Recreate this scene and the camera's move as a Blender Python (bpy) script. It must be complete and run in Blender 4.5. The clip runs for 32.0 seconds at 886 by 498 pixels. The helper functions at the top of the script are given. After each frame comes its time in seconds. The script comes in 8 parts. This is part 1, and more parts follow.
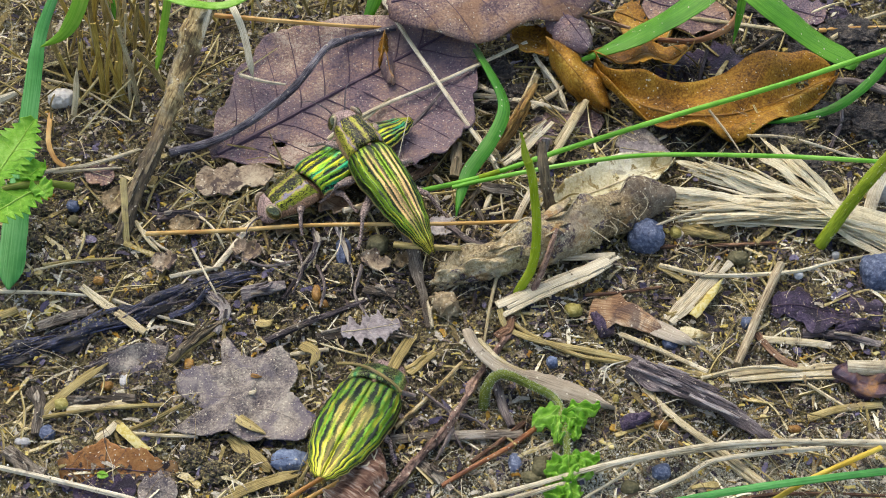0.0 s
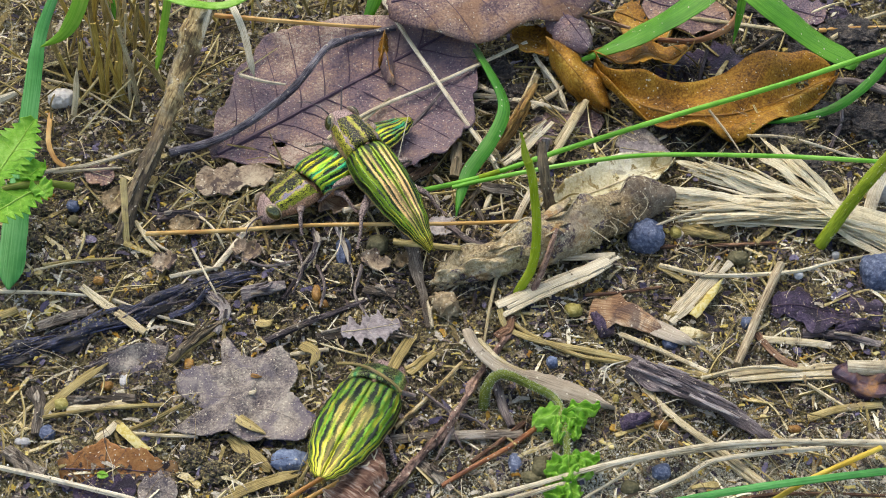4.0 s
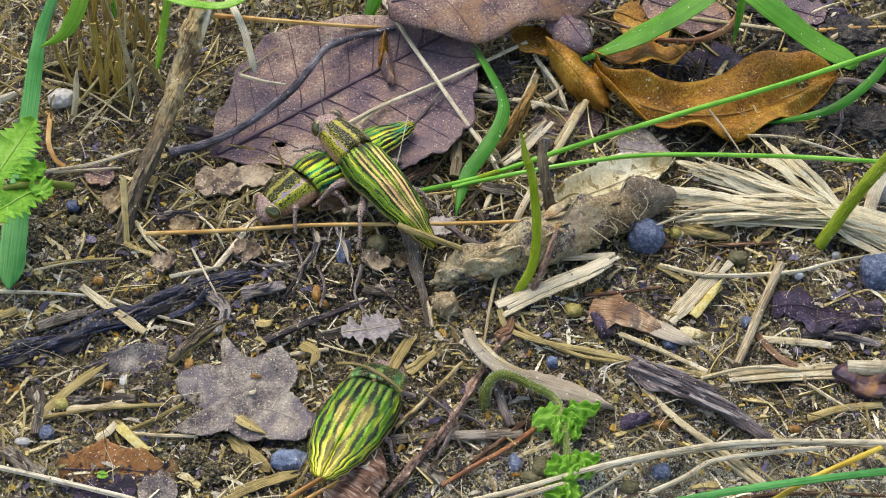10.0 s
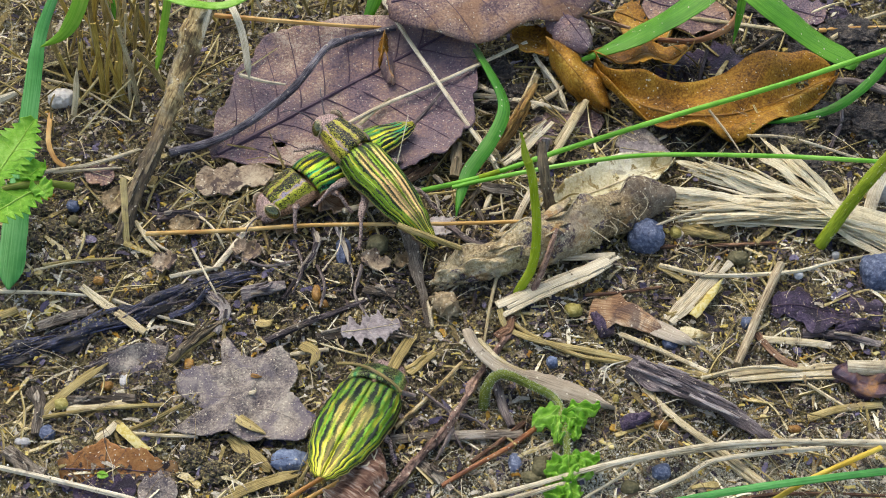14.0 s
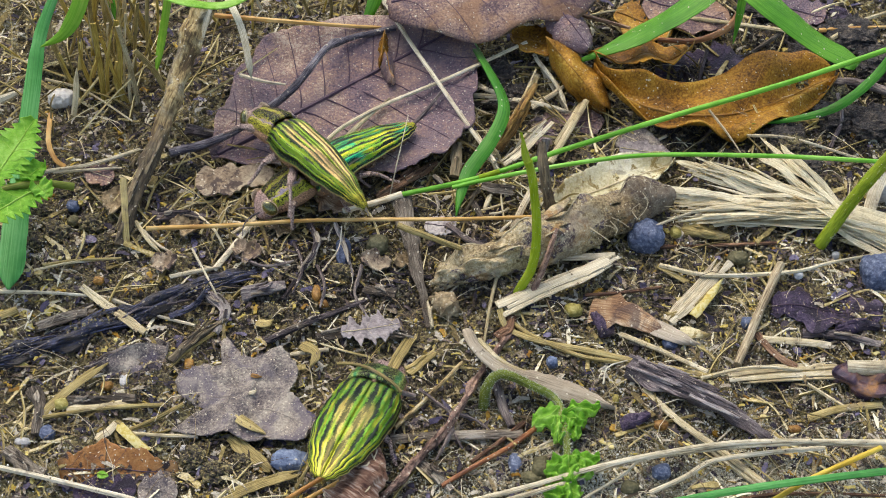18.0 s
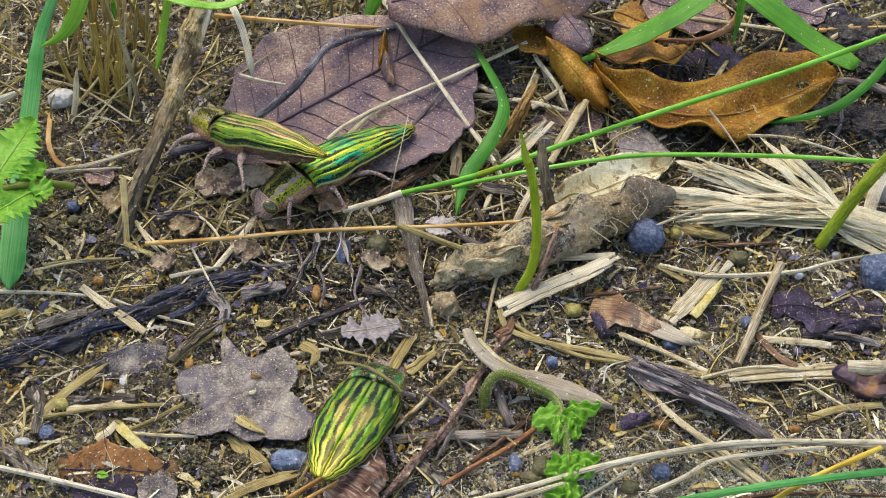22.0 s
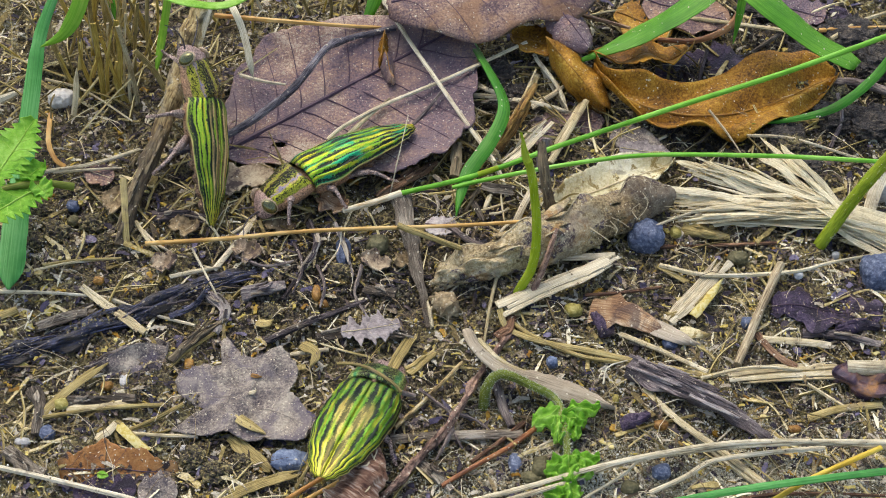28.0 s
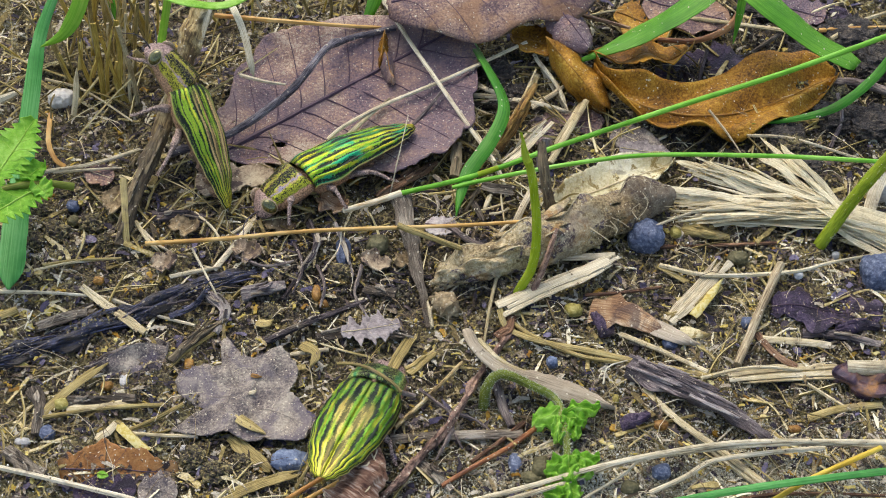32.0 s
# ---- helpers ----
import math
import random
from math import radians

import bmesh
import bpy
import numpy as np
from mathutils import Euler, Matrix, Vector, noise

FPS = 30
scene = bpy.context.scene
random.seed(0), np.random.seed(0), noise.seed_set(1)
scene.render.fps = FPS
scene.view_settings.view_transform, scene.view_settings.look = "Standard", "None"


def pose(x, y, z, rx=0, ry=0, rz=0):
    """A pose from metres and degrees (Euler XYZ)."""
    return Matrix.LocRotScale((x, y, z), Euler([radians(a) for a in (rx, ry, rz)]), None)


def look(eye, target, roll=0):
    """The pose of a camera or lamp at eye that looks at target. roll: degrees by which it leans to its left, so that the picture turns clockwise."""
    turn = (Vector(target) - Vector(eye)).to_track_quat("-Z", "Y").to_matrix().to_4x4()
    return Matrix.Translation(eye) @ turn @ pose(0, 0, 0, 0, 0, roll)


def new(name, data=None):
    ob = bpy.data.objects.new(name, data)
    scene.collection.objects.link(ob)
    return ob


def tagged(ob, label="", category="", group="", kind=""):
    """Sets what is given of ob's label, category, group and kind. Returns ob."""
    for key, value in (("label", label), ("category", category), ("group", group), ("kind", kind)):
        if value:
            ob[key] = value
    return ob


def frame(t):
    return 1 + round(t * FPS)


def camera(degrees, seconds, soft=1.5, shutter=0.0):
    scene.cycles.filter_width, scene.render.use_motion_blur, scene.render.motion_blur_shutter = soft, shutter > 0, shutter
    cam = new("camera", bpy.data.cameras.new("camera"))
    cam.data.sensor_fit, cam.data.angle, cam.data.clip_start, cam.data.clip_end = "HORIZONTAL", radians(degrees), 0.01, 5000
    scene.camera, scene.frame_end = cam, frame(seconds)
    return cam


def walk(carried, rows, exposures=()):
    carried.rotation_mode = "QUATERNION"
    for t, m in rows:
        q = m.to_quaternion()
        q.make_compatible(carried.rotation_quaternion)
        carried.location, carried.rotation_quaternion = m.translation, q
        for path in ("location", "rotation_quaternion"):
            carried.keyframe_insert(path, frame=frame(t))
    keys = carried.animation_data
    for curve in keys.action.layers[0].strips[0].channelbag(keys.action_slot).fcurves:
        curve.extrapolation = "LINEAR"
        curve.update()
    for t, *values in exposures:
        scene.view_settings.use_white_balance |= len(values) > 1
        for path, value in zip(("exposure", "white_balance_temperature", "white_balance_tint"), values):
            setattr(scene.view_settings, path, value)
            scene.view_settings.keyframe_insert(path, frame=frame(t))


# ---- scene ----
# A patch of damp ground litter with three striped metallic beetles, seen from above by a still camera.
MM = 0.001
EYE = (0.00000, -0.22755, 0.27118)
cam = camera(27.0, 32.0, soft=1.0, shutter=0.5)
walk(cam, [(0.0, look(EYE, (0, 0, 0))), (32.0, look(EYE, (0, 0, 0)))], exposures=[(0.0, 0.39, 6680, 8), (32.0, 0.39, 6680, 8)])

# ---- light: bright overcast sky ----
world = bpy.data.worlds.new("overcast_sky")
scene.world = world
world.use_nodes = True
sky = world.node_tree.nodes.new("ShaderNodeTexSky")
sky.sky_type, sky.sun_disc = "NISHITA", False
sky.sun_elevation, sky.sun_rotation = radians(58), radians(-25)
sky.dust_density, sky.air_density = 3.0, 1.0
world.node_tree.links.new(sky.outputs[0], world.node_tree.nodes["Background"].inputs[0])
world.node_tree.nodes["Background"].inputs[1].default_value = 0.21
sun = new("sun", bpy.data.lights.new("sun", "SUN"))
sun.data.energy, sun.data.angle, sun.data.color = 1.15, radians(50), (1.0, 0.93, 0.8)
sun.matrix_world = look((-0.25, 0.55, 1.0), (0, 0, 0))


# ---- materials ----
def nodes_of(name):
    m = bpy.data.materials.new(name)
    m.use_nodes = True
    t = m.node_tree
    return m, t, t.nodes["Principled BSDF"]


def link(t, a, b):
    t.links.new(a, b)


def ramp_node(t, fac, stops):
    n = t.nodes.new("ShaderNodeValToRGB")
    e = n.color_ramp.elements
    while len(e) < len(stops):
        e.new(0.5)
    for k, (p, c) in enumerate(stops):
        e[k].position, e[k].color = p, (*c, 1)
    link(t, fac, n.inputs[0])
    return n.outputs[0]


def math_node(t, op, a, b=0.0, c=0.0):
    n = t.nodes.new("ShaderNodeMath")
    n.operation = op
    for k, v in enumerate((a, b, c)):
        if isinstance(v, (int, float)):
            n.inputs[k].default_value = v
        else:
            link(t, v, n.inputs[k])
    return n.outputs[0]


def mix_node(t, fac, a, b, blend="MIX"):
    n = t.nodes.new("ShaderNodeMix")
    n.data_type, n.blend_type = "RGBA", blend
    for k, v in ((0, fac), (6, a), (7, b)):
        if isinstance(v, (int, float)):
            n.inputs[k].default_value = v
        elif isinstance(v, tuple):
            n.inputs[k].default_value = (*v, 1)
        else:
            link(t, v, n.inputs[k])
    return n.outputs[2]


def noise_node(t, vec, scale, detail=5.0, rough=0.6, warp=0.0):
    n = t.nodes.new("ShaderNodeTexNoise")
    n.inputs["Scale"].default_value, n.inputs["Detail"].default_value = scale, detail
    n.inputs["Roughness"].default_value, n.inputs["Distortion"].default_value = rough, warp
    link(t, vec, n.inputs["Vector"])
    return n.outputs["Fac"]


def coords(t, kind, stretch):
    c = t.nodes.new("ShaderNodeTexCoord")
    n = t.nodes.new("ShaderNodeMapping")
    s = 1000.0 if kind == "Object" else 1.0
    n.inputs["Scale"].default_value = [s * k for k in stretch]
    link(t, c.outputs[kind], n.inputs["Vector"])
    return n.outputs[0]


def surface(name, stops, kind="Object", stretch=(1, 1, 1), fine=1.0, coarse=0.12, rough=0.7, bump=0.4, spec=0.25,
            tone=0.5, random_tone=0.35, island=False, spots=None, spot_scale=0.8, spot_at=0.62, translucent=0.0, coat=0.0, warp=0.3, net=0.0, net_scale=1.6, net_col=None, dust=0.0, dust_col=(0.62, 0.56, 0.42), dust_scale=1.9, contrast=3.6, decay=None, stain=None):
    """A matt natural surface: grain, larger patches, specks, relief, and a tone of its own for every piece. Lengths in mm."""
    m, t, b = nodes_of(name)
    vec = coords(t, kind, stretch)
    grain = noise_node(t, vec, fine, 7, 0.65, warp)
    patch = noise_node(t, coords(t, "Object", (1, 1, 1)), coarse, 4, 0.55, 0.6)
    fac = math_node(t, "ADD", math_node(t, "MULTIPLY", grain, 1.0 - tone), math_node(t, "MULTIPLY", patch, tone))
    fac = math_node(t, "MULTIPLY_ADD", fac, contrast, 0.5 - 0.5 * contrast)
    if island:
        own = t.nodes.new("ShaderNodeNewGeometry").outputs["Random Per Island"]
    else:
        own = t.nodes.new("ShaderNodeObjectInfo").outputs["Random"]
    fac = math_node(t, "ADD", fac, math_node(t, "MULTIPLY_ADD", own, random_tone, -0.5 * random_tone))
    col = ramp_node(t, fac, stops)
    if spots:
        sp = noise_node(t, coords(t, "Object", (1, 1, 1)), spot_scale, 4, 0.7, 0.5)
        sf = ramp_node(t, sp, [(spot_at, (0, 0, 0)), (min(spot_at + 0.06, 1), (1, 1, 1))])
        col = mix_node(t, sf, col, spots)
    relief = grain
    if stain:
        blur = noise_node(t, coords(t, "Object", (1, 1, 1)), stain[1], 5, 0.62, 0.8)
        col = mix_node(t, ramp_node(t, blur, [(stain[2], (0, 0, 0)), (stain[3], (stain[4],) * 3)]), col, stain[0])
    if decay:
        sep = t.nodes.new("ShaderNodeSeparateXYZ")
        link(t, t.nodes.new("ShaderNodeTexCoord").outputs["UV"], sep.inputs[0])
        rot = math_node(t, "ADD", math_node(t, "MULTIPLY_ADD", sep.outputs[1], 1 / 30, -decay[1] / 30), math_node(t, "MULTIPLY_ADD", patch, 1.6, -0.8))
        col = mix_node(t, ramp_node(t, rot, [(0.5, (0, 0, 0)), (0.85, (0.75, 0.75, 0.75))]), col, decay[0])
    if dust:
        vd = t.nodes.new("ShaderNodeTexVoronoi")
        vd.inputs["Scale"].default_value = dust_scale
        bend = t.nodes.new("ShaderNodeTexNoise")
        bend.inputs["Scale"].default_value = 3.0
        link(t, coords(t, "Object", (1, 1, 1)), bend.inputs["Vector"])
        shift = t.nodes.new("ShaderNodeVectorMath")
        shift.operation = "MULTIPLY_ADD"
        shift.inputs[1].default_value = (0.5, 0.5, 0.5)
        link(t, bend.outputs["Color"], shift.inputs[0])
        link(t, coords(t, "Object", (1, 1, 1)), shift.inputs[2])
        link(t, shift.outputs[0], vd.inputs["Vector"])
        sd = t.nodes.new("ShaderNodeSeparateColor")
        link(t, vd.outputs["Color"], sd.inputs[0])
        zone = noise_node(t, coords(t, "Object", (1, 1, 1)), 0.14, 3, 0.6)
        keep = math_node(t, "GREATER_THAN", math_node(t, "MULTIPLY_ADD", zone, 0.5, sd.outputs[0]), 1.22 - dust * 0.3)
        near = math_node(t, "LESS_THAN", vd.outputs["Distance"], math_node(t, "MULTIPLY", sd.outputs[1], 0.42))
        col = mix_node(t, math_node(t, "MULTIPLY", keep, near), col, dust_col)
    if net:
        vo = t.nodes.new("ShaderNodeTexVoronoi")
        vo.feature = "DISTANCE_TO_EDGE"
        vo.inputs["Scale"].default_value = net_scale
        bow = t.nodes.new("ShaderNodeTexNoise")
        bow.inputs["Scale"].default_value = 0.7
        link(t, coords(t, "Object", (1, 1, 1)), bow.inputs["Vector"])
        move = t.nodes.new("ShaderNodeVectorMath")
        move.operation = "MULTIPLY_ADD"
        move.inputs[1].default_value = (2.2, 2.2, 2.2)
        link(t, bow.outputs["Color"], move.inputs[0])
        link(t, coords(t, "Object", (1, 1, 1)), move.inputs[2])
        link(t, move.outputs[0], vo.inputs["Vector"])
        line = ramp_node(t, vo.outputs["Distance"], [(0.0, (1, 1, 1)), (0.08 if net_col else 0.14, (0, 0, 0))])
        if net_col:
            bare = noise_node(t, coords(t, "Object", (1, 1, 1)), 0.22, 3, 0.5)
            line = math_node(t, "MULTIPLY", line, ramp_node(t, bare, [(0.46, (0, 0, 0)), (0.6, (1, 1, 1))]))
        col = mix_node(t, math_node(t, "MULTIPLY", line, net), col, net_col or stops[0][1])
        relief = math_node(t, "SUBTRACT", grain, math_node(t, "MULTIPLY", line, 0.4 if net_col is None else -0.1))
    link(t, col, b.inputs["Base Color"])
    b.inputs["Roughness"].default_value = rough
    b.inputs["Specular IOR Level"].default_value = spec
    b.inputs["Coat Weight"].default_value, b.inputs["Coat Roughness"].default_value = coat, 0.25
    r = math_node(t, "MULTIPLY_ADD", grain, 0.3, rough - 0.15)
    link(t, r, b.inputs["Roughness"])
    if bump:
        n = t.nodes.new("ShaderNodeBump")
        n.inputs["Strength"].default_value, n.inputs["Distance"].default_value = bump, 0.0006
        link(t, relief, n.inputs["Height"])
        link(t, n.outputs[0], b.inputs["Normal"])
    if translucent:
        tr = t.nodes.new("ShaderNodeBsdfTranslucent")
        link(t, col, tr.inputs[0])
        mx = t.nodes.new("ShaderNodeMixShader")
        mx.inputs[0].default_value = translucent
        link(t, b.outputs[0], mx.inputs[1])
        link(t, tr.outputs[0], mx.inputs[2])
        link(t, mx.outputs[0], t.nodes["Material Output"].inputs[0])
    return m


FIBRE = (5.0, 0.25, 1.0)
def gritty(name, stops, grain=2.3, patch=0.05, bump=1.0, rough=0.75):
    """Soil of packed grains: every grain has its own tone, with larger damp and dry patches."""
    m, t, b = nodes_of(name)
    vec = coords(t, "Object", (1, 1, 1))
    heights, tones = [], []
    for scale, share in ((grain, 0.6), (grain * 0.42, 0.4)):
        v = t.nodes.new("ShaderNodeTexVoronoi")
        v.inputs["Scale"].default_value = scale
        link(t, vec, v.inputs["Vector"])
        c = t.nodes.new("ShaderNodeSeparateColor")
        link(t, v.outputs["Color"], c.inputs[0])
        tones.append(math_node(t, "MULTIPLY", c.outputs[0], share))
        heights.append(math_node(t, "MULTIPLY", v.outputs["Distance"], -share))
    fine = noise_node(t, vec, 5.0, 4, 0.7)
    wide = noise_node(t, vec, patch, 4, 0.6, 0.5)
    fac = math_node(t, "ADD", math_node(t, "ADD", tones[0], tones[1]), math_node(t, "MULTIPLY_ADD", wide, 1.5, -0.87))
    fac = math_node(t, "ADD", fac, math_node(t, "MULTIPLY_ADD", fine, 0.5, -0.25))
    link(t, ramp_node(t, fac, stops), b.inputs["Base Color"])
    link(t, math_node(t, "MULTIPLY_ADD", wide, 0.8, rough - 0.4), b.inputs["Roughness"])
    n = t.nodes.new("ShaderNodeBump")
    n.inputs["Strength"].default_value, n.inputs["Distance"].default_value = bump, 0.0007
    link(t, math_node(t, "ADD", math_node(t, "ADD", heights[0], heights[1]), math_node(t, "MULTIPLY", fine, 0.4)), n.inputs["Height"])
    link(t, n.outputs[0], b.inputs["Normal"])
    return m


M_SOIL = gritty("soil", [(0.0, (0.032, 0.025, 0.018)), (0.2, (0.075, 0.058, 0.035)), (0.42, (0.155, 0.122, 0.05)), (0.62, (0.27, 0.22, 0.09)), (0.8, (0.4, 0.34, 0.16)), (1.0, (0.62, 0.58, 0.44))])
M_PEAT = gritty("dark_wet_soil", [(0.0, (0.012, 0.01, 0.01)), (0.3, (0.035, 0.028, 0.024)), (0.6, (0.08, 0.064, 0.048)), (0.85, (0.17, 0.14, 0.1)), (1.0, (0.36, 0.32, 0.26))])
M_CRUMB = surface("soil_crumb", [(0.0, (0.03, 0.025, 0.025)), (0.3, (0.075, 0.06, 0.048)), (0.55, (0.145, 0.118, 0.078)), (0.75, (0.25, 0.21, 0.12)), (0.9, (0.34, 0.31, 0.22)), (1.0, (0.4, 0.3, 0.1))],
                  fine=2.0, rough=0.8, bump=0.8, random_tone=1.0, island=True)
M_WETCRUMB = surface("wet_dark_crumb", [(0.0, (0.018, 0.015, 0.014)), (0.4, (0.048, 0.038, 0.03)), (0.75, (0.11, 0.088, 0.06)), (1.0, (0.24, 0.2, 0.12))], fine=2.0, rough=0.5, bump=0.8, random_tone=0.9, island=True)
M_SAND = surface("sand_grain", [(0.0, (0.12, 0.1, 0.06)), (0.25, (0.3, 0.25, 0.1)), (0.5, (0.42, 0.35, 0.15)), (0.72, (0.34, 0.35, 0.36)), (0.86, (0.56, 0.52, 0.4)), (1.0, (0.82, 0.8, 0.74))],
                 fine=2.0, rough=0.5, bump=0.3, random_tone=1.4, island=True, coat=0.3)
M_GRIT = surface("grey_grit", [(0.0, (0.19, 0.172, 0.12)), (0.4, (0.33, 0.3, 0.22)), (0.7, (0.44, 0.41, 0.31)), (1.0, (0.6, 0.57, 0.47))], fine=2.0, rough=0.65, bump=0.5, random_tone=0.9, island=True)
M_CHAFF = surface("straw_chaff", [(0.0, (0.07, 0.05, 0.03)), (0.3, (0.19, 0.14, 0.065)), (0.6, (0.38, 0.3, 0.14)), (0.85, (0.58, 0.5, 0.3)), (1.0, (0.75, 0.7, 0.52))],
                  fine=3.0, rough=0.6, bump=0.4, random_tone=1.2, island=True)
M_CHIP = surface("straw_chip", [(0.0, (0.12, 0.085, 0.03)), (0.4, (0.3, 0.23, 0.08)), (0.7, (0.48, 0.38, 0.15)), (1.0, (0.68, 0.58, 0.34))],
                 fine=1.6, rough=0.55, bump=0.6, random_tone=0.9)
M_FLAKE = surface("leaf_flake", [(0.0, (0.025, 0.02, 0.028)), (0.3, (0.07, 0.053, 0.06)), (0.5, (0.15, 0.115, 0.09)), (0.68, (0.27, 0.21, 0.13)), (0.84, (0.38, 0.33, 0.24)), (1.0, (0.5, 0.45, 0.35))],
                  fine=2.0, rough=0.6, bump=0.6, random_tone=1.1, island=True)
M_FIBRE = surface("dry_fibre", [(0.0, (0.08, 0.05, 0.03)), (0.4, (0.26, 0.19, 0.1)), (1.0, (0.66, 0.58, 0.4))], fine=3.0, rough=0.6, bump=0.2, random_tone=1.4, island=True)
M_TANGLE = surface("tangled_dry_grass", [(0.0, (0.09, 0.065, 0.02)), (0.35, (0.26, 0.195, 0.06)), (0.7, (0.45, 0.36, 0.14)), (1.0, (0.7, 0.61, 0.36))],
                   kind="UV", stretch=(5.0, 0.25, 1.0), fine=1.0, rough=0.55, bump=0.3, random_tone=1.1, island=True)
M_YELLOW = surface("yellow_fragment", [(0.0, (0.17, 0.1, 0.02)), (0.5, (0.38, 0.29, 0.055)), (1.0, (0.6, 0.5, 0.17))],
                   fine=2.0, rough=0.55, bump=0.3, random_tone=0.9, island=True)
M_STRAW = surface("dry_straw", [(0.0, (0.26, 0.19, 0.09)), (0.4, (0.5, 0.41, 0.22)), (0.75, (0.68, 0.59, 0.38)), (1.0, (0.8, 0.73, 0.55))],
                  kind="UV", stretch=(8.0, 0.18, 1), fine=1.0, rough=0.5, bump=0.5, tone=0.35, random_tone=0.35, spots=(0.2, 0.14, 0.07), spot_scale=0.7, spot_at=0.68, dust=0.12, dust_col=(0.16, 0.12, 0.07), contrast=4.6, stain=((0.2, 0.155, 0.1), 0.24, 0.54, 0.7, 0.65))
M_PALE = surface("bleached_straw", [(0.0, (0.24, 0.18, 0.1)), (0.35, (0.55, 0.47, 0.3)), (0.7, (0.68, 0.6, 0.42)), (1.0, (0.84, 0.78, 0.61))],
                 kind="UV", stretch=(8.0, 0.15, 1), fine=1.0, rough=0.5, bump=0.5, tone=0.3, random_tone=0.35, dust=0.12, dust_col=(0.16, 0.12, 0.07), contrast=4.6, stain=((0.2, 0.155, 0.1), 0.24, 0.54, 0.7, 0.65))
M_FAN = surface("white_frayed_straw", [(0.0, (0.38, 0.26, 0.1)), (0.3, (0.74, 0.62, 0.37)), (1.0, (0.95, 0.87, 0.62))], kind="UV", stretch=(7.0, 0.2, 1), fine=1.0, rough=0.5, bump=0.8, tone=0.35, random_tone=0.4, contrast=4.6, stain=((0.4, 0.3, 0.14), 0.3, 0.58, 0.7, 0.5))
M_OLIVE = surface("olive_straw", [(0.0, (0.13, 0.095, 0.03)), (0.45, (0.33, 0.25, 0.085)), (1.0, (0.57, 0.46, 0.2))],
                  kind="UV", stretch=(7.0, 0.2, 1), fine=1.0, rough=0.55, bump=0.5, tone=0.35, random_tone=0.5, dust=0.12, dust_col=(0.16, 0.12, 0.07), contrast=4.6, stain=((0.2, 0.155, 0.1), 0.24, 0.54, 0.7, 0.65))
M_STUBBLE = surface("ochre_stubble", [(0.0, (0.24, 0.15, 0.025)), (0.4, (0.5, 0.36, 0.075)), (1.0, (0.72, 0.58, 0.22))],
                    kind="UV", stretch=FIBRE, fine=1.0, rough=0.6, bump=0.4, tone=0.4, random_tone=0.6)
M_NEEDLE = surface("orange_needle", [(0.0, (0.3, 0.13, 0.03)), (0.5, (0.52, 0.3, 0.08)), (1.0, (0.68, 0.48, 0.2))],
                   kind="UV", stretch=(3, 0.08, 1), fine=1.0, rough=0.4, bump=0.2, tone=0.6, random_tone=0.5)
M_BARK = surface("grey_bark", [(0.0, (0.05, 0.04, 0.03)), (0.35, (0.17, 0.135, 0.1)), (0.65, (0.32, 0.27, 0.2)), (1.0, (0.52, 0.45, 0.35))],
                 kind="UV", stretch=(4.5, 0.3, 1), fine=1.0, rough=0.75, bump=1.0, tone=0.45, dust=0.45, random_tone=0.8, contrast=4.5)
M_BARKDARK = surface("dark_bark", [(0.0, (0.032, 0.025, 0.026)), (0.4, (0.125, 0.1, 0.1)), (0.7, (0.24, 0.2, 0.19)), (1.0, (0.42, 0.37, 0.32))],
                     kind="UV", stretch=(4.5, 0.3, 1), fine=1.0, rough=0.6, bump=1.0, tone=0.45, dust=0.25, random_tone=1.0, contrast=4.5, dust_col=(0.42, 0.38, 0.3))
M_BRANCH = surface("purple_grey_bark", [(0.0, (0.05, 0.04, 0.042)), (0.35, (0.15, 0.122, 0.122)), (0.65, (0.28, 0.235, 0.225)), (1.0, (0.5, 0.45, 0.4))], kind="UV", stretch=(4.5, 0.3, 1), fine=1.0, rough=0.65, bump=1.0, tone=0.45, dust=0.25, random_tone=0.8, contrast=4.5)
M_STICK = surface("mottled_stick", [(0.0, (0.04, 0.03, 0.022)), (0.35, (0.13, 0.1, 0.065)), (0.62, (0.27, 0.21, 0.12)), (1.0, (0.5, 0.4, 0.24))],
                  kind="UV", stretch=(3.5, 0.3, 1), fine=1.0, coarse=0.07, rough=0.7, bump=1.0, tone=0.65, dust=0.45, random_tone=0.5, contrast=3.6)
M_RUST = surface("rusty_stalk", [(0.0, (0.1, 0.05, 0.02)), (0.35, (0.36, 0.19, 0.05)), (0.65, (0.58, 0.35, 0.1)), (1.0, (0.76, 0.56, 0.25))], kind="UV", stretch=(4, 0.3, 1), fine=1.0, coarse=0.12, rough=0.65, bump=1.0, tone=0.6, random_tone=0.4, dust=0.3, contrast=4.4, stain=((0.05, 0.04, 0.035), 0.16, 0.5, 0.62, 0.8))
M_STICKTOP = surface("bare_tan_wood", [(0.0, (0.1, 0.065, 0.03)), (0.28, (0.33, 0.235, 0.1)), (0.55, (0.54, 0.42, 0.2)), (1.0, (0.8, 0.72, 0.5))],
                     kind="UV", stretch=(2.2, 0.5, 1), fine=1.0, coarse=0.16, rough=0.7, bump=0.8, tone=0.6, dust=0.45, random_tone=0.3, contrast=5.0, stain=((0.06, 0.042, 0.03), 0.16, 0.5, 0.62, 0.85), decay=((0.05, 0.042, 0.037), 6.0))
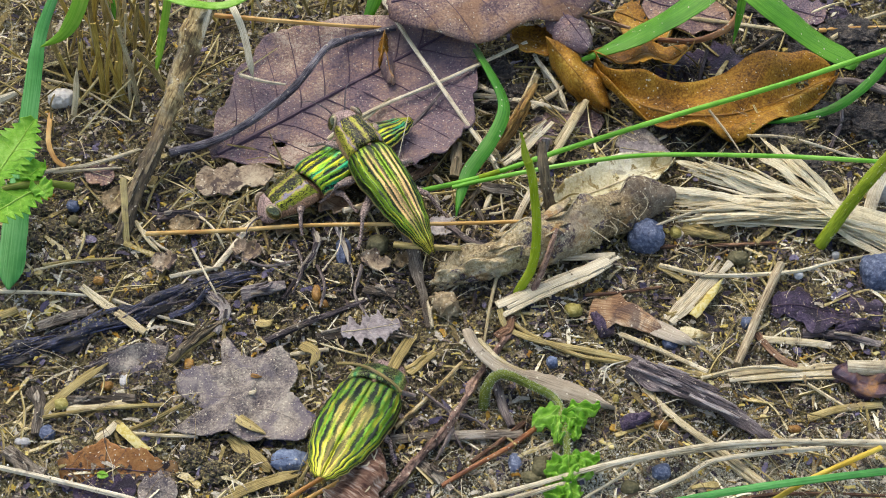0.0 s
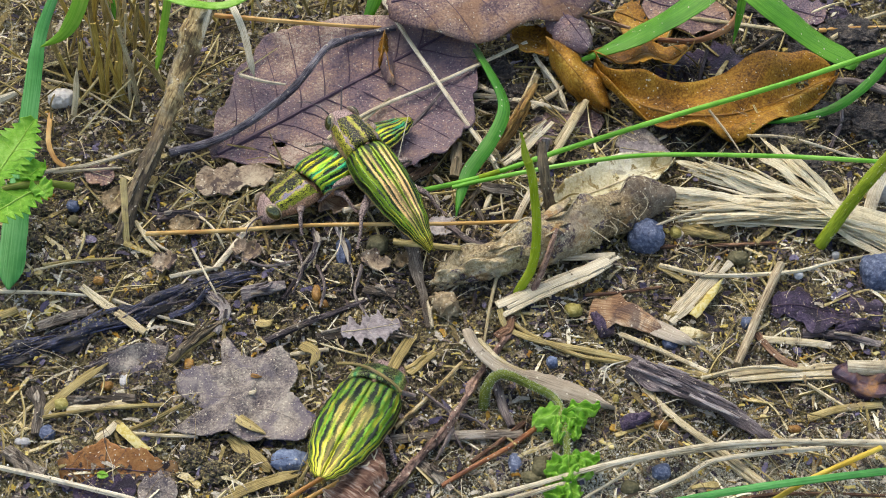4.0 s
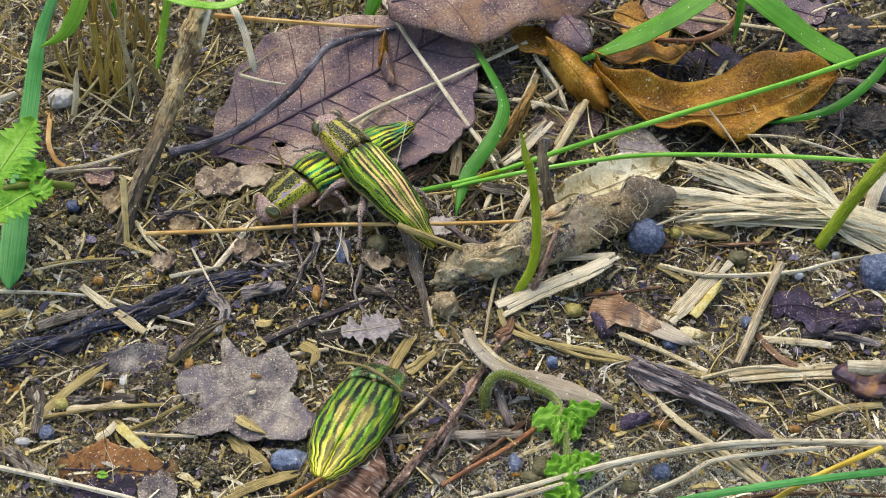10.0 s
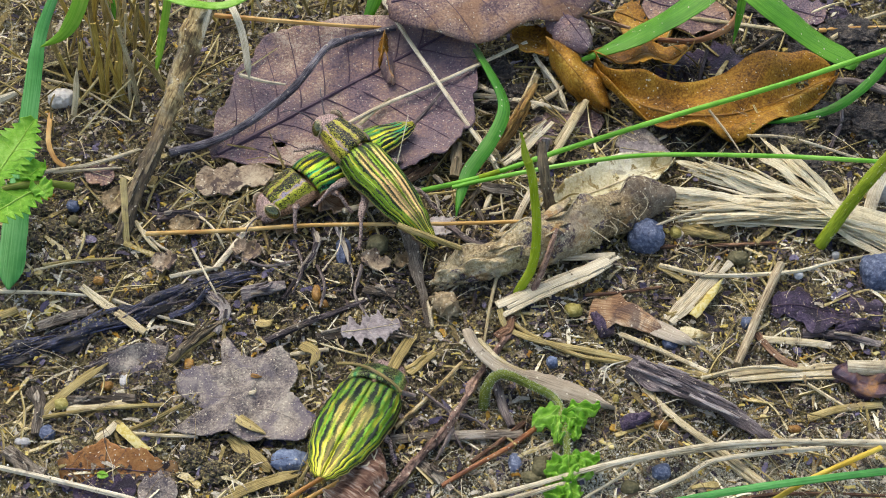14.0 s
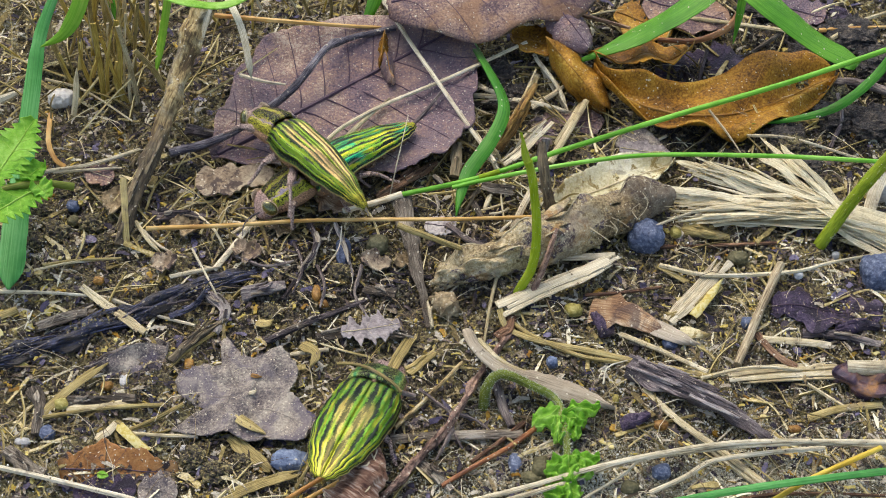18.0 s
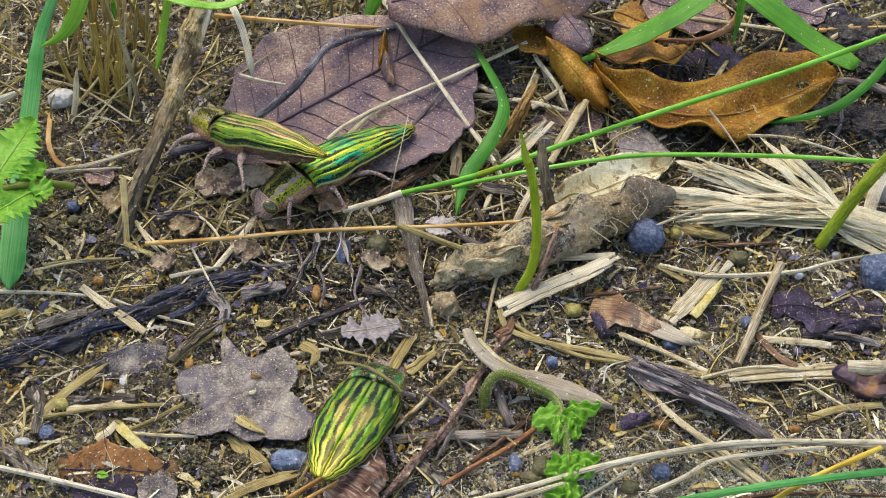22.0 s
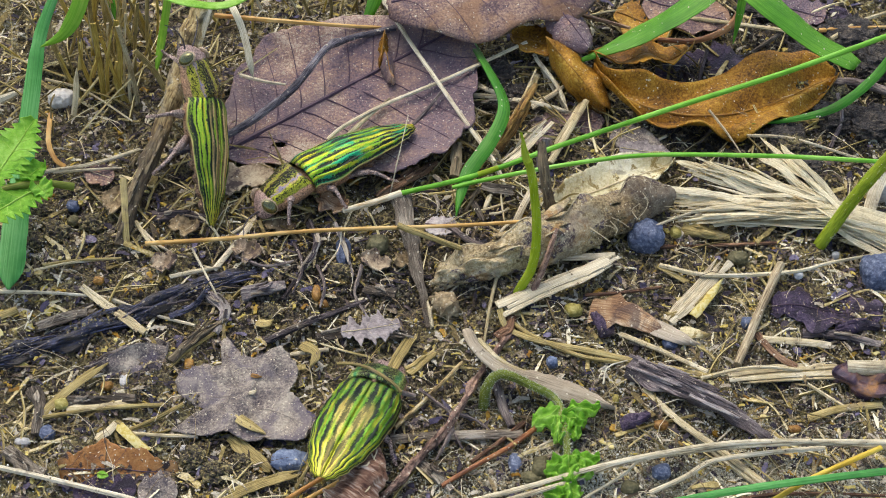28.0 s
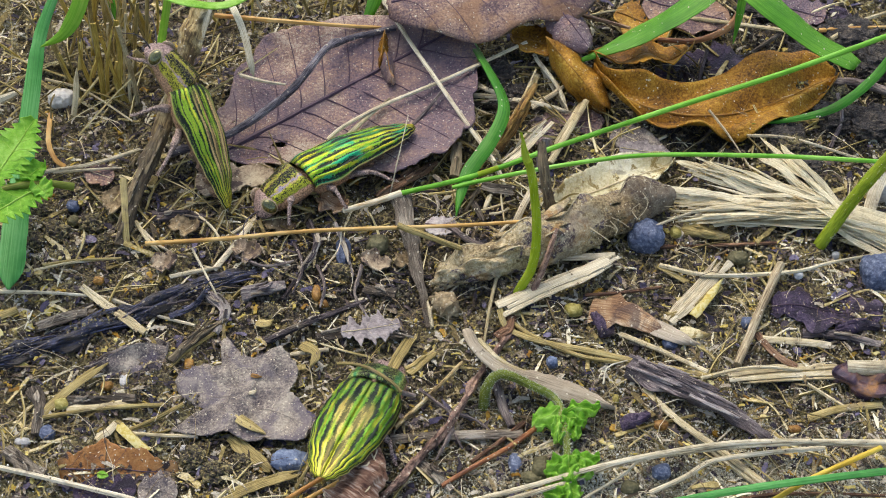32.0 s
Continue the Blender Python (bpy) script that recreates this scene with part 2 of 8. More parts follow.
M_CHAR = surface("blackened_wood", [(0.0, (0.008, 0.008, 0.014)), (0.35, (0.024, 0.025, 0.05)), (0.6, (0.05, 0.056, 0.12)), (0.85, (0.1, 0.1, 0.17)), (1.0, (0.22, 0.2, 0.2))],
                 kind="UV", stretch=(4.5, 0.25, 1), fine=1.0, rough=0.4, bump=1.0, tone=0.4, spec=0.6, dust=0.6, random_tone=0.8, contrast=5.5, dust_col=(0.34, 0.3, 0.22), stain=((0.06, 0.047, 0.036), 0.2, 0.48, 0.58, 0.9))
M_VIOLET = surface("violet_grey_twig", [(0.0, (0.028, 0.025, 0.036)), (0.5, (0.135, 0.12, 0.135)), (1.0, (0.34, 0.31, 0.32))], kind="UV", stretch=(4, 0.4, 1), fine=1.0, rough=0.6, bump=0.9, tone=0.4, dust=0.5, random_tone=0.2, contrast=4.8, stain=((0.26, 0.15, 0.06), 0.15, 0.6, 0.68, 0.6))
M_TWIG = surface("dark_twig", [(0.0, (0.05, 0.037, 0.035)), (0.5, (0.16, 0.125, 0.115)), (1.0, (0.34, 0.28, 0.23))],
                 kind="UV", stretch=(4, 0.4, 1), fine=1.0, rough=0.6, bump=0.8, tone=0.4, dust=0.45, random_tone=0.5, contrast=4.8)
M_REDTWIG = surface("reddish_twig", [(0.0, (0.06, 0.03, 0.018)), (0.5, (0.21, 0.11, 0.058)), (1.0, (0.42, 0.27, 0.16))],
                    kind="UV", stretch=(4, 0.3, 1), fine=1.0, rough=0.5, bump=0.8, tone=0.4, dust=0.5, random_tone=0.5, contrast=4.8)
M_ROUGHTWIG = surface("rough_red_bark", [(0.0, (0.07, 0.04, 0.03)), (0.5, (0.22, 0.135, 0.1)), (1.0, (0.46, 0.3, 0.21))], kind="UV", stretch=(1.5, 0.8, 1), fine=1.0, rough=0.7, bump=1.0, tone=0.4, spots=(0.5, 0.42, 0.34), spot_scale=1.7, spot_at=0.66, contrast=5.5, dust=0.9)
M_PURPLE = surface("purple_brown_leaf", [(0.0, (0.052, 0.033, 0.05)), (0.3, (0.145, 0.092, 0.112)), (0.55, (0.245, 0.15, 0.132)), (0.8, (0.36, 0.225, 0.155)), (1.0, (0.5, 0.38, 0.28))],
                   fine=2.0, coarse=0.1, dust=0.75, rough=0.5, net=0.22, bump=0.6, tone=0.5, spec=0.5, spots=(0.5, 0.46, 0.38), spot_scale=2.2, spot_at=0.7, net_scale=1.2, dust_scale=2.8, contrast=4.4, stain=((0.15, 0.108, 0.125), 0.055, 0.45, 0.6, 0.7))
M_PURPLEVEIN = surface("leaf_vein_dark", [(0.0, (0.045, 0.028, 0.045)), (1.0, (0.12, 0.075, 0.095))], fine=1.0, rough=0.6, bump=0.2)
M_PINK = surface("pinkish_brown_leaf", [(0.0, (0.06, 0.035, 0.045)), (0.35, (0.14, 0.088, 0.085)), (0.65, (0.25, 0.155, 0.12)), (1.0, (0.4, 0.27, 0.18))],
                 fine=2.2, coarse=0.12, dust=0.3, rough=0.55, net=0.2, bump=0.4, tone=0.42, spots=(0.42, 0.27, 0.14), spot_scale=2.4, spot_at=0.63, net_scale=0.6, dust_scale=2.1, contrast=4.8, stain=((0.3, 0.16, 0.07), 0.09, 0.52, 0.64, 0.6))
M_ORANGE = surface("orange_brown_leaf", [(0.0, (0.06, 0.024, 0.003)), (0.25, (0.17, 0.072, 0.008)), (0.55, (0.32, 0.15, 0.014)), (0.8, (0.43, 0.225, 0.025)), (1.0, (0.54, 0.34, 0.06))],
                   fine=2.0, coarse=0.07, dust=0.25, rough=0.5, net=0.16, bump=0.35, tone=0.5, spec=0.2, net_scale=0.55, dust_scale=2.1, spots=(0.16, 0.06, 0.01), spot_scale=0.5, spot_at=0.66, contrast=4.2)
M_ORANGEVEIN = surface("leaf_vein_orange", [(0.0, (0.2, 0.09, 0.015)), (1.0, (0.36, 0.19, 0.04))], fine=1.0, rough=0.5, bump=0.2)
M_GREY = surface("grey_leaf", [(0.0, (0.06, 0.05, 0.06)), (0.3, (0.15, 0.125, 0.115)), (0.55, (0.25, 0.21, 0.175)), (1.0, (0.44, 0.38, 0.3))],
                 fine=2.4, dust=1.0, rough=0.55, net=0.0, bump=0.8, tone=0.5, spots=(0.62, 0.57, 0.46), spot_scale=2.6, spot_at=0.69, dust_scale=2.6, contrast=4.8, coarse=0.2, stain=((0.115, 0.095, 0.135), 0.14, 0.52, 0.62, 0.6))
M_GREYVEIN = surface("leaf_vein_grey", [(0.0, (0.16, 0.13, 0.11)), (1.0, (0.3, 0.25, 0.21))], fine=1.0, rough=0.6, bump=0.2)
M_PALEGREY = surface("pale_grey_leaf", [(0.0, (0.15, 0.125, 0.125)), (0.4, (0.33, 0.285, 0.27)), (1.0, (0.6, 0.55, 0.5))], fine=1.0, coarse=0.1, rough=0.55, net=0.08, bump=0.5, tone=0.5)
M_TAN = surface("tan_dry_leaf", [(0.0, (0.08, 0.052, 0.03)), (0.35, (0.21, 0.15, 0.08)), (0.65, (0.36, 0.27, 0.15)), (1.0, (0.55, 0.45, 0.28))],
                fine=0.9, coarse=0.09, dust=0.5, rough=0.6, net=0.06, bump=0.7, tone=0.55, spots=(0.09, 0.06, 0.05), spot_scale=0.25, spot_at=0.6)
M_TANVEIN = surface("leaf_vein_tan", [(0.0, (0.5, 0.4, 0.22)), (1.0, (0.75, 0.65, 0.44))], fine=1.0, rough=0.6, bump=0.2)
M_ROLL = surface("mottled_rolled_leaf", [(0.0, (0.13, 0.09, 0.045)), (0.3, (0.33, 0.245, 0.12)), (0.6, (0.53, 0.42, 0.23)), (1.0, (0.76, 0.65, 0.42))], fine=1.6, coarse=0.14, rough=0.55, bump=0.9, tone=0.5, net=0.6, net_scale=0.8, net_col=(0.62, 0.54, 0.36), dust=0.6, warp=1.0, spots=(0.1, 0.07, 0.085), spot_scale=0.22, spot_at=0.56, dust_scale=2.1, contrast=5.0, decay=((0.06, 0.036, 0.038), 0.0), stain=((0.42, 0.22, 0.06), 0.17, 0.57, 0.66, 0.7))
M_ROLLVEIN = surface("pale_vein_net", [(0.0, (0.3, 0.24, 0.14)), (1.0, (0.62, 0.53, 0.34))], fine=1.0, rough=0.6, bump=0.2)
M_STRIP = surface("beige_leaf_strip", [(0.0, (0.17, 0.13, 0.085)), (0.4, (0.36, 0.295, 0.205)), (1.0, (0.56, 0.48, 0.36))], kind="UV", stretch=(4.0, 0.2, 1), fine=1.0, coarse=0.1, rough=0.6, bump=0.5, tone=0.45, dust=0.5, contrast=3.6, spots=(0.14, 0.11, 0.08), spot_scale=0.5, spot_at=0.62)
M_MOTTLE = surface("mottled_pale_leaf", [(0.0, (0.12, 0.082, 0.05)), (0.4, (0.27, 0.2, 0.13)), (1.0, (0.48, 0.39, 0.26))], fine=1.6, coarse=0.15, rough=0.6, bump=0.6, tone=0.5, contrast=4.5, spots=(0.08, 0.055, 0.045), spot_scale=0.4, spot_at=0.53, dust=0.4)
M_PALELEAF = surface("pale_yellow_leaf", [(0.0, (0.26, 0.18, 0.08)), (0.3, (0.58, 0.5, 0.27)), (0.6, (0.74, 0.68, 0.44)), (1.0, (0.86, 0.82, 0.64))],
                     fine=1.4, coarse=0.08, rough=0.55, net=0.04, bump=0.4, tone=0.6, spots=(0.3, 0.22, 0.08), spot_scale=0.3, spot_at=0.53, dust=0.5, stain=((0.24, 0.19, 0.14), 0.09, 0.54, 0.62, 0.7))
M_RED = surface("rust_leaf", [(0.0, (0.12, 0.045, 0.015)), (0.5, (0.3, 0.13, 0.035)), (1.0, (0.42, 0.23, 0.09))],
                fine=0.8, coarse=0.08, dust=0.6, rough=0.5, net=0.04, bump=0.4, tone=0.5, spots=(0.05, 0.035, 0.03), spot_scale=0.45, spot_at=0.55, dust_scale=2.1)
M_RUSSET = surface("russet_scrap", [(0.0, (0.07, 0.035, 0.02)), (0.35, (0.22, 0.115, 0.055)), (0.7, (0.4, 0.25, 0.13)), (1.0, (0.6, 0.48, 0.32))],
                   kind="UV", stretch=(4, 0.25, 1), fine=1.0, coarse=0.1, rough=0.6, bump=0.7, tone=0.5, dust=0.2, random_tone=0.4, contrast=5.2, stain=((0.09, 0.055, 0.045), 0.2, 0.52, 0.62, 0.8))
M_BAND = surface("banded_bark", [(0.0, (0.08, 0.032, 0.02)), (0.4, (0.2, 0.1, 0.06)), (0.65, (0.33, 0.2, 0.13)), (1.0, (0.56, 0.47, 0.38))],
                 kind="UV", stretch=(0.12, 0.9, 1), fine=1.0, coarse=0.1, rough=0.5, bump=0.6, tone=0.2, contrast=4.6)
M_DARKPURPLE = surface("blackish_purple_leaf", [(0.0, (0.02, 0.014, 0.027)), (0.5, (0.062, 0.042, 0.078)), (1.0, (0.15, 0.11, 0.15))],
                       fine=2.0, coarse=0.1, dust=0.6, rough=0.35, bump=1.0, tone=0.5, spots=(0.4, 0.34, 0.22), spot_scale=1.6, spot_at=0.7, dust_scale=2.1, dust_col=(0.34, 0.28, 0.2), stain=((0.018, 0.014, 0.02), 0.2, 0.5, 0.58, 0.8), contrast=5.0)
M_GRASS = surface("green_grass", [(0.0, (0.04, 0.15, 0.01)), (0.5, (0.085, 0.285, 0.018)), (1.0, (0.17, 0.42, 0.04))],
                  kind="UV", stretch=(4, 0.06, 1), fine=1.0, rough=0.38, bump=0.25, tone=0.4, random_tone=0.4, translucent=0.25, dust=0.1)
M_DGRASS = surface("dark_green_grass", [(0.0, (0.025, 0.12, 0.008)), (0.5, (0.05, 0.225, 0.018)), (1.0, (0.11, 0.34, 0.04))], kind="UV", stretch=(4, 0.06, 1), fine=1.0, rough=0.38, bump=0.25, tone=0.4, random_tone=0.3, translucent=0.2, dust=0.1)
M_YGRASS = surface("yellow_green_grass", [(0.0, (0.1, 0.27, 0.015)), (0.5, (0.19, 0.42, 0.025)), (1.0, (0.34, 0.53, 0.07))], kind="UV", stretch=(4, 0.06, 1), fine=1.0, rough=0.4, bump=0.25, tone=0.4, random_tone=0.3, translucent=0.3)
M_BLUEGRASS = surface("blue_green_grass", [(0.0, (0.03, 0.16, 0.03)), (0.5, (0.07, 0.3, 0.06)), (1.0, (0.16, 0.44, 0.13))],
                      kind="UV", stretch=(4, 0.06, 1), fine=1.0, rough=0.4, bump=0.25, tone=0.4, random_tone=0.3, translucent=0.2, spots=(0.6, 0.66, 0.5), spot_scale=0.6, spot_at=0.76)
M_LIME = surface("lime_leaf", [(0.0, (0.1, 0.32, 0.015)), (0.5, (0.27, 0.56, 0.05)), (1.0, (0.46, 0.74, 0.16))],
                 fine=0.6, coarse=0.1, rough=0.45, net=0.18, bump=0.5, tone=0.5, translucent=0.3)
M_LIMEVEIN = surface("pale_lime_vein", [(0.0, (0.28, 0.5, 0.04)), (1.0, (0.5, 0.72, 0.16))], fine=1.0, rough=0.5, bump=0.2, translucent=0.2)
M_FUZZ = surface("grey_green_fuzz", [(0.0, (0.5, 0.54, 0.36)), (1.0, (0.78, 0.8, 0.66))], fine=1.0, rough=0.7, bump=0.1)
M_CUT = surface("mottled_cut_straw", [(0.0, (0.16, 0.11, 0.06)), (0.35, (0.36, 0.28, 0.16)), (0.7, (0.56, 0.47, 0.3)), (1.0, (0.74, 0.66, 0.48))], kind="UV", stretch=(5, 0.2, 1), fine=1.0, rough=0.5, bump=0.6, tone=0.4, contrast=4.4, dust=0.3)
M_AMBER = surface("amber_fragment", [(0.0, (0.3, 0.15, 0.02)), (0.4, (0.52, 0.34, 0.05)), (0.75, (0.62, 0.5, 0.12)), (1.0, (0.72, 0.64, 0.3))], fine=1.5, rough=0.4, bump=0.3, random_tone=1.2, island=True, translucent=0.25)
M_VIOLETFLAKE = surface("violet_flake", [(0.0, (0.025, 0.02, 0.035)), (0.5, (0.07, 0.058, 0.1)), (1.0, (0.19, 0.165, 0.24))], fine=1.5, rough=0.45, bump=0.4, random_tone=0.9, island=True)
M_SILT = surface("olive_grey_silt", [(0.0, (0.28, 0.26, 0.175)), (0.4, (0.44, 0.41, 0.29)), (0.8, (0.58, 0.55, 0.41)), (1.0, (0.75, 0.73, 0.61))], fine=2.0, rough=0.6, bump=0.4, random_tone=0.8, island=True)
M_STEM = surface("green_stem", [(0.0, (0.11, 0.13, 0.02)), (0.5, (0.22, 0.27, 0.04)), (1.0, (0.38, 0.41, 0.12))],
                 kind="UV", stretch=(2, 0.12, 1), fine=1.0, rough=0.4, bump=0.3, tone=0.5, translucent=0.35)
M_SHOOT = surface("yellow_green_shoot", [(0.0, (0.3, 0.4, 0.015)), (0.5, (0.46, 0.57, 0.04)), (1.0, (0.6, 0.68, 0.13))], kind="UV", stretch=(3, 0.15, 1), fine=1.0, rough=0.4, bump=0.3, tone=0.5, translucent=0.5, dust=0.0)
M_HAIRY = surface("hairy_green_stem", [(0.0, (0.2, 0.28, 0.015)), (0.5, (0.38, 0.48, 0.03)), (1.0, (0.52, 0.6, 0.1))], kind="UV", stretch=(3, 0.4, 1), fine=1.0, rough=0.5, bump=0.6, tone=0.4, translucent=0.3)
M_STALK = surface("bright_grass_stalk", [(0.0, (0.11, 0.33, 0.02)), (0.5, (0.2, 0.52, 0.05)), (1.0, (0.36, 0.66, 0.14))],
                  kind="UV", stretch=(3, 0.08, 1), fine=1.0, rough=0.35, bump=0.2, tone=0.5, translucent=0.15)
M_YELLOWSTRAW = surface("yellow_straw", [(0.0, (0.34, 0.22, 0.02)), (0.5, (0.56, 0.4, 0.04)), (1.0, (0.7, 0.56, 0.14))],
                        kind="UV", stretch=(3, 0.1, 1), fine=1.0, rough=0.4, bump=0.2)
M_WHITE = surface("whitish_stem_base", [(0.0, (0.4, 0.27, 0.12)), (0.4, (0.66, 0.58, 0.4)), (1.0, (0.85, 0.84, 0.74))],
                  kind="UV", stretch=(3, 0.2, 1), fine=1.0, rough=0.5, bump=0.3)
M_NODE = surface("glossy_node", [(0.0, (0.025, 0.014, 0.028)), (0.4, (0.065, 0.036, 0.06)), (0.7, (0.12, 0.06, 0.06)), (1.0, (0.28, 0.13, 0.04))], fine=0.9, coarse=0.25, rough=0.35, spec=0.5, bump=0.8, tone=0.7, dust=0.0)
M_REDSTALK = surface("shiny_red_stalk", [(0.0, (0.13, 0.045, 0.02)), (0.5, (0.33, 0.125, 0.04)), (1.0, (0.52, 0.25, 0.1))], kind="UV", stretch=(3, 0.2, 1), fine=1.0, rough=0.4, spec=0.4, bump=0.5, dust=0.4, contrast=4.6)
M_BLUEPEBBLE = surface("pale_blue_pebble", [(0.0, (0.08, 0.11, 0.19)), (0.5, (0.19, 0.24, 0.35)), (0.85, (0.34, 0.4, 0.5)), (1.0, (0.7, 0.7, 0.7))], fine=1.8, coarse=0.25, rough=0.5, bump=0.8, tone=0.5, dust=0.3)
M_PEBBLE = surface("blue_grey_pebble", [(0.0, (0.04, 0.052, 0.09)), (0.5, (0.105, 0.13, 0.2)), (0.85, (0.24, 0.27, 0.34)), (1.0, (0.6, 0.6, 0.6))],
                   fine=1.4, coarse=0.2, rough=0.5, bump=0.6, tone=0.3, spots=(0.5, 0.5, 0.5), spot_scale=1.8, spot_at=0.7)
M_SEEDORANGE = surface("amber_seed", [(0.0, (0.09, 0.04, 0.01)), (0.5, (0.28, 0.14, 0.03)), (1.0, (0.52, 0.34, 0.1))], fine=1.4, rough=0.35, bump=0.3)
M_SEEDYELLOW = surface("yellow_husk", [(0.0, (0.12, 0.09, 0.015)), (0.5, (0.3, 0.25, 0.06)), (1.0, (0.52, 0.46, 0.18))], fine=1.4, rough=0.5, bump=0.5)
M_PALEPEBBLE = surface("pale_pebble", [(0.0, (0.3, 0.29, 0.27)), (0.5, (0.5, 0.49, 0.46)), (1.0, (0.75, 0.74, 0.7))], fine=1.4, rough=0.5, bump=0.4)
M_HUSK = surface("white_papery_husk", [(0.0, (0.5, 0.45, 0.38)), (0.5, (0.74, 0.71, 0.64)), (1.0, (0.85, 0.83, 0.78))], fine=1.0, rough=0.6, bump=0.5)
M_OLIVEPEBBLE = surface("olive_pebble", [(0.0, (0.06, 0.055, 0.025)), (0.5, (0.14, 0.125, 0.06)), (1.0, (0.28, 0.25, 0.13))], fine=1.4, rough=0.6, bump=0.6)


def chitin(name, green, yellow, sheen, dark=(0.008, 0.014, 0.008), stripes=5.0, black=0.2, vary=0.9, seed=0.0, along=5.0, yellowing=0.5, blotch=None, blotch_at=0.5,
           strip=(0.0, 0.3), strip_from=0.0, strip_to=1.0, strip_amount=0.0, dusk=0.0, metal=0.7, wander=0.9, coat=0.25):
    """Striped metallic wing case: u runs from the seam (0) to the rim (1), v from the shoulders to the tip. Black
    grooves widen, break off and join on their way; strip: where along u a second colour, a painted sky sheen, lies
    between the grooves; blotch: a third colour in patches; dusk: a darker front."""
    m, t, b = nodes_of(name)
    sep = t.nodes.new("ShaderNodeSeparateXYZ")
    link(t, t.nodes.new("ShaderNodeTexCoord").outputs["UV"], sep.inputs[0])
    u, v = math_node(t, "ABSOLUTE", sep.outputs[0]), sep.outputs[1]

    def at(su, sv, w=0.0):
        n = t.nodes.new("ShaderNodeCombineXYZ")
        for k, (c, s) in enumerate(((u, su), (v, sv))):
            link(t, math_node(t, "MULTIPLY_ADD", c, s, seed), n.inputs[k])
        if isinstance(w, (int, float)):
            n.inputs[2].default_value = w
        else:
            link(t, w, n.inputs[2])
        return n.outputs[0]

    def step(x, lo, hi):
        n = t.nodes.new("ShaderNodeMapRange")
        n.interpolation_type = "SMOOTHSTEP"
        link(t, x, n.inputs[0])
        n.inputs[1].default_value, n.inputs[2].default_value = lo, hi
        return n.outputs[0]

    pits = t.nodes.new("ShaderNodeTexVoronoi")
    pits.inputs["Scale"].default_value = 1.0
    link(t, at(32, 118), pits.inputs["Vector"])
    pit = pits.outputs["Distance"]
    wob = noise_node(t, at(2.6, 3.4, 1.0), 1.0, 3, 0.5)
    phase = math_node(t, "ADD", math_node(t, "MULTIPLY", u, stripes), math_node(t, "MULTIPLY_ADD", wob, wander, -0.5 * wander))
    cell = math_node(t, "FLOOR", phase)
    off = math_node(t, "ABSOLUTE", math_node(t, "SUBTRACT", math_node(t, "SUBTRACT", phase, cell), 0.5))
    wide = noise_node(t, at(0.0, along, math_node(t, "MULTIPLY_ADD", cell, 3.71, 0.3 + seed)), 1.0, 3, 0.55)
    wide = math_node(t, "MULTIPLY_ADD", wide, vary, black - 0.5 * vary)
    gap = math_node(t, "SUBTRACT", math_node(t, "ADD", wide, math_node(t, "MULTIPLY_ADD", pit, 0.32, -0.16)), off)
    line = step(gap, -0.03, 0.05)
    rim = math_node(t, "MULTIPLY", step(u, 0.86, 0.9), math_node(t, "SUBTRACT", 1.0, step(u, 0.94, 0.97)))
    line = math_node(t, "MAXIMUM", line, math_node(t, "MULTIPLY", rim, step(math_node(t, "ADD", pit, noise_node(t, at(0, 6, 9.0), 1.0, 2, 0.5)), 0.75, 0.85)))
    hue = noise_node(t, at(5.0, 5.5, 4.0), 1.0, 4, 0.6)
    lift = math_node(t, "ADD", math_node(t, "MULTIPLY", off, 0.5), math_node(t, "MULTIPLY", step(v, 0.55, 1.0), 0.25))
    col = mix_node(t, step(math_node(t, "ADD", hue, lift), 0.98 - 0.5 * yellowing, 1.22 - 0.5 * yellowing), green, yellow)
    if blotch:
        patch = step(noise_node(t, at(4.5, 4.2, 8.0), 1.0, 3, 0.5), blotch_at - 0.05, blotch_at + 0.06)
        col = mix_node(t, patch, col, blotch)
    # warm reflection of the sky near the seam, painted into the case colour
    if strip_amount:
        inside = math_node(t, "MULTIPLY", step(u, strip[0] - 0.03, strip[0] + 0.03), math_node(t, "SUBTRACT", 1.0, step(math_node(t, "MULTIPLY_ADD", wob, 0.12, u), strip[1] + 0.03, strip[1] + 0.1)))
        inside = math_node(t, "MULTIPLY", inside, math_node(t, "MULTIPLY", step(v, strip_from - 0.02, strip_from + 0.16), math_node(t, "SUBTRACT", 1.0, step(v, strip_to - 0.25, strip_to + 0.02))))
        inside = math_node(t, "MULTIPLY", inside, step(noise_node(t, at(15, 2.2, 2.0), 1.0, 3, 0.5), 0.36, 0.5))
        col = mix_node(t, math_node(t, "MULTIPLY", inside, strip_amount), col, sheen)
        line = math_node(t, "MULTIPLY", line, math_node(t, "SUBTRACT", 1.0, math_node(t, "MULTIPLY", inside, 0.3)))
    if dusk:
        front = math_node(t, "MULTIPLY", math_node(t, "SUBTRACT", 1.0, step(math_node(t, "MULTIPLY_ADD", wob, 0.15, v), 0.12, 0.42)), math_node(t, "SUBTRACT", 1.0, step(u, 0.35, 0.7)))
        col = mix_node(t, math_node(t, "MULTIPLY", front, dusk), col, (0.014, 0.13, 0.045))
    grain = noise_node(t, at(42, 150, 3.0), 1.0, 4, 0.7)
    col = mix_node(t, step(grain, 0.34, 0.58), mix_node(t, 0.55, col, dark), col)
    col = mix_node(t, math_node(t, "MULTIPLY", math_node(t, "SUBTRACT", 1.0, step(pit, 0.04, 0.24)), 0.45), col, dark)
    col = mix_node(t, line, col, dark)
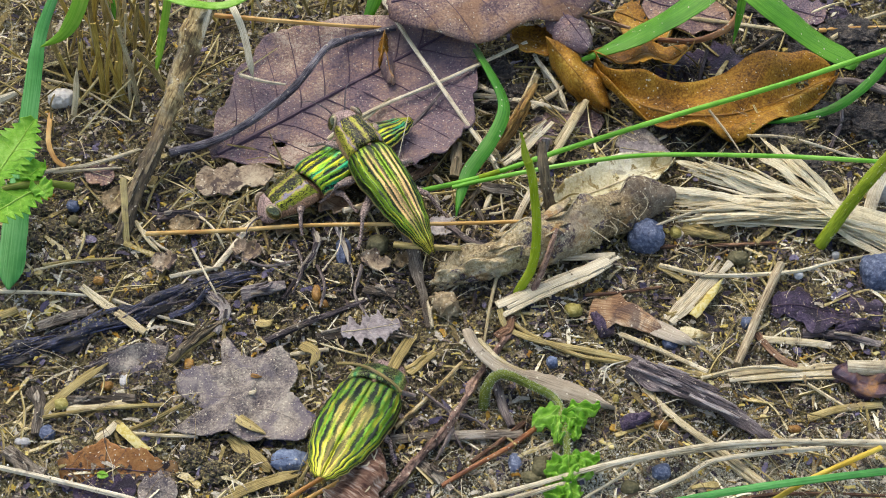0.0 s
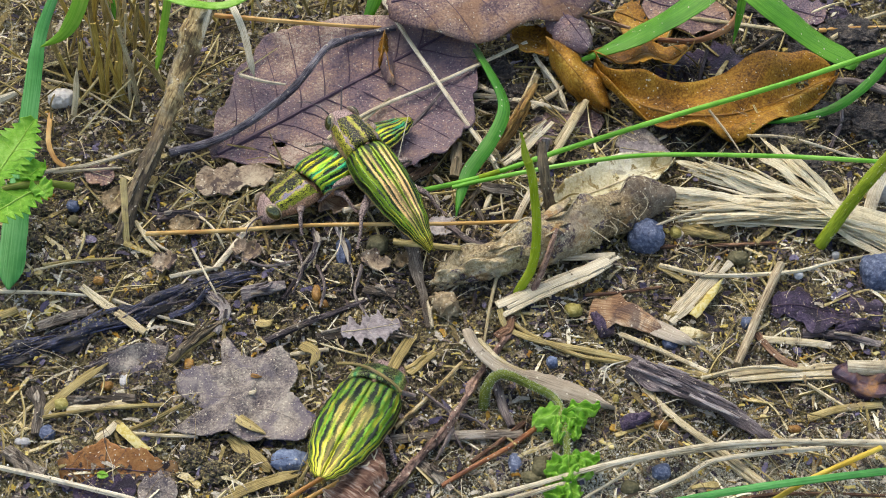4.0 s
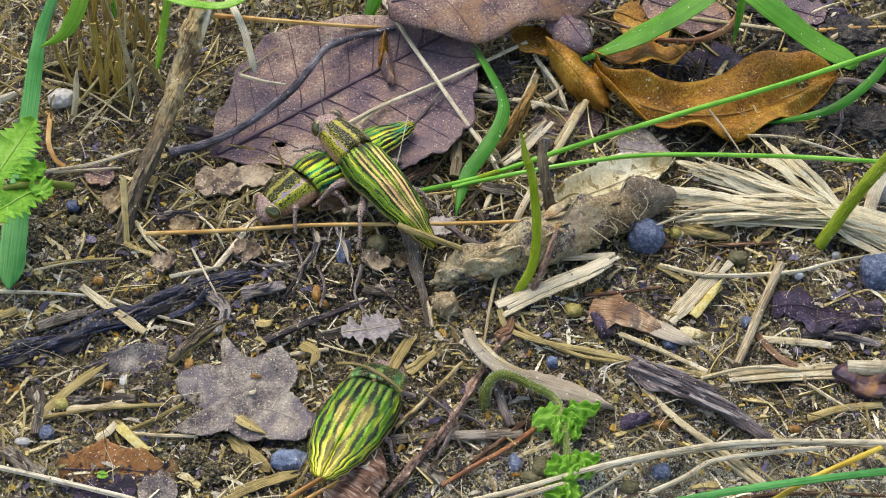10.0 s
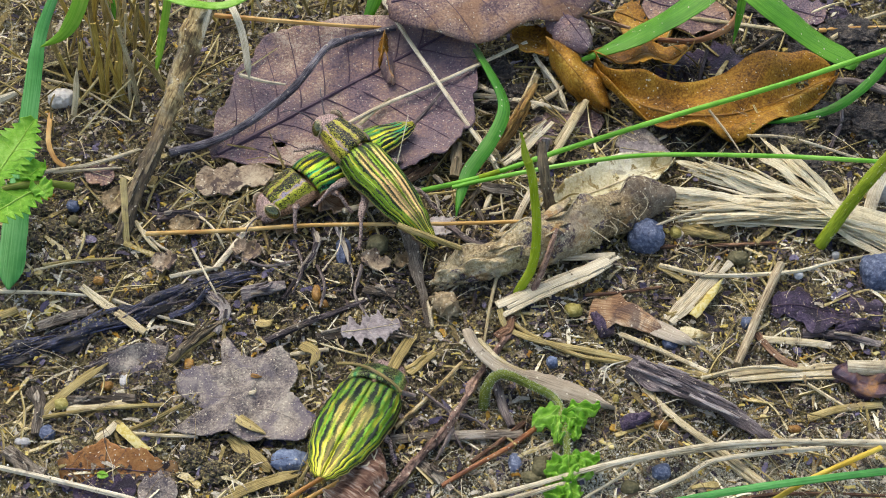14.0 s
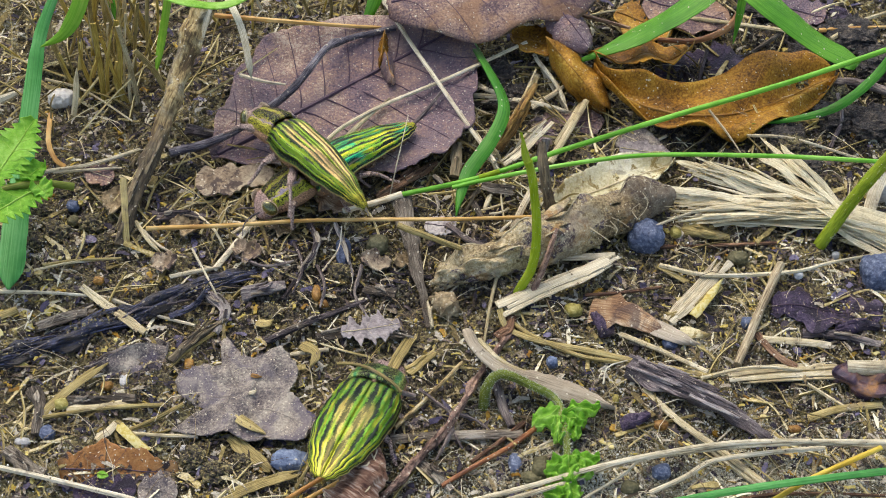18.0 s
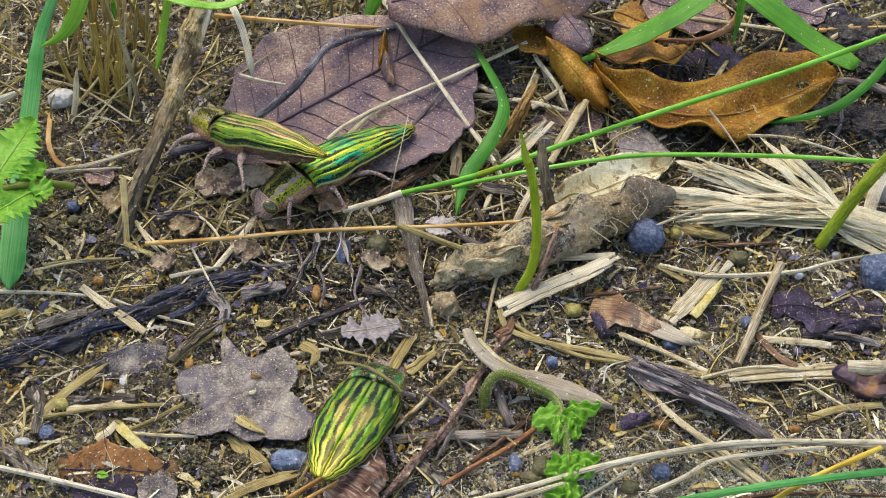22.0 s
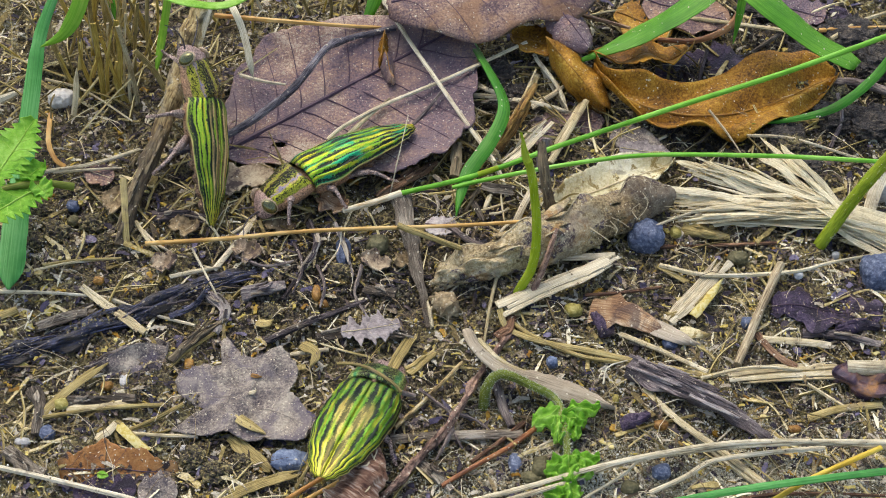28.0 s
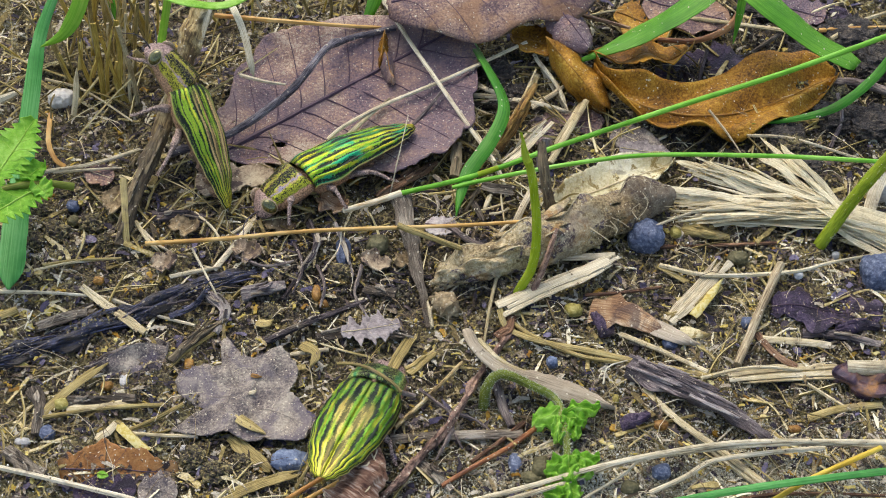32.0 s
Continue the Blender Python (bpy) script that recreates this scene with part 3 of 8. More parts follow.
    col = mix_node(t, math_node(t, "MULTIPLY", step(u, 0.965, 0.98), 0.8), col, (0.62, 0.5, 0.2))
    link(t, col, b.inputs["Base Color"])
    b.inputs["Metallic"].default_value = metal
    link(t, math_node(t, "MULTIPLY_ADD", grain, 0.3, 0.27), b.inputs["Roughness"])
    b.inputs["Coat Weight"].default_value, b.inputs["Coat Roughness"].default_value = coat, 0.22
    n = t.nodes.new("ShaderNodeBump")
    n.inputs["Strength"].default_value, n.inputs["Distance"].default_value = 0.22, 0.00025
    link(t, math_node(t, "ADD", math_node(t, "SUBTRACT", pit, math_node(t, "MULTIPLY", line, 0.9)), math_node(t, "MULTIPLY", grain, 0.35)), n.inputs["Height"])
    link(t, n.outputs[0], b.inputs["Normal"])
    return m


def shield_skin(name, ground, side, glint, dark=(0.008, 0.01, 0.007), seed=0.0, net=0.5, metal=0.6):
    """The neck shield: coppery along the middle with a violet glint, yellow-green at the sides, both netted with black; u from -1 to 1 across it."""
    m, t, b = nodes_of(name)
    sep = t.nodes.new("ShaderNodeSeparateXYZ")
    link(t, t.nodes.new("ShaderNodeTexCoord").outputs["UV"], sep.inputs[0])
    vec = t.nodes.new("ShaderNodeCombineXYZ")
    link(t, math_node(t, "MULTIPLY_ADD", sep.outputs[0], 9.0, seed), vec.inputs[0])
    link(t, math_node(t, "MULTIPLY", sep.outputs[1], 26.0), vec.inputs[1])
    au = math_node(t, "ABSOLUTE", sep.outputs[0])
    band = math_node(t, "ADD", au, math_node(t, "MULTIPLY_ADD", noise_node(t, vec.outputs[0], 0.6, 3, 0.6), 0.44, -0.22))
    lattice = noise_node(t, vec.outputs[0], 2.6, 3, 0.65, 1.2)
    col = ramp_node(t, band, [(0.0, side), (0.1, ground), (0.2, side), (0.42, side), (0.47, ground), (0.52, glint), (0.58, ground), (0.64, side), (0.94, side), (1.0, ground)])
    more = ramp_node(t, band, [(0.02, (0.0, 0.0, 0.0)), (0.12, (0.16, 0.16, 0.16)), (0.36, (0.16, 0.16, 0.16)), (0.48, (0.0, 0.0, 0.0)), (0.62, (0.02, 0.02, 0.02)), (0.8, (0.1, 0.1, 0.1)), (0.95, (0.0, 0.0, 0.0))])
    fac = math_node(t, "ADD", lattice, math_node(t, "MULTIPLY_ADD", more, 1.0, net - 0.5))
    black = ramp_node(t, fac, [(0.53, (0, 0, 0)), (0.58, (1, 1, 1))])
    fine = noise_node(t, vec.outputs[0], 9.0, 3, 0.7)
    col = mix_node(t, ramp_node(t, fine, [(0.35, (0.55, 0.55, 0.55)), (0.6, (0, 0, 0))]), col, dark)
    link(t, mix_node(t, black, col, dark), b.inputs["Base Color"])
    b.inputs["Metallic"].default_value = metal
    link(t, math_node(t, "MULTIPLY_ADD", fine, 0.3, 0.22), b.inputs["Roughness"])
    b.inputs["Coat Weight"].default_value, b.inputs["Coat Roughness"].default_value = 0.2, 0.2
    n = t.nodes.new("ShaderNodeBump")
    n.inputs["Strength"].default_value, n.inputs["Distance"].default_value = 0.8, 0.00025
    link(t, math_node(t, "SUBTRACT", math_node(t, "MULTIPLY", fine, 0.6), black), n.inputs["Height"])
    link(t, n.outputs[0], b.inputs["Normal"])
    return m


def copper(name, low, high, scale=2.2, metal=0.55, rough=0.45, bump=0.9, coat=0.0):
    m, t, b = nodes_of(name)
    g = noise_node(t, coords(t, "Object", (1, 1, 1)), scale, 6, 0.7)
    link(t, ramp_node(t, g, [(0.38, low), (0.6, high)]), b.inputs["Base Color"])
    b.inputs["Metallic"].default_value, b.inputs["Roughness"].default_value = metal, rough
    b.inputs["Coat Weight"].default_value, b.inputs["Coat Roughness"].default_value = coat, 0.05
    n = t.nodes.new("ShaderNodeBump")
    n.inputs["Strength"].default_value, n.inputs["Distance"].default_value = bump, 0.0004
    link(t, g, n.inputs["Height"])
    link(t, n.outputs[0], b.inputs["Normal"])
    return m


M_COPPER = copper("coppery_skin", (0.1, 0.052, 0.03), (0.72, 0.44, 0.26), scale=4.2, metal=0.6)
M_HEAD = copper("pitted_pink_copper", (0.05, 0.028, 0.028), (0.66, 0.47, 0.42), scale=3.4, metal=0.45)
M_RIM = copper("pale_copper_rim", (0.3, 0.22, 0.12), (0.7, 0.56, 0.4), scale=4.0)
M_BELLY = copper("bronze_belly", (0.06, 0.04, 0.028), (0.34, 0.22, 0.14), scale=4.0)
M_LEG = copper("coppery_leg", (0.07, 0.048, 0.045), (0.62, 0.47, 0.4), scale=3.8)
M_EYE = copper("olive_eye", (0.015, 0.016, 0.004), (0.2, 0.19, 0.05), scale=7.0, metal=0.6, rough=0.15, bump=0.05, coat=1.0)
M_FEELER = copper("dark_feeler", (0.03, 0.025, 0.03), (0.12, 0.1, 0.11), metal=0.2)

# ---- geometry helpers, lengths in mm ----
BASE = {}
rng = random.Random(7)


def gz(x, y):
    """Height of the soil."""
    return 1.1 * math.sin(x * .13 + 1.3 * math.sin(y * .07)) * math.cos(y * .11 + .8) + .6 * math.sin(x * .31 + y * .23) + .4 * math.sin(x * .53 - y * .47 + 2)


def root(name, at, label, category, group="", kind=""):
    ob = new(name)
    ob.empty_display_size = 0.002
    ob.location = [c * MM for c in at]
    BASE[ob] = Vector(at)
    return tagged(ob, label, category, group, kind)


def mesh_ob(name, verts, faces, material, parent=None, at=None, uvs=None, smooth=True, thick=0.0):
    """One mesh; verts in mm of the place (or of the parent's space when at is 'local')."""
    if at == "local":
        o, base = Vector((0, 0, 0)), Vector((0, 0, 0))
    else:
        o = Vector(at) if at is not None else Vector(verts[0])
        base = BASE[parent] if parent is not None else Vector((0, 0, 0))
    me = bpy.data.meshes.new(name)
    me.from_pydata([((v[0] - o[0]) * MM, (v[1] - o[1]) * MM, (v[2] - o[2]) * MM) for v in verts], [], faces)
    if uvs is not None:
        lay = me.uv_layers.new(name="UVMap")
        for lp in me.loops:
            lay.data[lp.index].uv = uvs[lp.vertex_index]
    if smooth:
        me.polygons.foreach_set("use_smooth", [True] * len(me.polygons))
        me.set_sharp_from_angle(angle=0.9)
    me.materials.append(material)
    ob = new(name, me)
    ob.parent = parent
    ob.location = (o - base) * MM
    BASE[ob] = o
    if thick:
        s = ob.modifiers.new("thickness", "SOLIDIFY")
        s.thickness, s.offset = thick * MM, -1
    return ob


def spline(pts, n):
    """n + 1 points of a smooth line through pts."""
    p = [Vector(q) for q in pts]
    if len(p) == 2:
        return [p[0].lerp(p[1], k / n) for k in range(n + 1)]
    p = [p[0] * 2 - p[1]] + p + [p[-1] * 2 - p[-2]]
    out = []
    for k in range(n + 1):
        f = k / n * (len(p) - 3)
        i = min(int(f), len(p) - 4)
        f -= i
        a, b, c, d = p[i:i + 4]
        out.append(0.5 * ((2 * b) + (c - a) * f + (2 * a - 5 * b + 4 * c - d) * f * f + (3 * b - a - 3 * c + d) * f ** 3))
    return out


def frames_along(line, up=(0, 0, 1)):
    res = []
    for k, q in enumerate(line):
        t = (line[min(k + 1, len(line) - 1)] - line[max(k - 1, 0)]).normalized()
        s = t.cross(Vector(up))
        s = s.normalized() if s.length > 1e-4 else Vector((1, 0, 0))
        res.append((q, t, s, s.cross(t)))
    return res


def tube_data(pts, r0, r1=None, n=None, sides=8, rough=0.0, seed=0.0, flat=1.0, knots=(), tip=False):
    r1 = r0 if r1 is None else r1
    span = sum((Vector(pts[k + 1]) - Vector(pts[k])).length for k in range(len(pts) - 1))
    n = n or max(6, min(48, int(span / 1.5)))
    line = spline(pts, n)
    V, F, UV, run = [], [], [], 0.0
    for k, (q, t, s, m) in enumerate(frames_along(line)):
        if k:
            run += (line[k] - line[k - 1]).length
        f = k / n
        r = r0 + (r1 - r0) * f
        for kn, amount in knots:
            r *= 1 + amount * math.exp(-((f - kn) / 0.03) ** 2)
        if tip and f > 0.85:
            r *= max(0.12, (1 - f) / 0.15)
        for j in range(sides):
            a = 2 * math.pi * j / sides
            rr = r * (1 + rough * noise.noise(Vector((math.cos(a) * 1.3, math.sin(a) * 1.3 + seed, run * 0.25 + seed * 3))) * 1.6)
            V.append(q + s * math.cos(a) * rr + m * math.sin(a) * rr * flat)
            UV.append((j / sides * 6.28 * r0, run))
    for k in range(n):
        for j in range(sides):
            j2 = (j + 1) % sides
            F.append((k * sides + j, k * sides + j2, (k + 1) * sides + j2, (k + 1) * sides + j))
    F.append(tuple(reversed(range(sides))))
    F.append(tuple(n * sides + j for j in range(sides)))
    return V, F, UV


def tube(name, pts, r0, r1, material, label="", category="", parent=None, group="", **kw):
    V, F, UV = tube_data(pts, r0, r1, **kw)
    ob = mesh_ob(name, V, F, material, parent, at=pts[0], uvs=UV)
    return tagged(ob, label, category, group)


def ribbon_data(pts, width, thick=0.25, camber=0.15, taper=(1.0, 1.0), tip=0.0, turn=0.0, up=(0, 0, 1), n=None, seed=0.0, ragged=0.1):
    """A flat strip with a hollow or keeled section; taper: widths at its two ends, tip: the share of its length that runs to a point."""
    span = sum((Vector(pts[k + 1]) - Vector(pts[k])).length for k in range(len(pts) - 1))
    n = n or max(6, min(50, int(span / 1.6)))
    line = spline(pts, n)
    cols = (-1.0, -0.55, 0.0, 0.55, 1.0)
    V, F, UV, run = [], [], [], 0.0
    for k, (q, t, s, m) in enumerate(frames_along(line, up)):
        if k:
            run += (line[k] - line[k - 1]).length
        f = k / n
        w = 0.5 * width * (taper[0] + (taper[1] - taper[0]) * f)
        w *= 1 + ragged * noise.noise(Vector((run * 0.35, seed, 3.1)))
        if tip and f > 1 - tip:
            w *= max(0.03, (1 - f) / tip) ** 0.8
        a = radians(turn) if not isinstance(turn, tuple) else radians(turn[0] + (turn[1] - turn[0]) * f)
        s2 = s * math.cos(a) + m * math.sin(a)
        m2 = m * math.cos(a) - s * math.sin(a)
        for c in cols:
            V.append(q + s2 * c * w + m2 * (camber * width * (1 - c * c)))
            UV.append((c * w, run))
        for c in reversed(cols):
            V.append(q + s2 * c * w * 0.96 + m2 * (camber * width * (1 - c * c) - thick))
            UV.append((c * w, run))
    r = 2 * len(cols)
    for k in range(n):
        for j in range(r):
            j2 = (j + 1) % r
            F.append((k * r + j, k * r + j2, (k + 1) * r + j2, (k + 1) * r + j))
    F.append(tuple(reversed(range(r))))
    F.append(tuple(n * r + j for j in range(r)))
    return V, F, UV


def ribbon(name, pts, width, material, label="", category="", parent=None, group="", **kw):
    V, F, UV = ribbon_data(pts, width, **kw)
    ob = mesh_ob(name, V, F, material, parent, at=pts[0], uvs=UV)
    return tagged(ob, label, category, group)


def along_table(v, table):
    """A smooth value at v from a few (v, value) rows."""
    for (a, p), (b, q) in zip(table, table[1:]):
        if v <= b:
            f = (v - a) / (b - a)
            return p + (q - p) * (f * f * (3 - 2 * f))
    return table[-1][1]


def ovate(u, peak=0.42, end=0.75):
    """Half width of an oval pointed leaf along its length."""
    x = u ** (math.log(0.5) / math.log(peak))
    return max(0.02, math.sin(math.pi * x)) ** end


def leaf(name, base, tip, half, blade_mat, vein_mat, label, category="leaf", outline=ovate, shape=None, side=None, nu=44, nv=22, veins=7,
         teeth=0, tooth=0.06, holes=(), thick=0.22, lop=(1, 1), rib=0.35, stalk=0.0, parent=None, rag=0.0, seed=0.0, bow=None, under=None):
    """A leaf from its base to its tip. side: a direction across the blade; shape(u, s): rise of the blade off its plane, mm."""
    base, tip = Vector(base), Vector(tip)
    ax = tip - base
    L = ax.length
    ax.normalize()
    sd = Vector(side) if side is not None else Vector((0, 0, 1)).cross(ax)
    sd = (sd - ax * sd.dot(ax)).normalized()
    nm = ax.cross(sd)
    if shape is None:
        def shape(u, s):
            return 0.0

    def place(u, s, lift=0.0):
        w = (under if under and s < 0 else outline)(u) * half
        if teeth:
            w *= 1 - tooth * (1 - abs(((u * teeth) % 1.0) * 2 - 1)) * (0.4 + 0.6 * abs(s))
        if rag:
            p = Vector((u * 4 + seed, 1.0 if s > 0 else 7.0, seed))
            w *= 1 + rag * (1.4 * noise.noise(p) + 0.8 * noise.noise(p * 3.3) + 0.4 * noise.noise(p * 9))
        w *= lop[0] if s < 0 else lop[1]
        q = base + ax * (u * L) + sd * (s * w + (bow(u) if bow else 0.0)) + nm * shape(u, s)
        return q + nm * (lift + 0.4 * noise.noise(q * 0.22) + 0.15 * noise.noise(q * 0.7))

    V, F, UV = [], [], []
    for i in range(nu + 1):
        for j in range(nv + 1):
            u, s = i / nu, j / nv * 2 - 1
            V.append(place(u, s))
            UV.append((s * half, u * L))
    for i in range(nu):
        for j in range(nv):
            u, s = (i + 0.5) / nu, (j + 0.5) / nv * 2 - 1
            if any(((u - a) * L) ** 2 + ((s - b) * half) ** 2 < (c * (1 + 0.5 * noise.noise(Vector((u * 40, s * 20, c))))) ** 2 for a, b, c in holes):
                continue
            k = i * (nv + 1) + j
            F.append((k, k + nv + 1, k + nv + 2, k + 1))
    if parent is None:
        top = root(name, base, label, category)
    else:
        top = parent
    blade = mesh_ob("blade", V, F, blade_mat, top, at=base, uvs=UV, thick=thick)
    if parent is not None and label:
        tagged(blade, label)
    if rib:
        pts = [place(0.02 + 0.96 * k / 12, 0.0, 0.1) for k in range(13)]
        if stalk:
            pts.insert(0, base - ax * stalk)
        tube("midrib", pts, rib, rib * 0.35, vein_mat, parent=top, sides=6, n=24)
        for k in range(veins):
            u0 = 0.06 + 0.74 * k / max(1, veins - 1)
            for sgn in (-1, 1):
                reach = 0.13 + 0.05 * noise.noise(Vector((k, sgn, seed)))
                pts = [place(min(0.99, u0 + reach * q ** 0.8), sgn * 0.94 * q, 0.06) for q in (0, 0.15, 0.3, 0.45, 0.6, 0.75, 0.88, 1.0)]
                tube("side_vein", pts, rib * 0.26, rib * 0.12, vein_mat, parent=top, sides=5, n=16)
    return top


def curl(name, pts, radius, a0, a1, material, label, category="leaf", vein_mat=None, frill=0.4, up=(0, 0, 1), n=64, m=24, spread=None, thick=0.22, holes=(), net=0, seed=0.0, grow=0.0, rim=False, parent=None):
    """A dry leaf rolled about a line; a0..a1: the angles that its wall covers, 90 is on top."""
    line = spline(pts, n)
    fr = frames_along(line, up)

    def place(f, g, lift=0.0):
        k = min(int(f * n), n)
        q, t, s, w = fr[k]
        a = radians(a0 + (a1 - a0) * g)
        r = radius * (spread(f) if spread else 1.0) * (1 + grow * g)
        r *= 1 + 0.26 * noise.noise(Vector((f * 6, g * 3, seed))) + 0.16 * noise.noise(Vector((f * 17, g * 9, seed))) + 0.06 * noise.noise(Vector((f * 60, g * 26, seed))) + 0.05 * noise.noise(Vector((f * 110, g * 50, seed))) + frill * 0.3 * (abs(2 * g - 1) ** 4) * math.sin(f * 26 + g * 9 + seed)
        end = math.sin(f * 40 + g * 14) * 0.35 * radius * (abs(2 * f - 1) ** 12)
        return q + s * math.cos(a) * (r + lift) + w * math.sin(a) * (r + lift) + t * end

    V, F, UV = [], [], []
    for i in range(n + 1):
        for j in range(m + 1):
            V.append(place(i / n, j / m))
            UV.append((j / m * radius * 4, i / n * 30))
    for i in range(n):
        for j in range(m):
            f, g = (i + 0.5) / n, (j + 0.5) / m
            if any(((f - a) / b) ** 2 + ((g - c) / d) ** 2 < 1 + 0.5 * noise.noise(Vector((f * 30, g * 20, 0))) for a, b, c, d in holes):
                continue
            k = i * (m + 1) + j
            F.append((k, k + m + 1, k + m + 2, k + 1))
    top = parent or root(name, pts[0], label, category)
    mesh_ob(name if parent else "blade", V, F, material, top, at=pts[0], uvs=UV, thick=thick)
    if rim:
        tube("curled_edge", [place(q / 60, 1.0, 0.05) for q in range(61)], 0.13, 0.11, vein_mat, parent=top, sides=5, n=150)
    r2 = random.Random(int(seed * 10) + 3)
    for k in range(net):
        f, g = r2.uniform(0.03, 0.85), r2.uniform(0.6, 0.95) if rim else r2.uniform(0.1, 0.8)
        df, dg = r2.uniform(0.03, 0.13), r2.uniform(-0.2, 0.2)
        tube("side_vein", [place(f + df * q, min(1, max(0, g + dg * q * q)), 0.06) for q in (0, 0.35, 0.7, 1.0)], 0.17, 0.1, vein_mat, parent=top, sides=4, n=8)
    return top


def pebble(at, size, material, label, seed=0.0, group="pebbles", sink=0.25, crag=0.035):
    bm = bmesh.new()
    bmesh.ops.create_icosphere(bm, subdivisions=4 if max(size) > 1.8 else 3, radius=1.0)
    V = []
    for v in bm.verts:
        d = v.co.copy()
        d = Vector([math.copysign(abs(c) ** 0.8, c) for c in d])
        k = 1 + 0.17 * noise.noise(d * 1.1 + Vector((seed, 0, 0))) + 0.1 * noise.noise(d * 3 + Vector((seed, 0, 0)))
        k += crag * (noise.noise(d * 4.5 + Vector((0, seed, 0))) + 0.7 * noise.noise(d * 11 + Vector((0, seed, 0))))
        V.append(Vector(at) + Vector((d.x * size[0], d.y * size[1], d.z * size[2] + size[2] * (1 - 2 * sink))) * k)
    F = [tuple(v.index for v in f.verts) for f in bm.faces]
    bm.free()
    return tagged(mesh_ob("pebble", V, F, material, at=at), label, "pebble", group)


# ---- the ground: one sheet ----
def make_ground():
    far = [300, 800, 3000, 12000, 50000, 200000]
    xs = [-f for f in reversed(far)] + [-150 + 4.0 * k for k in range(12)] + [-102 + 0.65 * k for k in range(315)] + [104 + 4.0 * k for k in range(12)] + far
    ys = [-f for f in reversed(far)] + [-110 + 4.0 * k for k in range(10)] + [-70 + 0.65 * k for k in range(255)] + [97 + 4.0 * k for k in range(12)] + far
    V = []
    for y in ys:
        for x in xs:
            z = gz(x, y) - 0.4
            if abs(x) < 151 and abs(y) < 151:
                z += 1.0 * noise.noise(Vector((x * 0.3, y * 0.3, 0))) + 0.6 * noise.noise(Vector((x * 0.75, y * 0.75, 5)))
                z += 0.35 * abs(noise.noise(Vector((x * 1.3, y * 1.3, 9)))) - 0.1
            V.append((x, y, z))
    w = len(xs)
    F = [(j * w + i, j * w + i + 1, (j + 1) * w + i + 1, (j + 1) * w + i) for j in range(len(ys) - 1) for i in range(w - 1)]
    ob = mesh_ob("ground", V, F, M_SOIL, at=(0, 0, 0))
    tagged(ob, "damp dark brown soil with crumbs and grit", "ground", kind="structure")


make_ground()


# ---- loose litter that nobody could count ----
def visible_spot(r):
    y = r.uniform(-66, 92)
    half = 82 + (y + 56) * 0.19
    return r.uniform(-half, half), y


def scatter_lumps(name, count, small, large, material, label, category, seed, flat=0.7, power=2.0, zone=None, path=None):
    r = random.Random(seed)
    gold = (1 + 5 ** 0.5) / 2
    ico = [Vector(v).normalized() for v in ((-1, gold, 0), (1, gold, 0), (-1, -gold, 0), (1, -gold, 0), (0, -1, gold), (0, 1, gold),
                                            (0, -1, -gold), (0, 1, -gold), (gold, 0, -1), (gold, 0, 1), (-gold, 0, -1), (-gold, 0, 1))]
    tri = ((0, 11, 5), (0, 5, 1), (0, 1, 7), (0, 7, 10), (0, 10, 11), (1, 5, 9), (5, 11, 4), (11, 10, 2), (10, 7, 6), (7, 1, 8),
           (3, 9, 4), (3, 4, 2), (3, 2, 6), (3, 6, 8), (3, 8, 9), (4, 9, 5), (2, 4, 11), (6, 2, 10), (8, 6, 7), (9, 8, 1))
    V, F = [], []
    for _ in range(count):
        x, y = visible_spot(r) if zone is None else (r.uniform(*zone[:2]), r.triangular(zone[2], zone[3], zone[2]))
        high = 0.0
        if path:
            (x0, y0, z0), (x1, y1, z1), spread = path
            f, g = r.random(), r.gauss(0, 0.5)
            x, y, high = x0 + (x1 - x0) * f, y0 + (y1 - y0) * f + g * spread, (z0 + (z1 - z0) * f) * max(0.0, 1 - g * g)
        s = small + (large - small) * r.random() ** power
        rot = Euler((r.uniform(0, 6), r.uniform(0, 6), r.uniform(0, 6))).to_matrix()
        e = (s * r.uniform(0.7, 1.2), s * r.uniform(0.6, 1.1), s * flat * r.uniform(0.6, 1.1))
        c = Vector((x, y, gz(x, y) + 0.15 + high + s * r.uniform(-0.2, 0.5)))
        k = len(V)
        for d in ico:
            V.append(c + rot @ Vector((d.x * e[0], d.y * e[1], d.z * e[2])) * r.uniform(0.78, 1.15))
        F += [(a + k, b + k, q + k) for a, b, q in tri]
    ob = mesh_ob(name, V, F, material, at=(0, 0, 0), smooth=False)
    tagged(ob, label, category, kind="stuff")


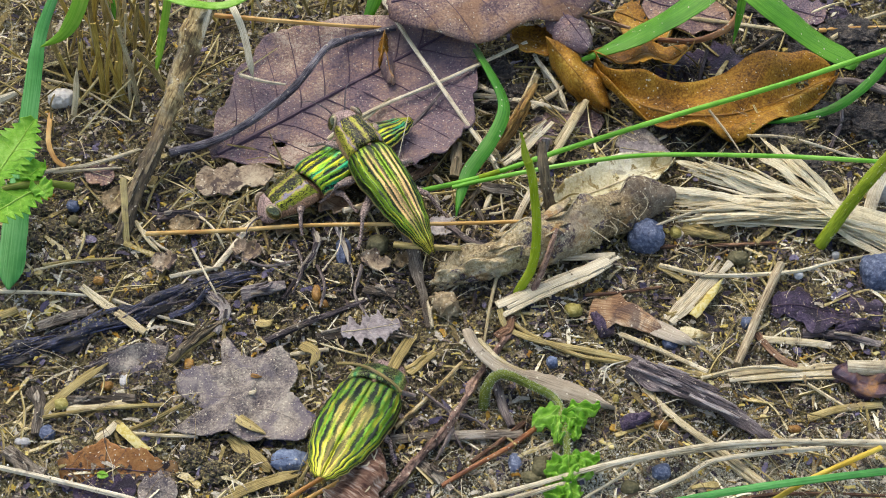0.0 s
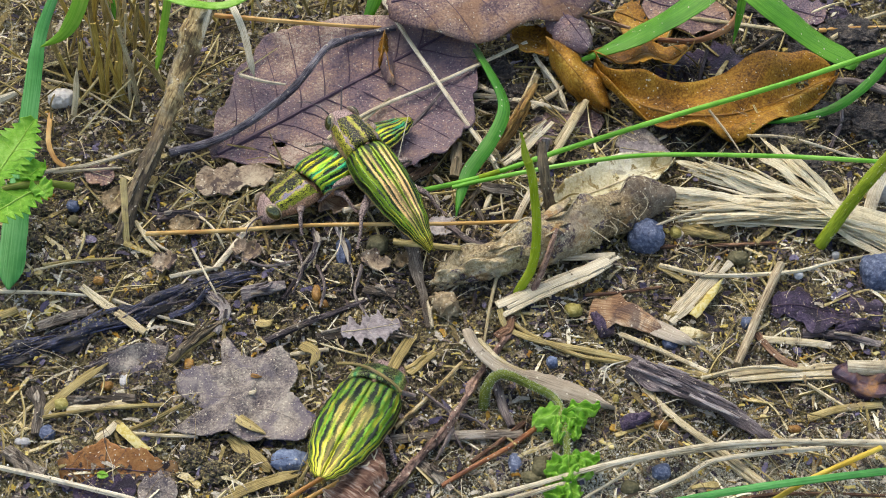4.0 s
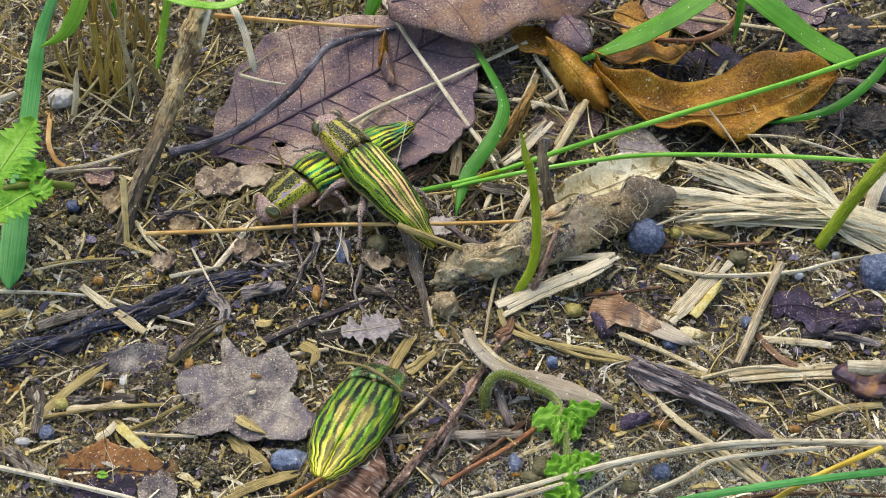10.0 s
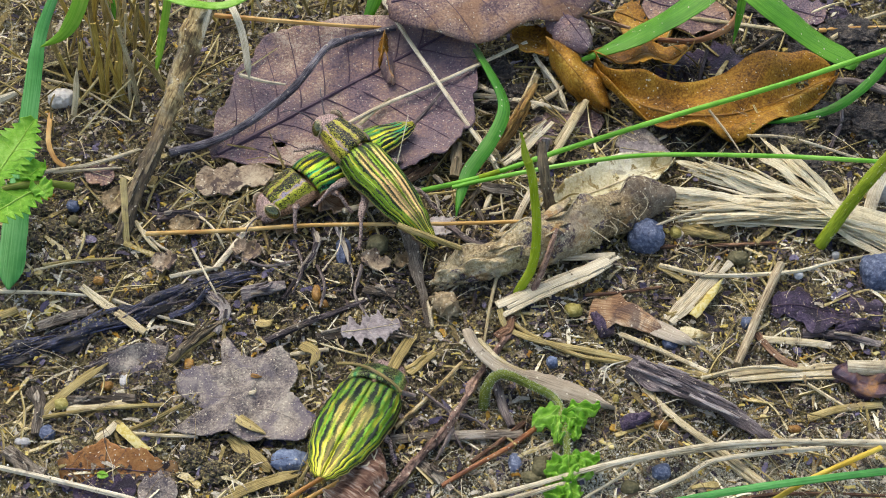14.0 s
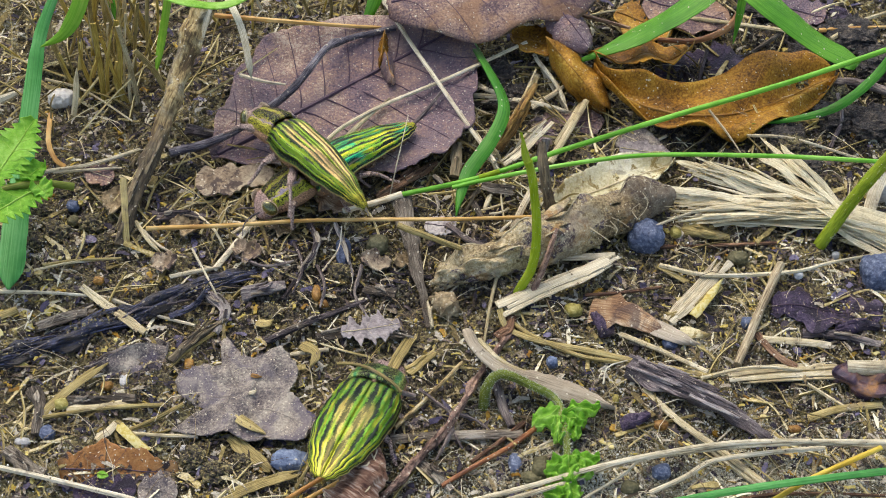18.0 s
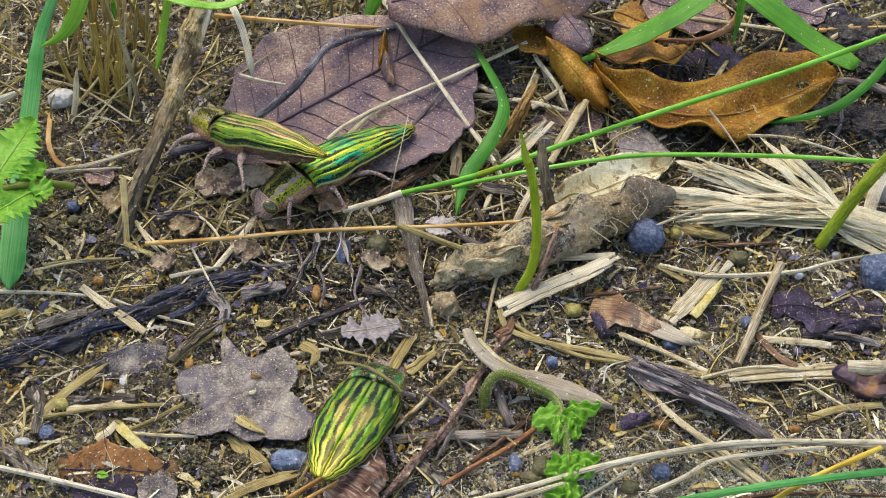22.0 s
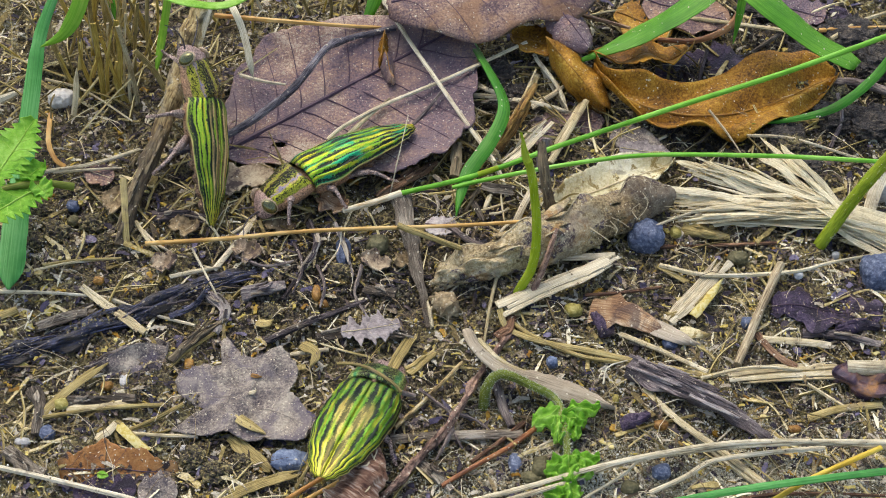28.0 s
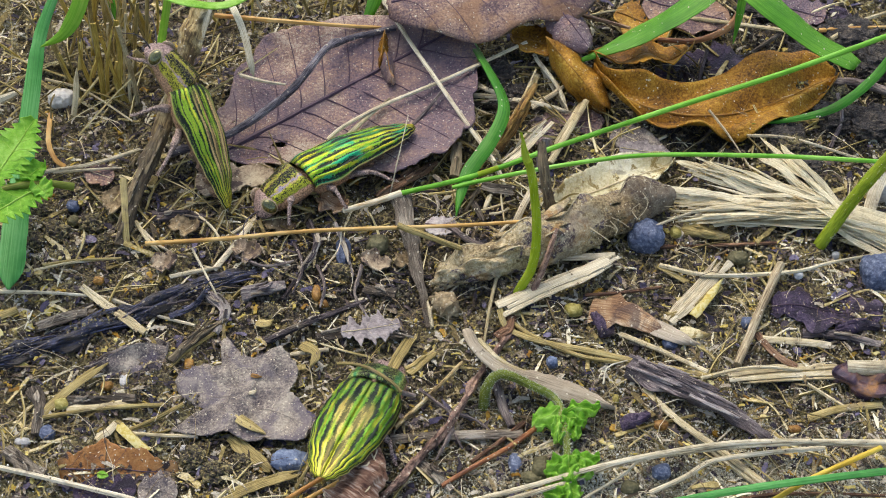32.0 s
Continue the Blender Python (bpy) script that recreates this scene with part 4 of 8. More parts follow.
def scatter_strips(name, count, length, width, material, label, category, seed, thick=0.12, bend=0.07, lift=0.7, square=False, single=False):
    """Strips of dry matter strewn over the ground, joined into one; single: each one a thing of its own."""
    r = random.Random(seed)
    V, F = [], []
    for _ in range(count):
        if single:
            V, F = [], []
        x, y = visible_spot(r)
        ln = r.uniform(*length) * r.uniform(0.5, 1)
        w = r.uniform(*width) * 0.5
        a = r.uniform(0, math.pi)
        d, s = Vector((math.cos(a), math.sin(a), r.uniform(-0.22, 0.22))), Vector((-math.sin(a), math.cos(a), r.uniform(-0.5, 0.5)))
        up = d.cross(s).normalized()
        z = gz(x, y) + r.uniform(0.1, lift)
        k = len(V)
        rows = 4
        for i in range(rows + 1):
            f = i / rows - 0.5
            q = Vector((x, y, z)) + d * (f * ln) + s * (bend * ln * (f * f * 2) * (1 if a > 1.5 else -1)) + up * (bend * 0.3 * ln * math.sin(f * 5 + x))
            ww = w * (1 - (0.55 * abs(f * 2) ** 2 if not square else 0.0)) * r.uniform(0.75, 1.2)
            wa, wb = ww * r.uniform(0.35, 1.25), ww * r.uniform(0.35, 1.25)
            q = q + d * (r.uniform(-0.06, 0.06) * ln)
            V += [q - s * wa, q + s * wb, q + s * wb * 0.9 - up * thick, q - s * wa * 0.9 - up * thick]
        for i in range(rows):
            b = k + i * 4
            for j in range(4):
                j2 = (j + 1) % 4
                F.append((b + j, b + j2, b + 4 + j2, b + 4 + j))
        F.append((k + 3, k + 2, k + 1, k))
        e = k + rows * 4
        F.append((e, e + 1, e + 2, e + 3))
        if single:
            tagged(mesh_ob(name, V, F, material, smooth=False), label, category, category + "s")
    if not single:
        tagged(mesh_ob(name, V, F, material, at=(0, 0, 0), smooth=False), label, category, kind="stuff")


scatter_lumps("soil_crumbs", 44000, 0.12, 0.62, M_CRUMB, "dark brown and olive crumbs of damp soil", "soil crumbs", 1, power=2.9, flat=0.6)
scatter_lumps("wet_crumbs", 9000, 0.15, 0.75, M_WETCRUMB, "blackish crumbs of wet soil among dead leaves", "soil crumbs", 13, power=2.0, flat=0.6, zone=(30, 100, 24, 84))
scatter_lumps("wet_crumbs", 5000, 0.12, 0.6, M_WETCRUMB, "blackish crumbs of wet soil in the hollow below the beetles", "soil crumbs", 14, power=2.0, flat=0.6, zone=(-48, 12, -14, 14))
scatter_lumps("fine_gravel", 25000, 0.07, 0.3, M_GRIT, "grey and olive gravel between bleached straws", "gravel", 12, power=2.0, zone=(5, 95, -66, -12))
scatter_lumps("silt_grains", 30000, 0.08, 0.24, M_SILT, "olive-grey grains of damp silt under straws", "silt", 15, power=1.6, flat=0.6, zone=(14, 95, -68, -36))
scatter_lumps("silt_grains", 22000, 0.12, 0.36, M_SILT, "pale olive-grey grains of silt at the front", "silt", 16, power=1.6, flat=0.5, zone=(-10, 95, -68, -44))
scatter_lumps("sand_grains", 24000, 0.07, 0.36, M_SAND, "pale grains of sand and grit", "sand grains", 2, power=2.2)
scatter_lumps("soil_crumbs", 420, 0.1, 0.5, M_CRUMB, "soil crumbs lying on a blackened stick", "soil crumbs", 31, power=1.8, path=((-84, -27.5, 2.0), (-36, -7.5, 1.4), 2.4))
scatter_strips("straw_chaff", 2800, (1.5, 8.0), (0.2, 0.8), M_CHAFF, "short broken bits of pale straw", "straw chaff", 3)
scatter_strips("straw_chip", 300, (4.0, 15.0), (0.3, 1.3), M_CHIP, "chopped bit of olive and tan straw", "straw chip", 8, thick=0.25, bend=0.05, lift=1.0, square=True, single=True)
scatter_strips("leaf_flakes", 6800, (0.7, 4.0), (0.25, 1.2), M_FLAKE, "crumbled dark brown leaf flakes and bark", "leaf litter", 4, bend=0.15)
scatter_strips("yellow_fragments", 2600, (0.4, 2.2), (0.15, 0.65), M_YELLOW, "small yellowed plant fragments", "plant fragments", 5, square=True)
scatter_strips("amber_fragments", 620, (0.9, 3.4), (0.4, 1.25), M_AMBER, "amber and yellow crumbs of dead plants in soil", "plant fragments", 21, thick=0.3, bend=0.2, square=True)
scatter_strips("violet_flakes", 520, (1.2, 4.5), (0.7, 2.0), M_VIOLETFLAKE, "dark violet flakes of rotten leaf in soil", "leaf litter", 22, bend=0.15)
scatter_strips("fine_fibres", 1500, (5.0, 16.0), (0.07, 0.17), M_FIBRE, "hair-thin dry plant fibres", "plant fibres", 6, bend=0.3, lift=1.6, thick=0.08)

def lobed_leaf(name, at, radius, lobes, blade_mat, vein_mat, label, rise=None, rings=22, spokes=144, thick=0.2, seed=0.0, ribs=()):
    """A flat leaf with pointed lobes and notches; lobes: angles (degrees, rising) and reach; ribs: the angles of its veins."""
    c = Vector(at)
    ring = [(lobes[-1][0] - 360, lobes[-1][1])] + list(lobes) + [(lobes[0][0] + 360, lobes[0][1])]

    def place(a, f, lift=0.0):
        d = math.degrees(a) % 360
        for (p, rp), (q, rq) in zip(ring, ring[1:]):
            if p <= d <= q:
                g = (d - p) / (q - p)
                r = rp + (rq - rp) * (0.6 * g + 0.4 * g * g * (3 - 2 * g))
                break
        r *= 1 + f * (0.05 * noise.noise(Vector((math.cos(a) * 4, math.sin(a) * 4, seed))) + 0.05 * noise.noise(Vector((math.cos(a) * 14, math.sin(a) * 14, seed))))
        x, y = math.cos(a) * r * f * radius, math.sin(a) * r * f * radius
        z = rise(x, y) if rise else 0.0
        z += 1.1 * noise.noise(Vector((c.x + x, c.y + y, seed)) * 0.17) + 0.45 * noise.noise(Vector((c.x + x, c.y + y, seed)) * 0.6) + 0.2 * noise.noise(Vector((c.x + x, c.y + y, seed)) * 1.5)
        return c + Vector((x, y, z + lift))
    V, F = [place(0, 0)], []
    for i in range(1, rings + 1):
        V += [place(2 * math.pi * j / spokes, i / rings) for j in range(spokes)]
    for j in range(spokes):
        j2 = (j + 1) % spokes
        F.append((0, 1 + j, 1 + j2))
        for i in range(rings - 1):
            k = 1 + i * spokes
            F.append((k + j, k + spokes + j, k + spokes + j2, k + j2))
    top = root(name, at, label, "leaf")
    mesh_ob("blade", V, F, blade_mat, top, at=at, thick=thick)
    for ang in ribs:
        a = radians(ang)
        tube("side_vein", [place(a + 0.12 * math.sin(f * 3), f, 0.04) for f in (0.03, 0.2, 0.4, 0.6, 0.8, 0.96)], 0.09, 0.04, vein_mat, parent=top, sides=5, n=14)
    return top


# ---- large leaves ----
leaf("purple_leaf", (-46.0, 22.6, 1.2), (4.9, 57.2, 5.4), 25, M_PURPLE, M_PURPLEVEIN, "large purplish-brown dead leaf lying flat with dark veins",
     outline=lambda u: along_table(u, ((0, 0.03), (0.12, 0.33), (0.28, 0.66), (0.4, 0.8), (0.6, 0.58), (0.85, 0.36), (1, 0.02))), under=lambda u: along_table(u, ((0, 0.03), (0.1, 0.28), (0.25, 0.6), (0.44, 1.06), (0.62, 1.14), (0.74, 1.0), (0.84, 0.72), (0.93, 0.45), (1, 0.02))),
     shape=lambda u, s: 1.2 * s * s + 0.9 * math.sin(u * 9 + s * 3) * abs(s) + 2.0 * max(0, s) + 0.35 * abs(math.sin(u * 21 - abs(s) * 3.5)) * min(1, abs(s) * 3),
     teeth=26, tooth=0.02, veins=9, nu=110, nv=70, holes=((0.2, -0.45, 1.7), (0.17, -0.5, 0.3), (0.23, -0.6, 0.28), (0.15, 0.3, 0.4), (0.13, 0.5, 0.35), (0.19, 0.62, 0.3)), rib=0.62, rag=0.07)
leaf("curled_flap", (-11.9, 46.2, 6.6), (-10.0, 38.6, 5.9), 1.3, M_PURPLE, M_ORANGEVEIN, "curled torn flap of purple-brown leaf", outline=lambda u: ovate(u, 0.35, 0.6), shape=lambda u, s: 1.4 - 2.6 * s * s + 0.8 * math.sin(u * 8), veins=2, rib=0.14, rag=0.4, seed=23.0)
leaf("pinkish_leaf", (-11.5, 54.4, 8.9), (35.0, 64.8, 9.5), 12.0, M_PINK, M_PURPLEVEIN, "curled pinkish-brown dead leaf resting above the others",
     outline=lambda u: ovate(u, 0.45, 0.5), shape=lambda u, s: 5 - 4.0 * max(0, -s) ** 2 + 1.3 * math.sin(u * 14) * max(0, -s) - 1.5 * s, bow=lambda u: 1.4 * math.sin(u * 15 - 1.2) * (0.3 + 0.5 * u), veins=6, rib=0.35, rag=0.06, seed=3.0)
leaf("purple_scrap", (23.5, 55.6, 10.6), (29.6, 45.8, 8.1), 4.2, M_PURPLE, M_PURPLEVEIN, "dark violet curled tip of a dead leaf", outline=lambda u: ovate(u, 0.35, 0.45), shape=lambda u, s: 1.5 - 2.0 * s * s, veins=3, rib=0.18, rag=0.15, seed=8.0)
leaf("orange_leaf", (30.9, 44.8, 4.6), (81.2, 45.2, 1.2), 11.5, M_ORANGE, M_ORANGEVEIN, "glossy orange-brown dead leaf folded along its midrib",
     outline=lambda u: ovate(u, 0.64, 0.52), bow=lambda u: -13.0 * math.sin(math.pi * u ** 0.66), veins=8, rib=0.3, lop=(0.62, 0.95), rag=0.06, seed=1.0, nu=60,
     shape=lambda u, s: 2.8 * abs(s) ** 1.5 * (1 if s > 0 else 0.5) + 2.2 * math.sin(u * 19 + 0.6) * max(0, -s) ** 1.6 + 1.8 * math.sin(u * 11) * max(0, s) + 0.8 * math.sin(u * 7 - s * 6) + 0.5 * math.sin(u * 26 + s * 3) * abs(s))
leaf("orange_leaf", (21.6, 48.6, 8.5), (33.2, 33.6, 3.5), 3.5, M_ORANGE, M_ORANGEVEIN, "twisted orange-brown dead leaf folded over on itself",
     outline=lambda u: ovate(u, 0.5, 0.45), shape=lambda u, s: 3.0 - 5.2 * s * s + 0.7 * math.sin(u * 9) * s + 0.5 * math.sin(u * 17 + s * 3), side=(0.75, 0.45, 0.45), veins=0, rib=0.12, rag=0.12, seed=2.0)
leaf("orange_leaf", (29.7, 47.9, 3.5), (51.5, 50.4, 3.1), 5.2, M_ORANGE, M_ORANGEVEIN, "mottled orange-brown dead leaf half hidden under green blades",
     outline=lambda u: ovate(u, 0.6, 0.4), shape=lambda u, s: 1.6 * abs(s) + 1.2 * math.sin(u * 14) - 2 * s, veins=5, rib=0.22, rag=0.25, seed=4.0)
leaf("orange_leaf", (14.2, 52.7, 6.3), (25.2, 48.7, 5.9), 4.0, M_ORANGE, M_ORANGEVEIN, "yellow-brown dead leaf under a pinkish one", outline=lambda u: ovate(u, 0.5, 0.45), shape=lambda u, s: 0.8 * s * s, veins=4, rib=0.16, rag=0.2, seed=6.0)
lobed_leaf("grey_leaf", (-35.7, -36.6, 0.2), 12.0, ((10, 0.7), (38, 0.98), (61, 1.1), (82, 0.77), (98, 0.95), (107, 1.36), (119, 0.77), (139, 0.95), (152, 1.13), (168, 1.03), (190, 0.58), (206, 1.1), (249, 0.62), (299, 0.79), (322, 1.2), (336, 1.12)), M_GREY, M_GREYVEIN,
           "weathered grey lobed dead leaf flat on the soil", rise=lambda x, y: 1.0 + 0.016 * max(0, x - 2) ** 2 + 0.012 * max(0, -y) ** 2 * (1 if x < 0 else 0.4) + 0.9 * math.exp(-((x - y * 0.5) / 2.5) ** 2), seed=4.0, ribs=(106, 55, 330, 208, 160))
ROLLED = curl("rolled_leaf", [(-0.2, -6.2, -0.1), (9.1, -5.5, 4.1), (21.0, -1.3, 4.8), (32.2, 5.8, 3.6), (43.0, 10.2, 4.3)], 3.2, 75, 470, M_ROLL, "rolled-up mottled brown dead leaf with ragged frilled edge",
     vein_mat=M_ROLLVEIN, spread=lambda f: (0.6 + 0.5 * min(1, f * 2)) * (1 - 0.3 * max(0, f - 0.85) / 0.15), frill=0.9, holes=((0.12, 0.035, 0.5, 0.05), (0.3, 0.03, 0.42, 0.05), (0.34, 0.02, 0.5, 0.035), (0.55, 0.03, 0.42, 0.04), (0.6, 0.02, 0.55, 0.03), (0.2, 0.016, 0.6, 0.02)), net=0, seed=1.0, grow=0.42, n=140, m=70, rim=True)
curl("front_flap", [(-1.2, -7.4, 0.6), (4.6, -6.6, 2.6), (11.0, -5.4, 4.2), (18.0, -2.6, 4.9), (24.0, 0.8, 4.6)], 3.5, -60, 62, M_ROLL, "", vein_mat=M_ROLLVEIN, spread=lambda f: 0.62 + 0.5 * f - 0.35 * f ** 6, frill=1.6, holes=((0.2, 0.07, 0.62, 0.16), (0.6, 0.05, 0.6, 0.13), (0.66, 0.025, 0.4, 0.07), (0.9, 0.05, 0.8, 0.1)), seed=3.0, grow=0.3, n=110, m=40, rim=True, parent=ROLLED)
tube("loose_vein", [(31.7, -0.2, 9.5), (33.3, -1.3, 9.5), (34.8, -2.7, 9.5)], 0.08, 0.05, M_ROLLVEIN, parent=ROLLED, sides=5)
tube("loose_vein", [(27.5, -2.3, 9.0), (29.3, -4.0, 9.0), (31.1, -5.8, 9.0)], 0.08, 0.05, M_ROLLVEIN, parent=ROLLED, sides=5)
tube("loose_vein", [(37.9, 6.0, 9.5), (38.8, 3.6, 9.5), (37.8, 1.1, 9.5), (36.3, -0.8, 9.5)], 0.08, 0.05, M_ROLLVEIN, parent=ROLLED, sides=5)
tube("loose_vein", [(31.4, -0.9, 9.2), (32.6, -2.8, 9.2), (32.0, -4.8, 9.2)], 0.08, 0.05, M_ROLLVEIN, parent=ROLLED, sides=5)
tube("loose_vein", [(29.2, -1.8, 9.2), (31.1, -2.1, 9.2), (32.7, -3.2, 9.2)], 0.08, 0.05, M_ROLLVEIN, parent=ROLLED, sides=5)
tube("loose_vein", [(36.5, -0.7, 9.6), (35.6, 1.5, 9.6), (37.2, 3.2, 9.6)], 0.08, 0.05, M_ROLLVEIN, parent=ROLLED, sides=5)
tube("loose_vein", [(11.0, -5.0, 6.5), (12.8, -6.7, 6.5), (13.8, -9.2, 6.5)], 0.08, 0.05, M_ROLLVEIN, parent=ROLLED, sides=5)
ribbon("torn_leaf_edge", [(9.4, -2.4, 6.6), (12.9, -1.9, 7.1), (16.6, -0.5, 7.7), (21.4, 1.7, 10.0), (24.2, 4.6, 9.4)], 3.4, M_ROLL, "frilled torn edge of a brown dead leaf", "leaf", turn=(50, 20), ragged=0.6, tip=0.3, n=40, seed=5.0)
leaf("pale_leaf", (21.6, 9.6, 2.0), (45.4, 20.0, 3.2), 4.8, M_PALELEAF, M_TANVEIN, "hollow pale yellow dead leaf with a purple-grey end", outline=lambda u: ovate(u, 0.5, 0.6), shape=lambda u, s: 2.2 * s * s - 0.6, veins=3, rib=0.25, rag=0.2)
TAN = root("tan_leaf", (4.5, -24.9, 5.7), "narrow tan dry leaf strip twisted on the soil", "leaf")
ribbon("blade", [(4.5, -25.1, 6.7), (6.2, -29.2, 6.9), (10.7, -32.2, 4.8), (17.8, -33.6, 2.8), (24.8, -35.6, 1.7), (30.6, -38.3, 1.4)], 5.6, M_STRIP, parent=TAN, taper=(0.5, 1.15), tip=0.35, turn=(48, -8), camber=0.16, n=50, ragged=0.5)
ribbon("torn_edge", [(6.5, -26.0, 5.8), (10.2, -30.2, 5.3), (14.8, -31.5, 3.3), (20.4, -32.3, 2.0)], 1.4, M_STRAW, parent=TAN, tip=0.4, turn=40, camber=0.2)
tube("midrib", [(11.7, -33.4, 4.9), (15.7, -34.1, 4.1), (19.3, -34.2, 2.5)], 0.28, 0.14, M_TWIG, parent=TAN, sides=6)
leaf("grey_curled_leaf", (-65.2, -28.6, 1.0), (-50.2, -23.8, 1.0), 5.4, M_GREY, M_GREYVEIN, "small grey leaf folded like a tent on the soil", outline=lambda u: ovate(u, 0.66, 0.75), shape=lambda u, s: 3.2 * math.sin(math.pi * u ** 1.5) * (1 - abs(s)) ** 1.2 - 0.6 + 1.0 * math.sin(u * 10 + s * 5) * abs(s) + 2.4 * max(0, u - 0.72) * max(0, -s) * 4, veins=2, rib=0.1, rag=0.35, lop=(1.15, 0.55), seed=5.0)
ribbon("straw", [(-37.7, -39.6, 1.9), (-34.8, -41.4, 2.2), (-31.2, -43.9, 2.1)], 1.5, M_OLIVE, "ochre flake of straw lying on a grey leaf", "straw", tip=0.4, ragged=0.5)
leaf("rust_leaf", (-66.9, -50.4, 0.8), (-46.1, -50.9, 1.0), 3.6, M_RED, M_PURPLEVEIN, "rust-red dead leaf half buried in soil", outline=lambda u: ovate(u, 0.4, 0.35), shape=lambda u, s: 1.6 * s - 1.6 * abs(u - 0.4), veins=3, rib=0.16, rag=0.4, seed=3.0)
leaf("dark_leaf", (61.1, -15.3, 1.3), (81.6, -16.4, 1.5), 4.4, M_DARKPURPLE, M_PURPLEVEIN, "blackish-purple rotting leaf flat on the litter", outline=lambda u: ovate(u, 0.45, 0.35), shape=lambda u, s: 0.9 * math.sin(u * 7 + s), veins=3, rib=0.14, rag=0.45, seed=7.0)
ribbon("russet_leaf", [(27.6, -15.3, 0.7), (33.0, -17.0, 2.1), (39.0, -20.7, 2.2), (45.2, -24.3, 1.5)], 6.8, M_RUSSET, "pinkish-brown leaf scrap split at its end", "leaf", ragged=0.7, taper=(1.0, 0.6), tip=0.5, camber=0.12, seed=3.0)
ribbon("russet_leaf", [(35.1, -17.6, 1.6), (41.0, -21.9, 2.4), (47.0, -24.7, 2.0)], 4.0, M_STRIP, "pale frayed strip of dead leaf", "leaf", ragged=0.5, tip=0.5)
leaf("ragged_leaf", (-18.6, -22.6, 3.3), (-7.9, -20.0, 2.4), 3.6, M_PALEGREY, M_TANVEIN, "small pale ragged leaf scrap", outline=lambda u: ovate(u, 0.4, 0.45), teeth=4, tooth=0.4, veins=3, rib=0.1, rag=0.7, seed=9.0)
leaf("mottled_leaf", (-48.7, 15.6, 1.6), (-33.4, 17.7, 2.6), 3.9, M_MOTTLE, M_TANVEIN, "mottled pale leaf scrap beside a beetle", outline=lambda u: ovate(u, 0.45, 0.4), veins=0, rib=0, rag=0.4, seed=10.0)
leaf("lilac_leaf", (-3.5, 5.2, 1.2), (2.4, 3.5, 2.4), 2.4, M_PALEGREY, M_PURPLEVEIN, "tiny pale lilac leaf scrap", outline=lambda u: ovate(u, 0.5, 0.4), veins=2, rib=0.1, rag=0.3, seed=11.0)
curl("banded_leaf", [(-14.2, -47.1, 1.8), (-13.0, -52.8, 3.4), (-15.3, -58.3, 3.0), (-17.7, -61.2, 1.4)], 4.4, 10, 170, M_BAND, "banded pinkish-brown curled leaf", spread=lambda f: 0.6 + 0.5 * f, vein_mat=M_TANVEIN, net=10, frill=0.1, seed=6.0)

leaf("pale_leaf", (35.2, 24.6, 2.1), (45.3, 23.1, 1.7), 2.6, M_PALEGREY, M_TANVEIN, "pale grey papery leaf scrap", outline=lambda u: ovate(u, 0.4, 0.4), veins=2, rib=0.1, rag=0.3, seed=12.0)
leaf("brown_leaf", (17.7, 28.0, 1.1), (32.4, 34.2, 1.3), 4.4, M_PURPLE, M_PURPLEVEIN, "dull brown leaf scrap under straws", outline=lambda u: ovate(u, 0.45, 0.4), veins=3, rib=0.14, rag=0.35, seed=13.0)
leaf("brown_leaf", (34.3, 30.0, 1.4), (43.6, 24.2, 1.2), 3.6, M_GREY, M_TANVEIN, "greyish dead leaf scrap", outline=lambda u: ovate(u, 0.45, 0.4), veins=3, rib=0.12, rag=0.35, seed=14.0)
leaf("brown_leaf", (-70.5, 17.9, 3.0), (-64.8, 16.0, 2.2), 2.6, M_PINK, M_TANVEIN, "small pinkish leaf scrap on soil", outline=lambda u: ovate(u, 0.5, 0.4), veins=2, rib=0.1, rag=0.35, seed=15.0)
leaf("dark_leaf", (-63.8, -54.6, 0.3), (-52.8, -55.4, 1.8), 3.4, M_DARKPURPLE, M_PURPLEVEIN, "dark violet flake of dead leaf", outline=lambda u: ovate(u, 0.5, 0.4), veins=2, rib=0.1, rag=0.4, seed=16.0)
ribbon("leaf_shred", [(-37.8, -40.0, 2.2), (-34.6, -42.4, 2.4), (-31.1, -44.2, 2.2)], 1.3, M_OLIVE, "olive shred of plant on a grey leaf", "plant shred", ragged=0.6, tip=0.4)
ribbon("leaf_shred", [(-34.5, -31.2, 2.0), (-33.7, -31.6, 2.2), (-32.6, -31.7, 2.0)], 0.7, M_RUST, "rusty shred of plant on a grey leaf", "plant shred", ragged=0.6, tip=0.4)
ribbon("leaf_shred", [(-34.7, -35.2, 2.0), (-34.0, -35.2, 2.2), (-33.3, -34.6, 2.0)], 0.7, M_PALE, "pale shred of plant on a grey leaf", "plant shred", ragged=0.6, tip=0.4)
ribbon("leaf_shred", [(-25.8, -23.8, 1.2), (-23.0, -26.5, 2.2), (-24.2, -29.0, 1.2)], 2.0, M_OLIVE, "olive torn plant shred in soil", "plant shred", ragged=0.7, tip=0.3)
ribbon("leaf_shred", [(-34.3, -18.8, 1.4), (-32.7, -19.5, 2.0), (-31.3, -18.2, 1.4)], 1.5, M_OLIVE, "yellow-olive torn plant shred in soil", "plant shred", ragged=0.7, tip=0.3)
leaf("grey_leaf", (-52.4, -54.8, 1.7), (-45.8, -56.2, 1.0), 3.4, M_GREY, M_GREYVEIN, "rough grey flake of dead leaf", outline=lambda u: ovate(u, 0.5, 0.4), veins=2, rib=0.1, rag=0.4, seed=17.0)
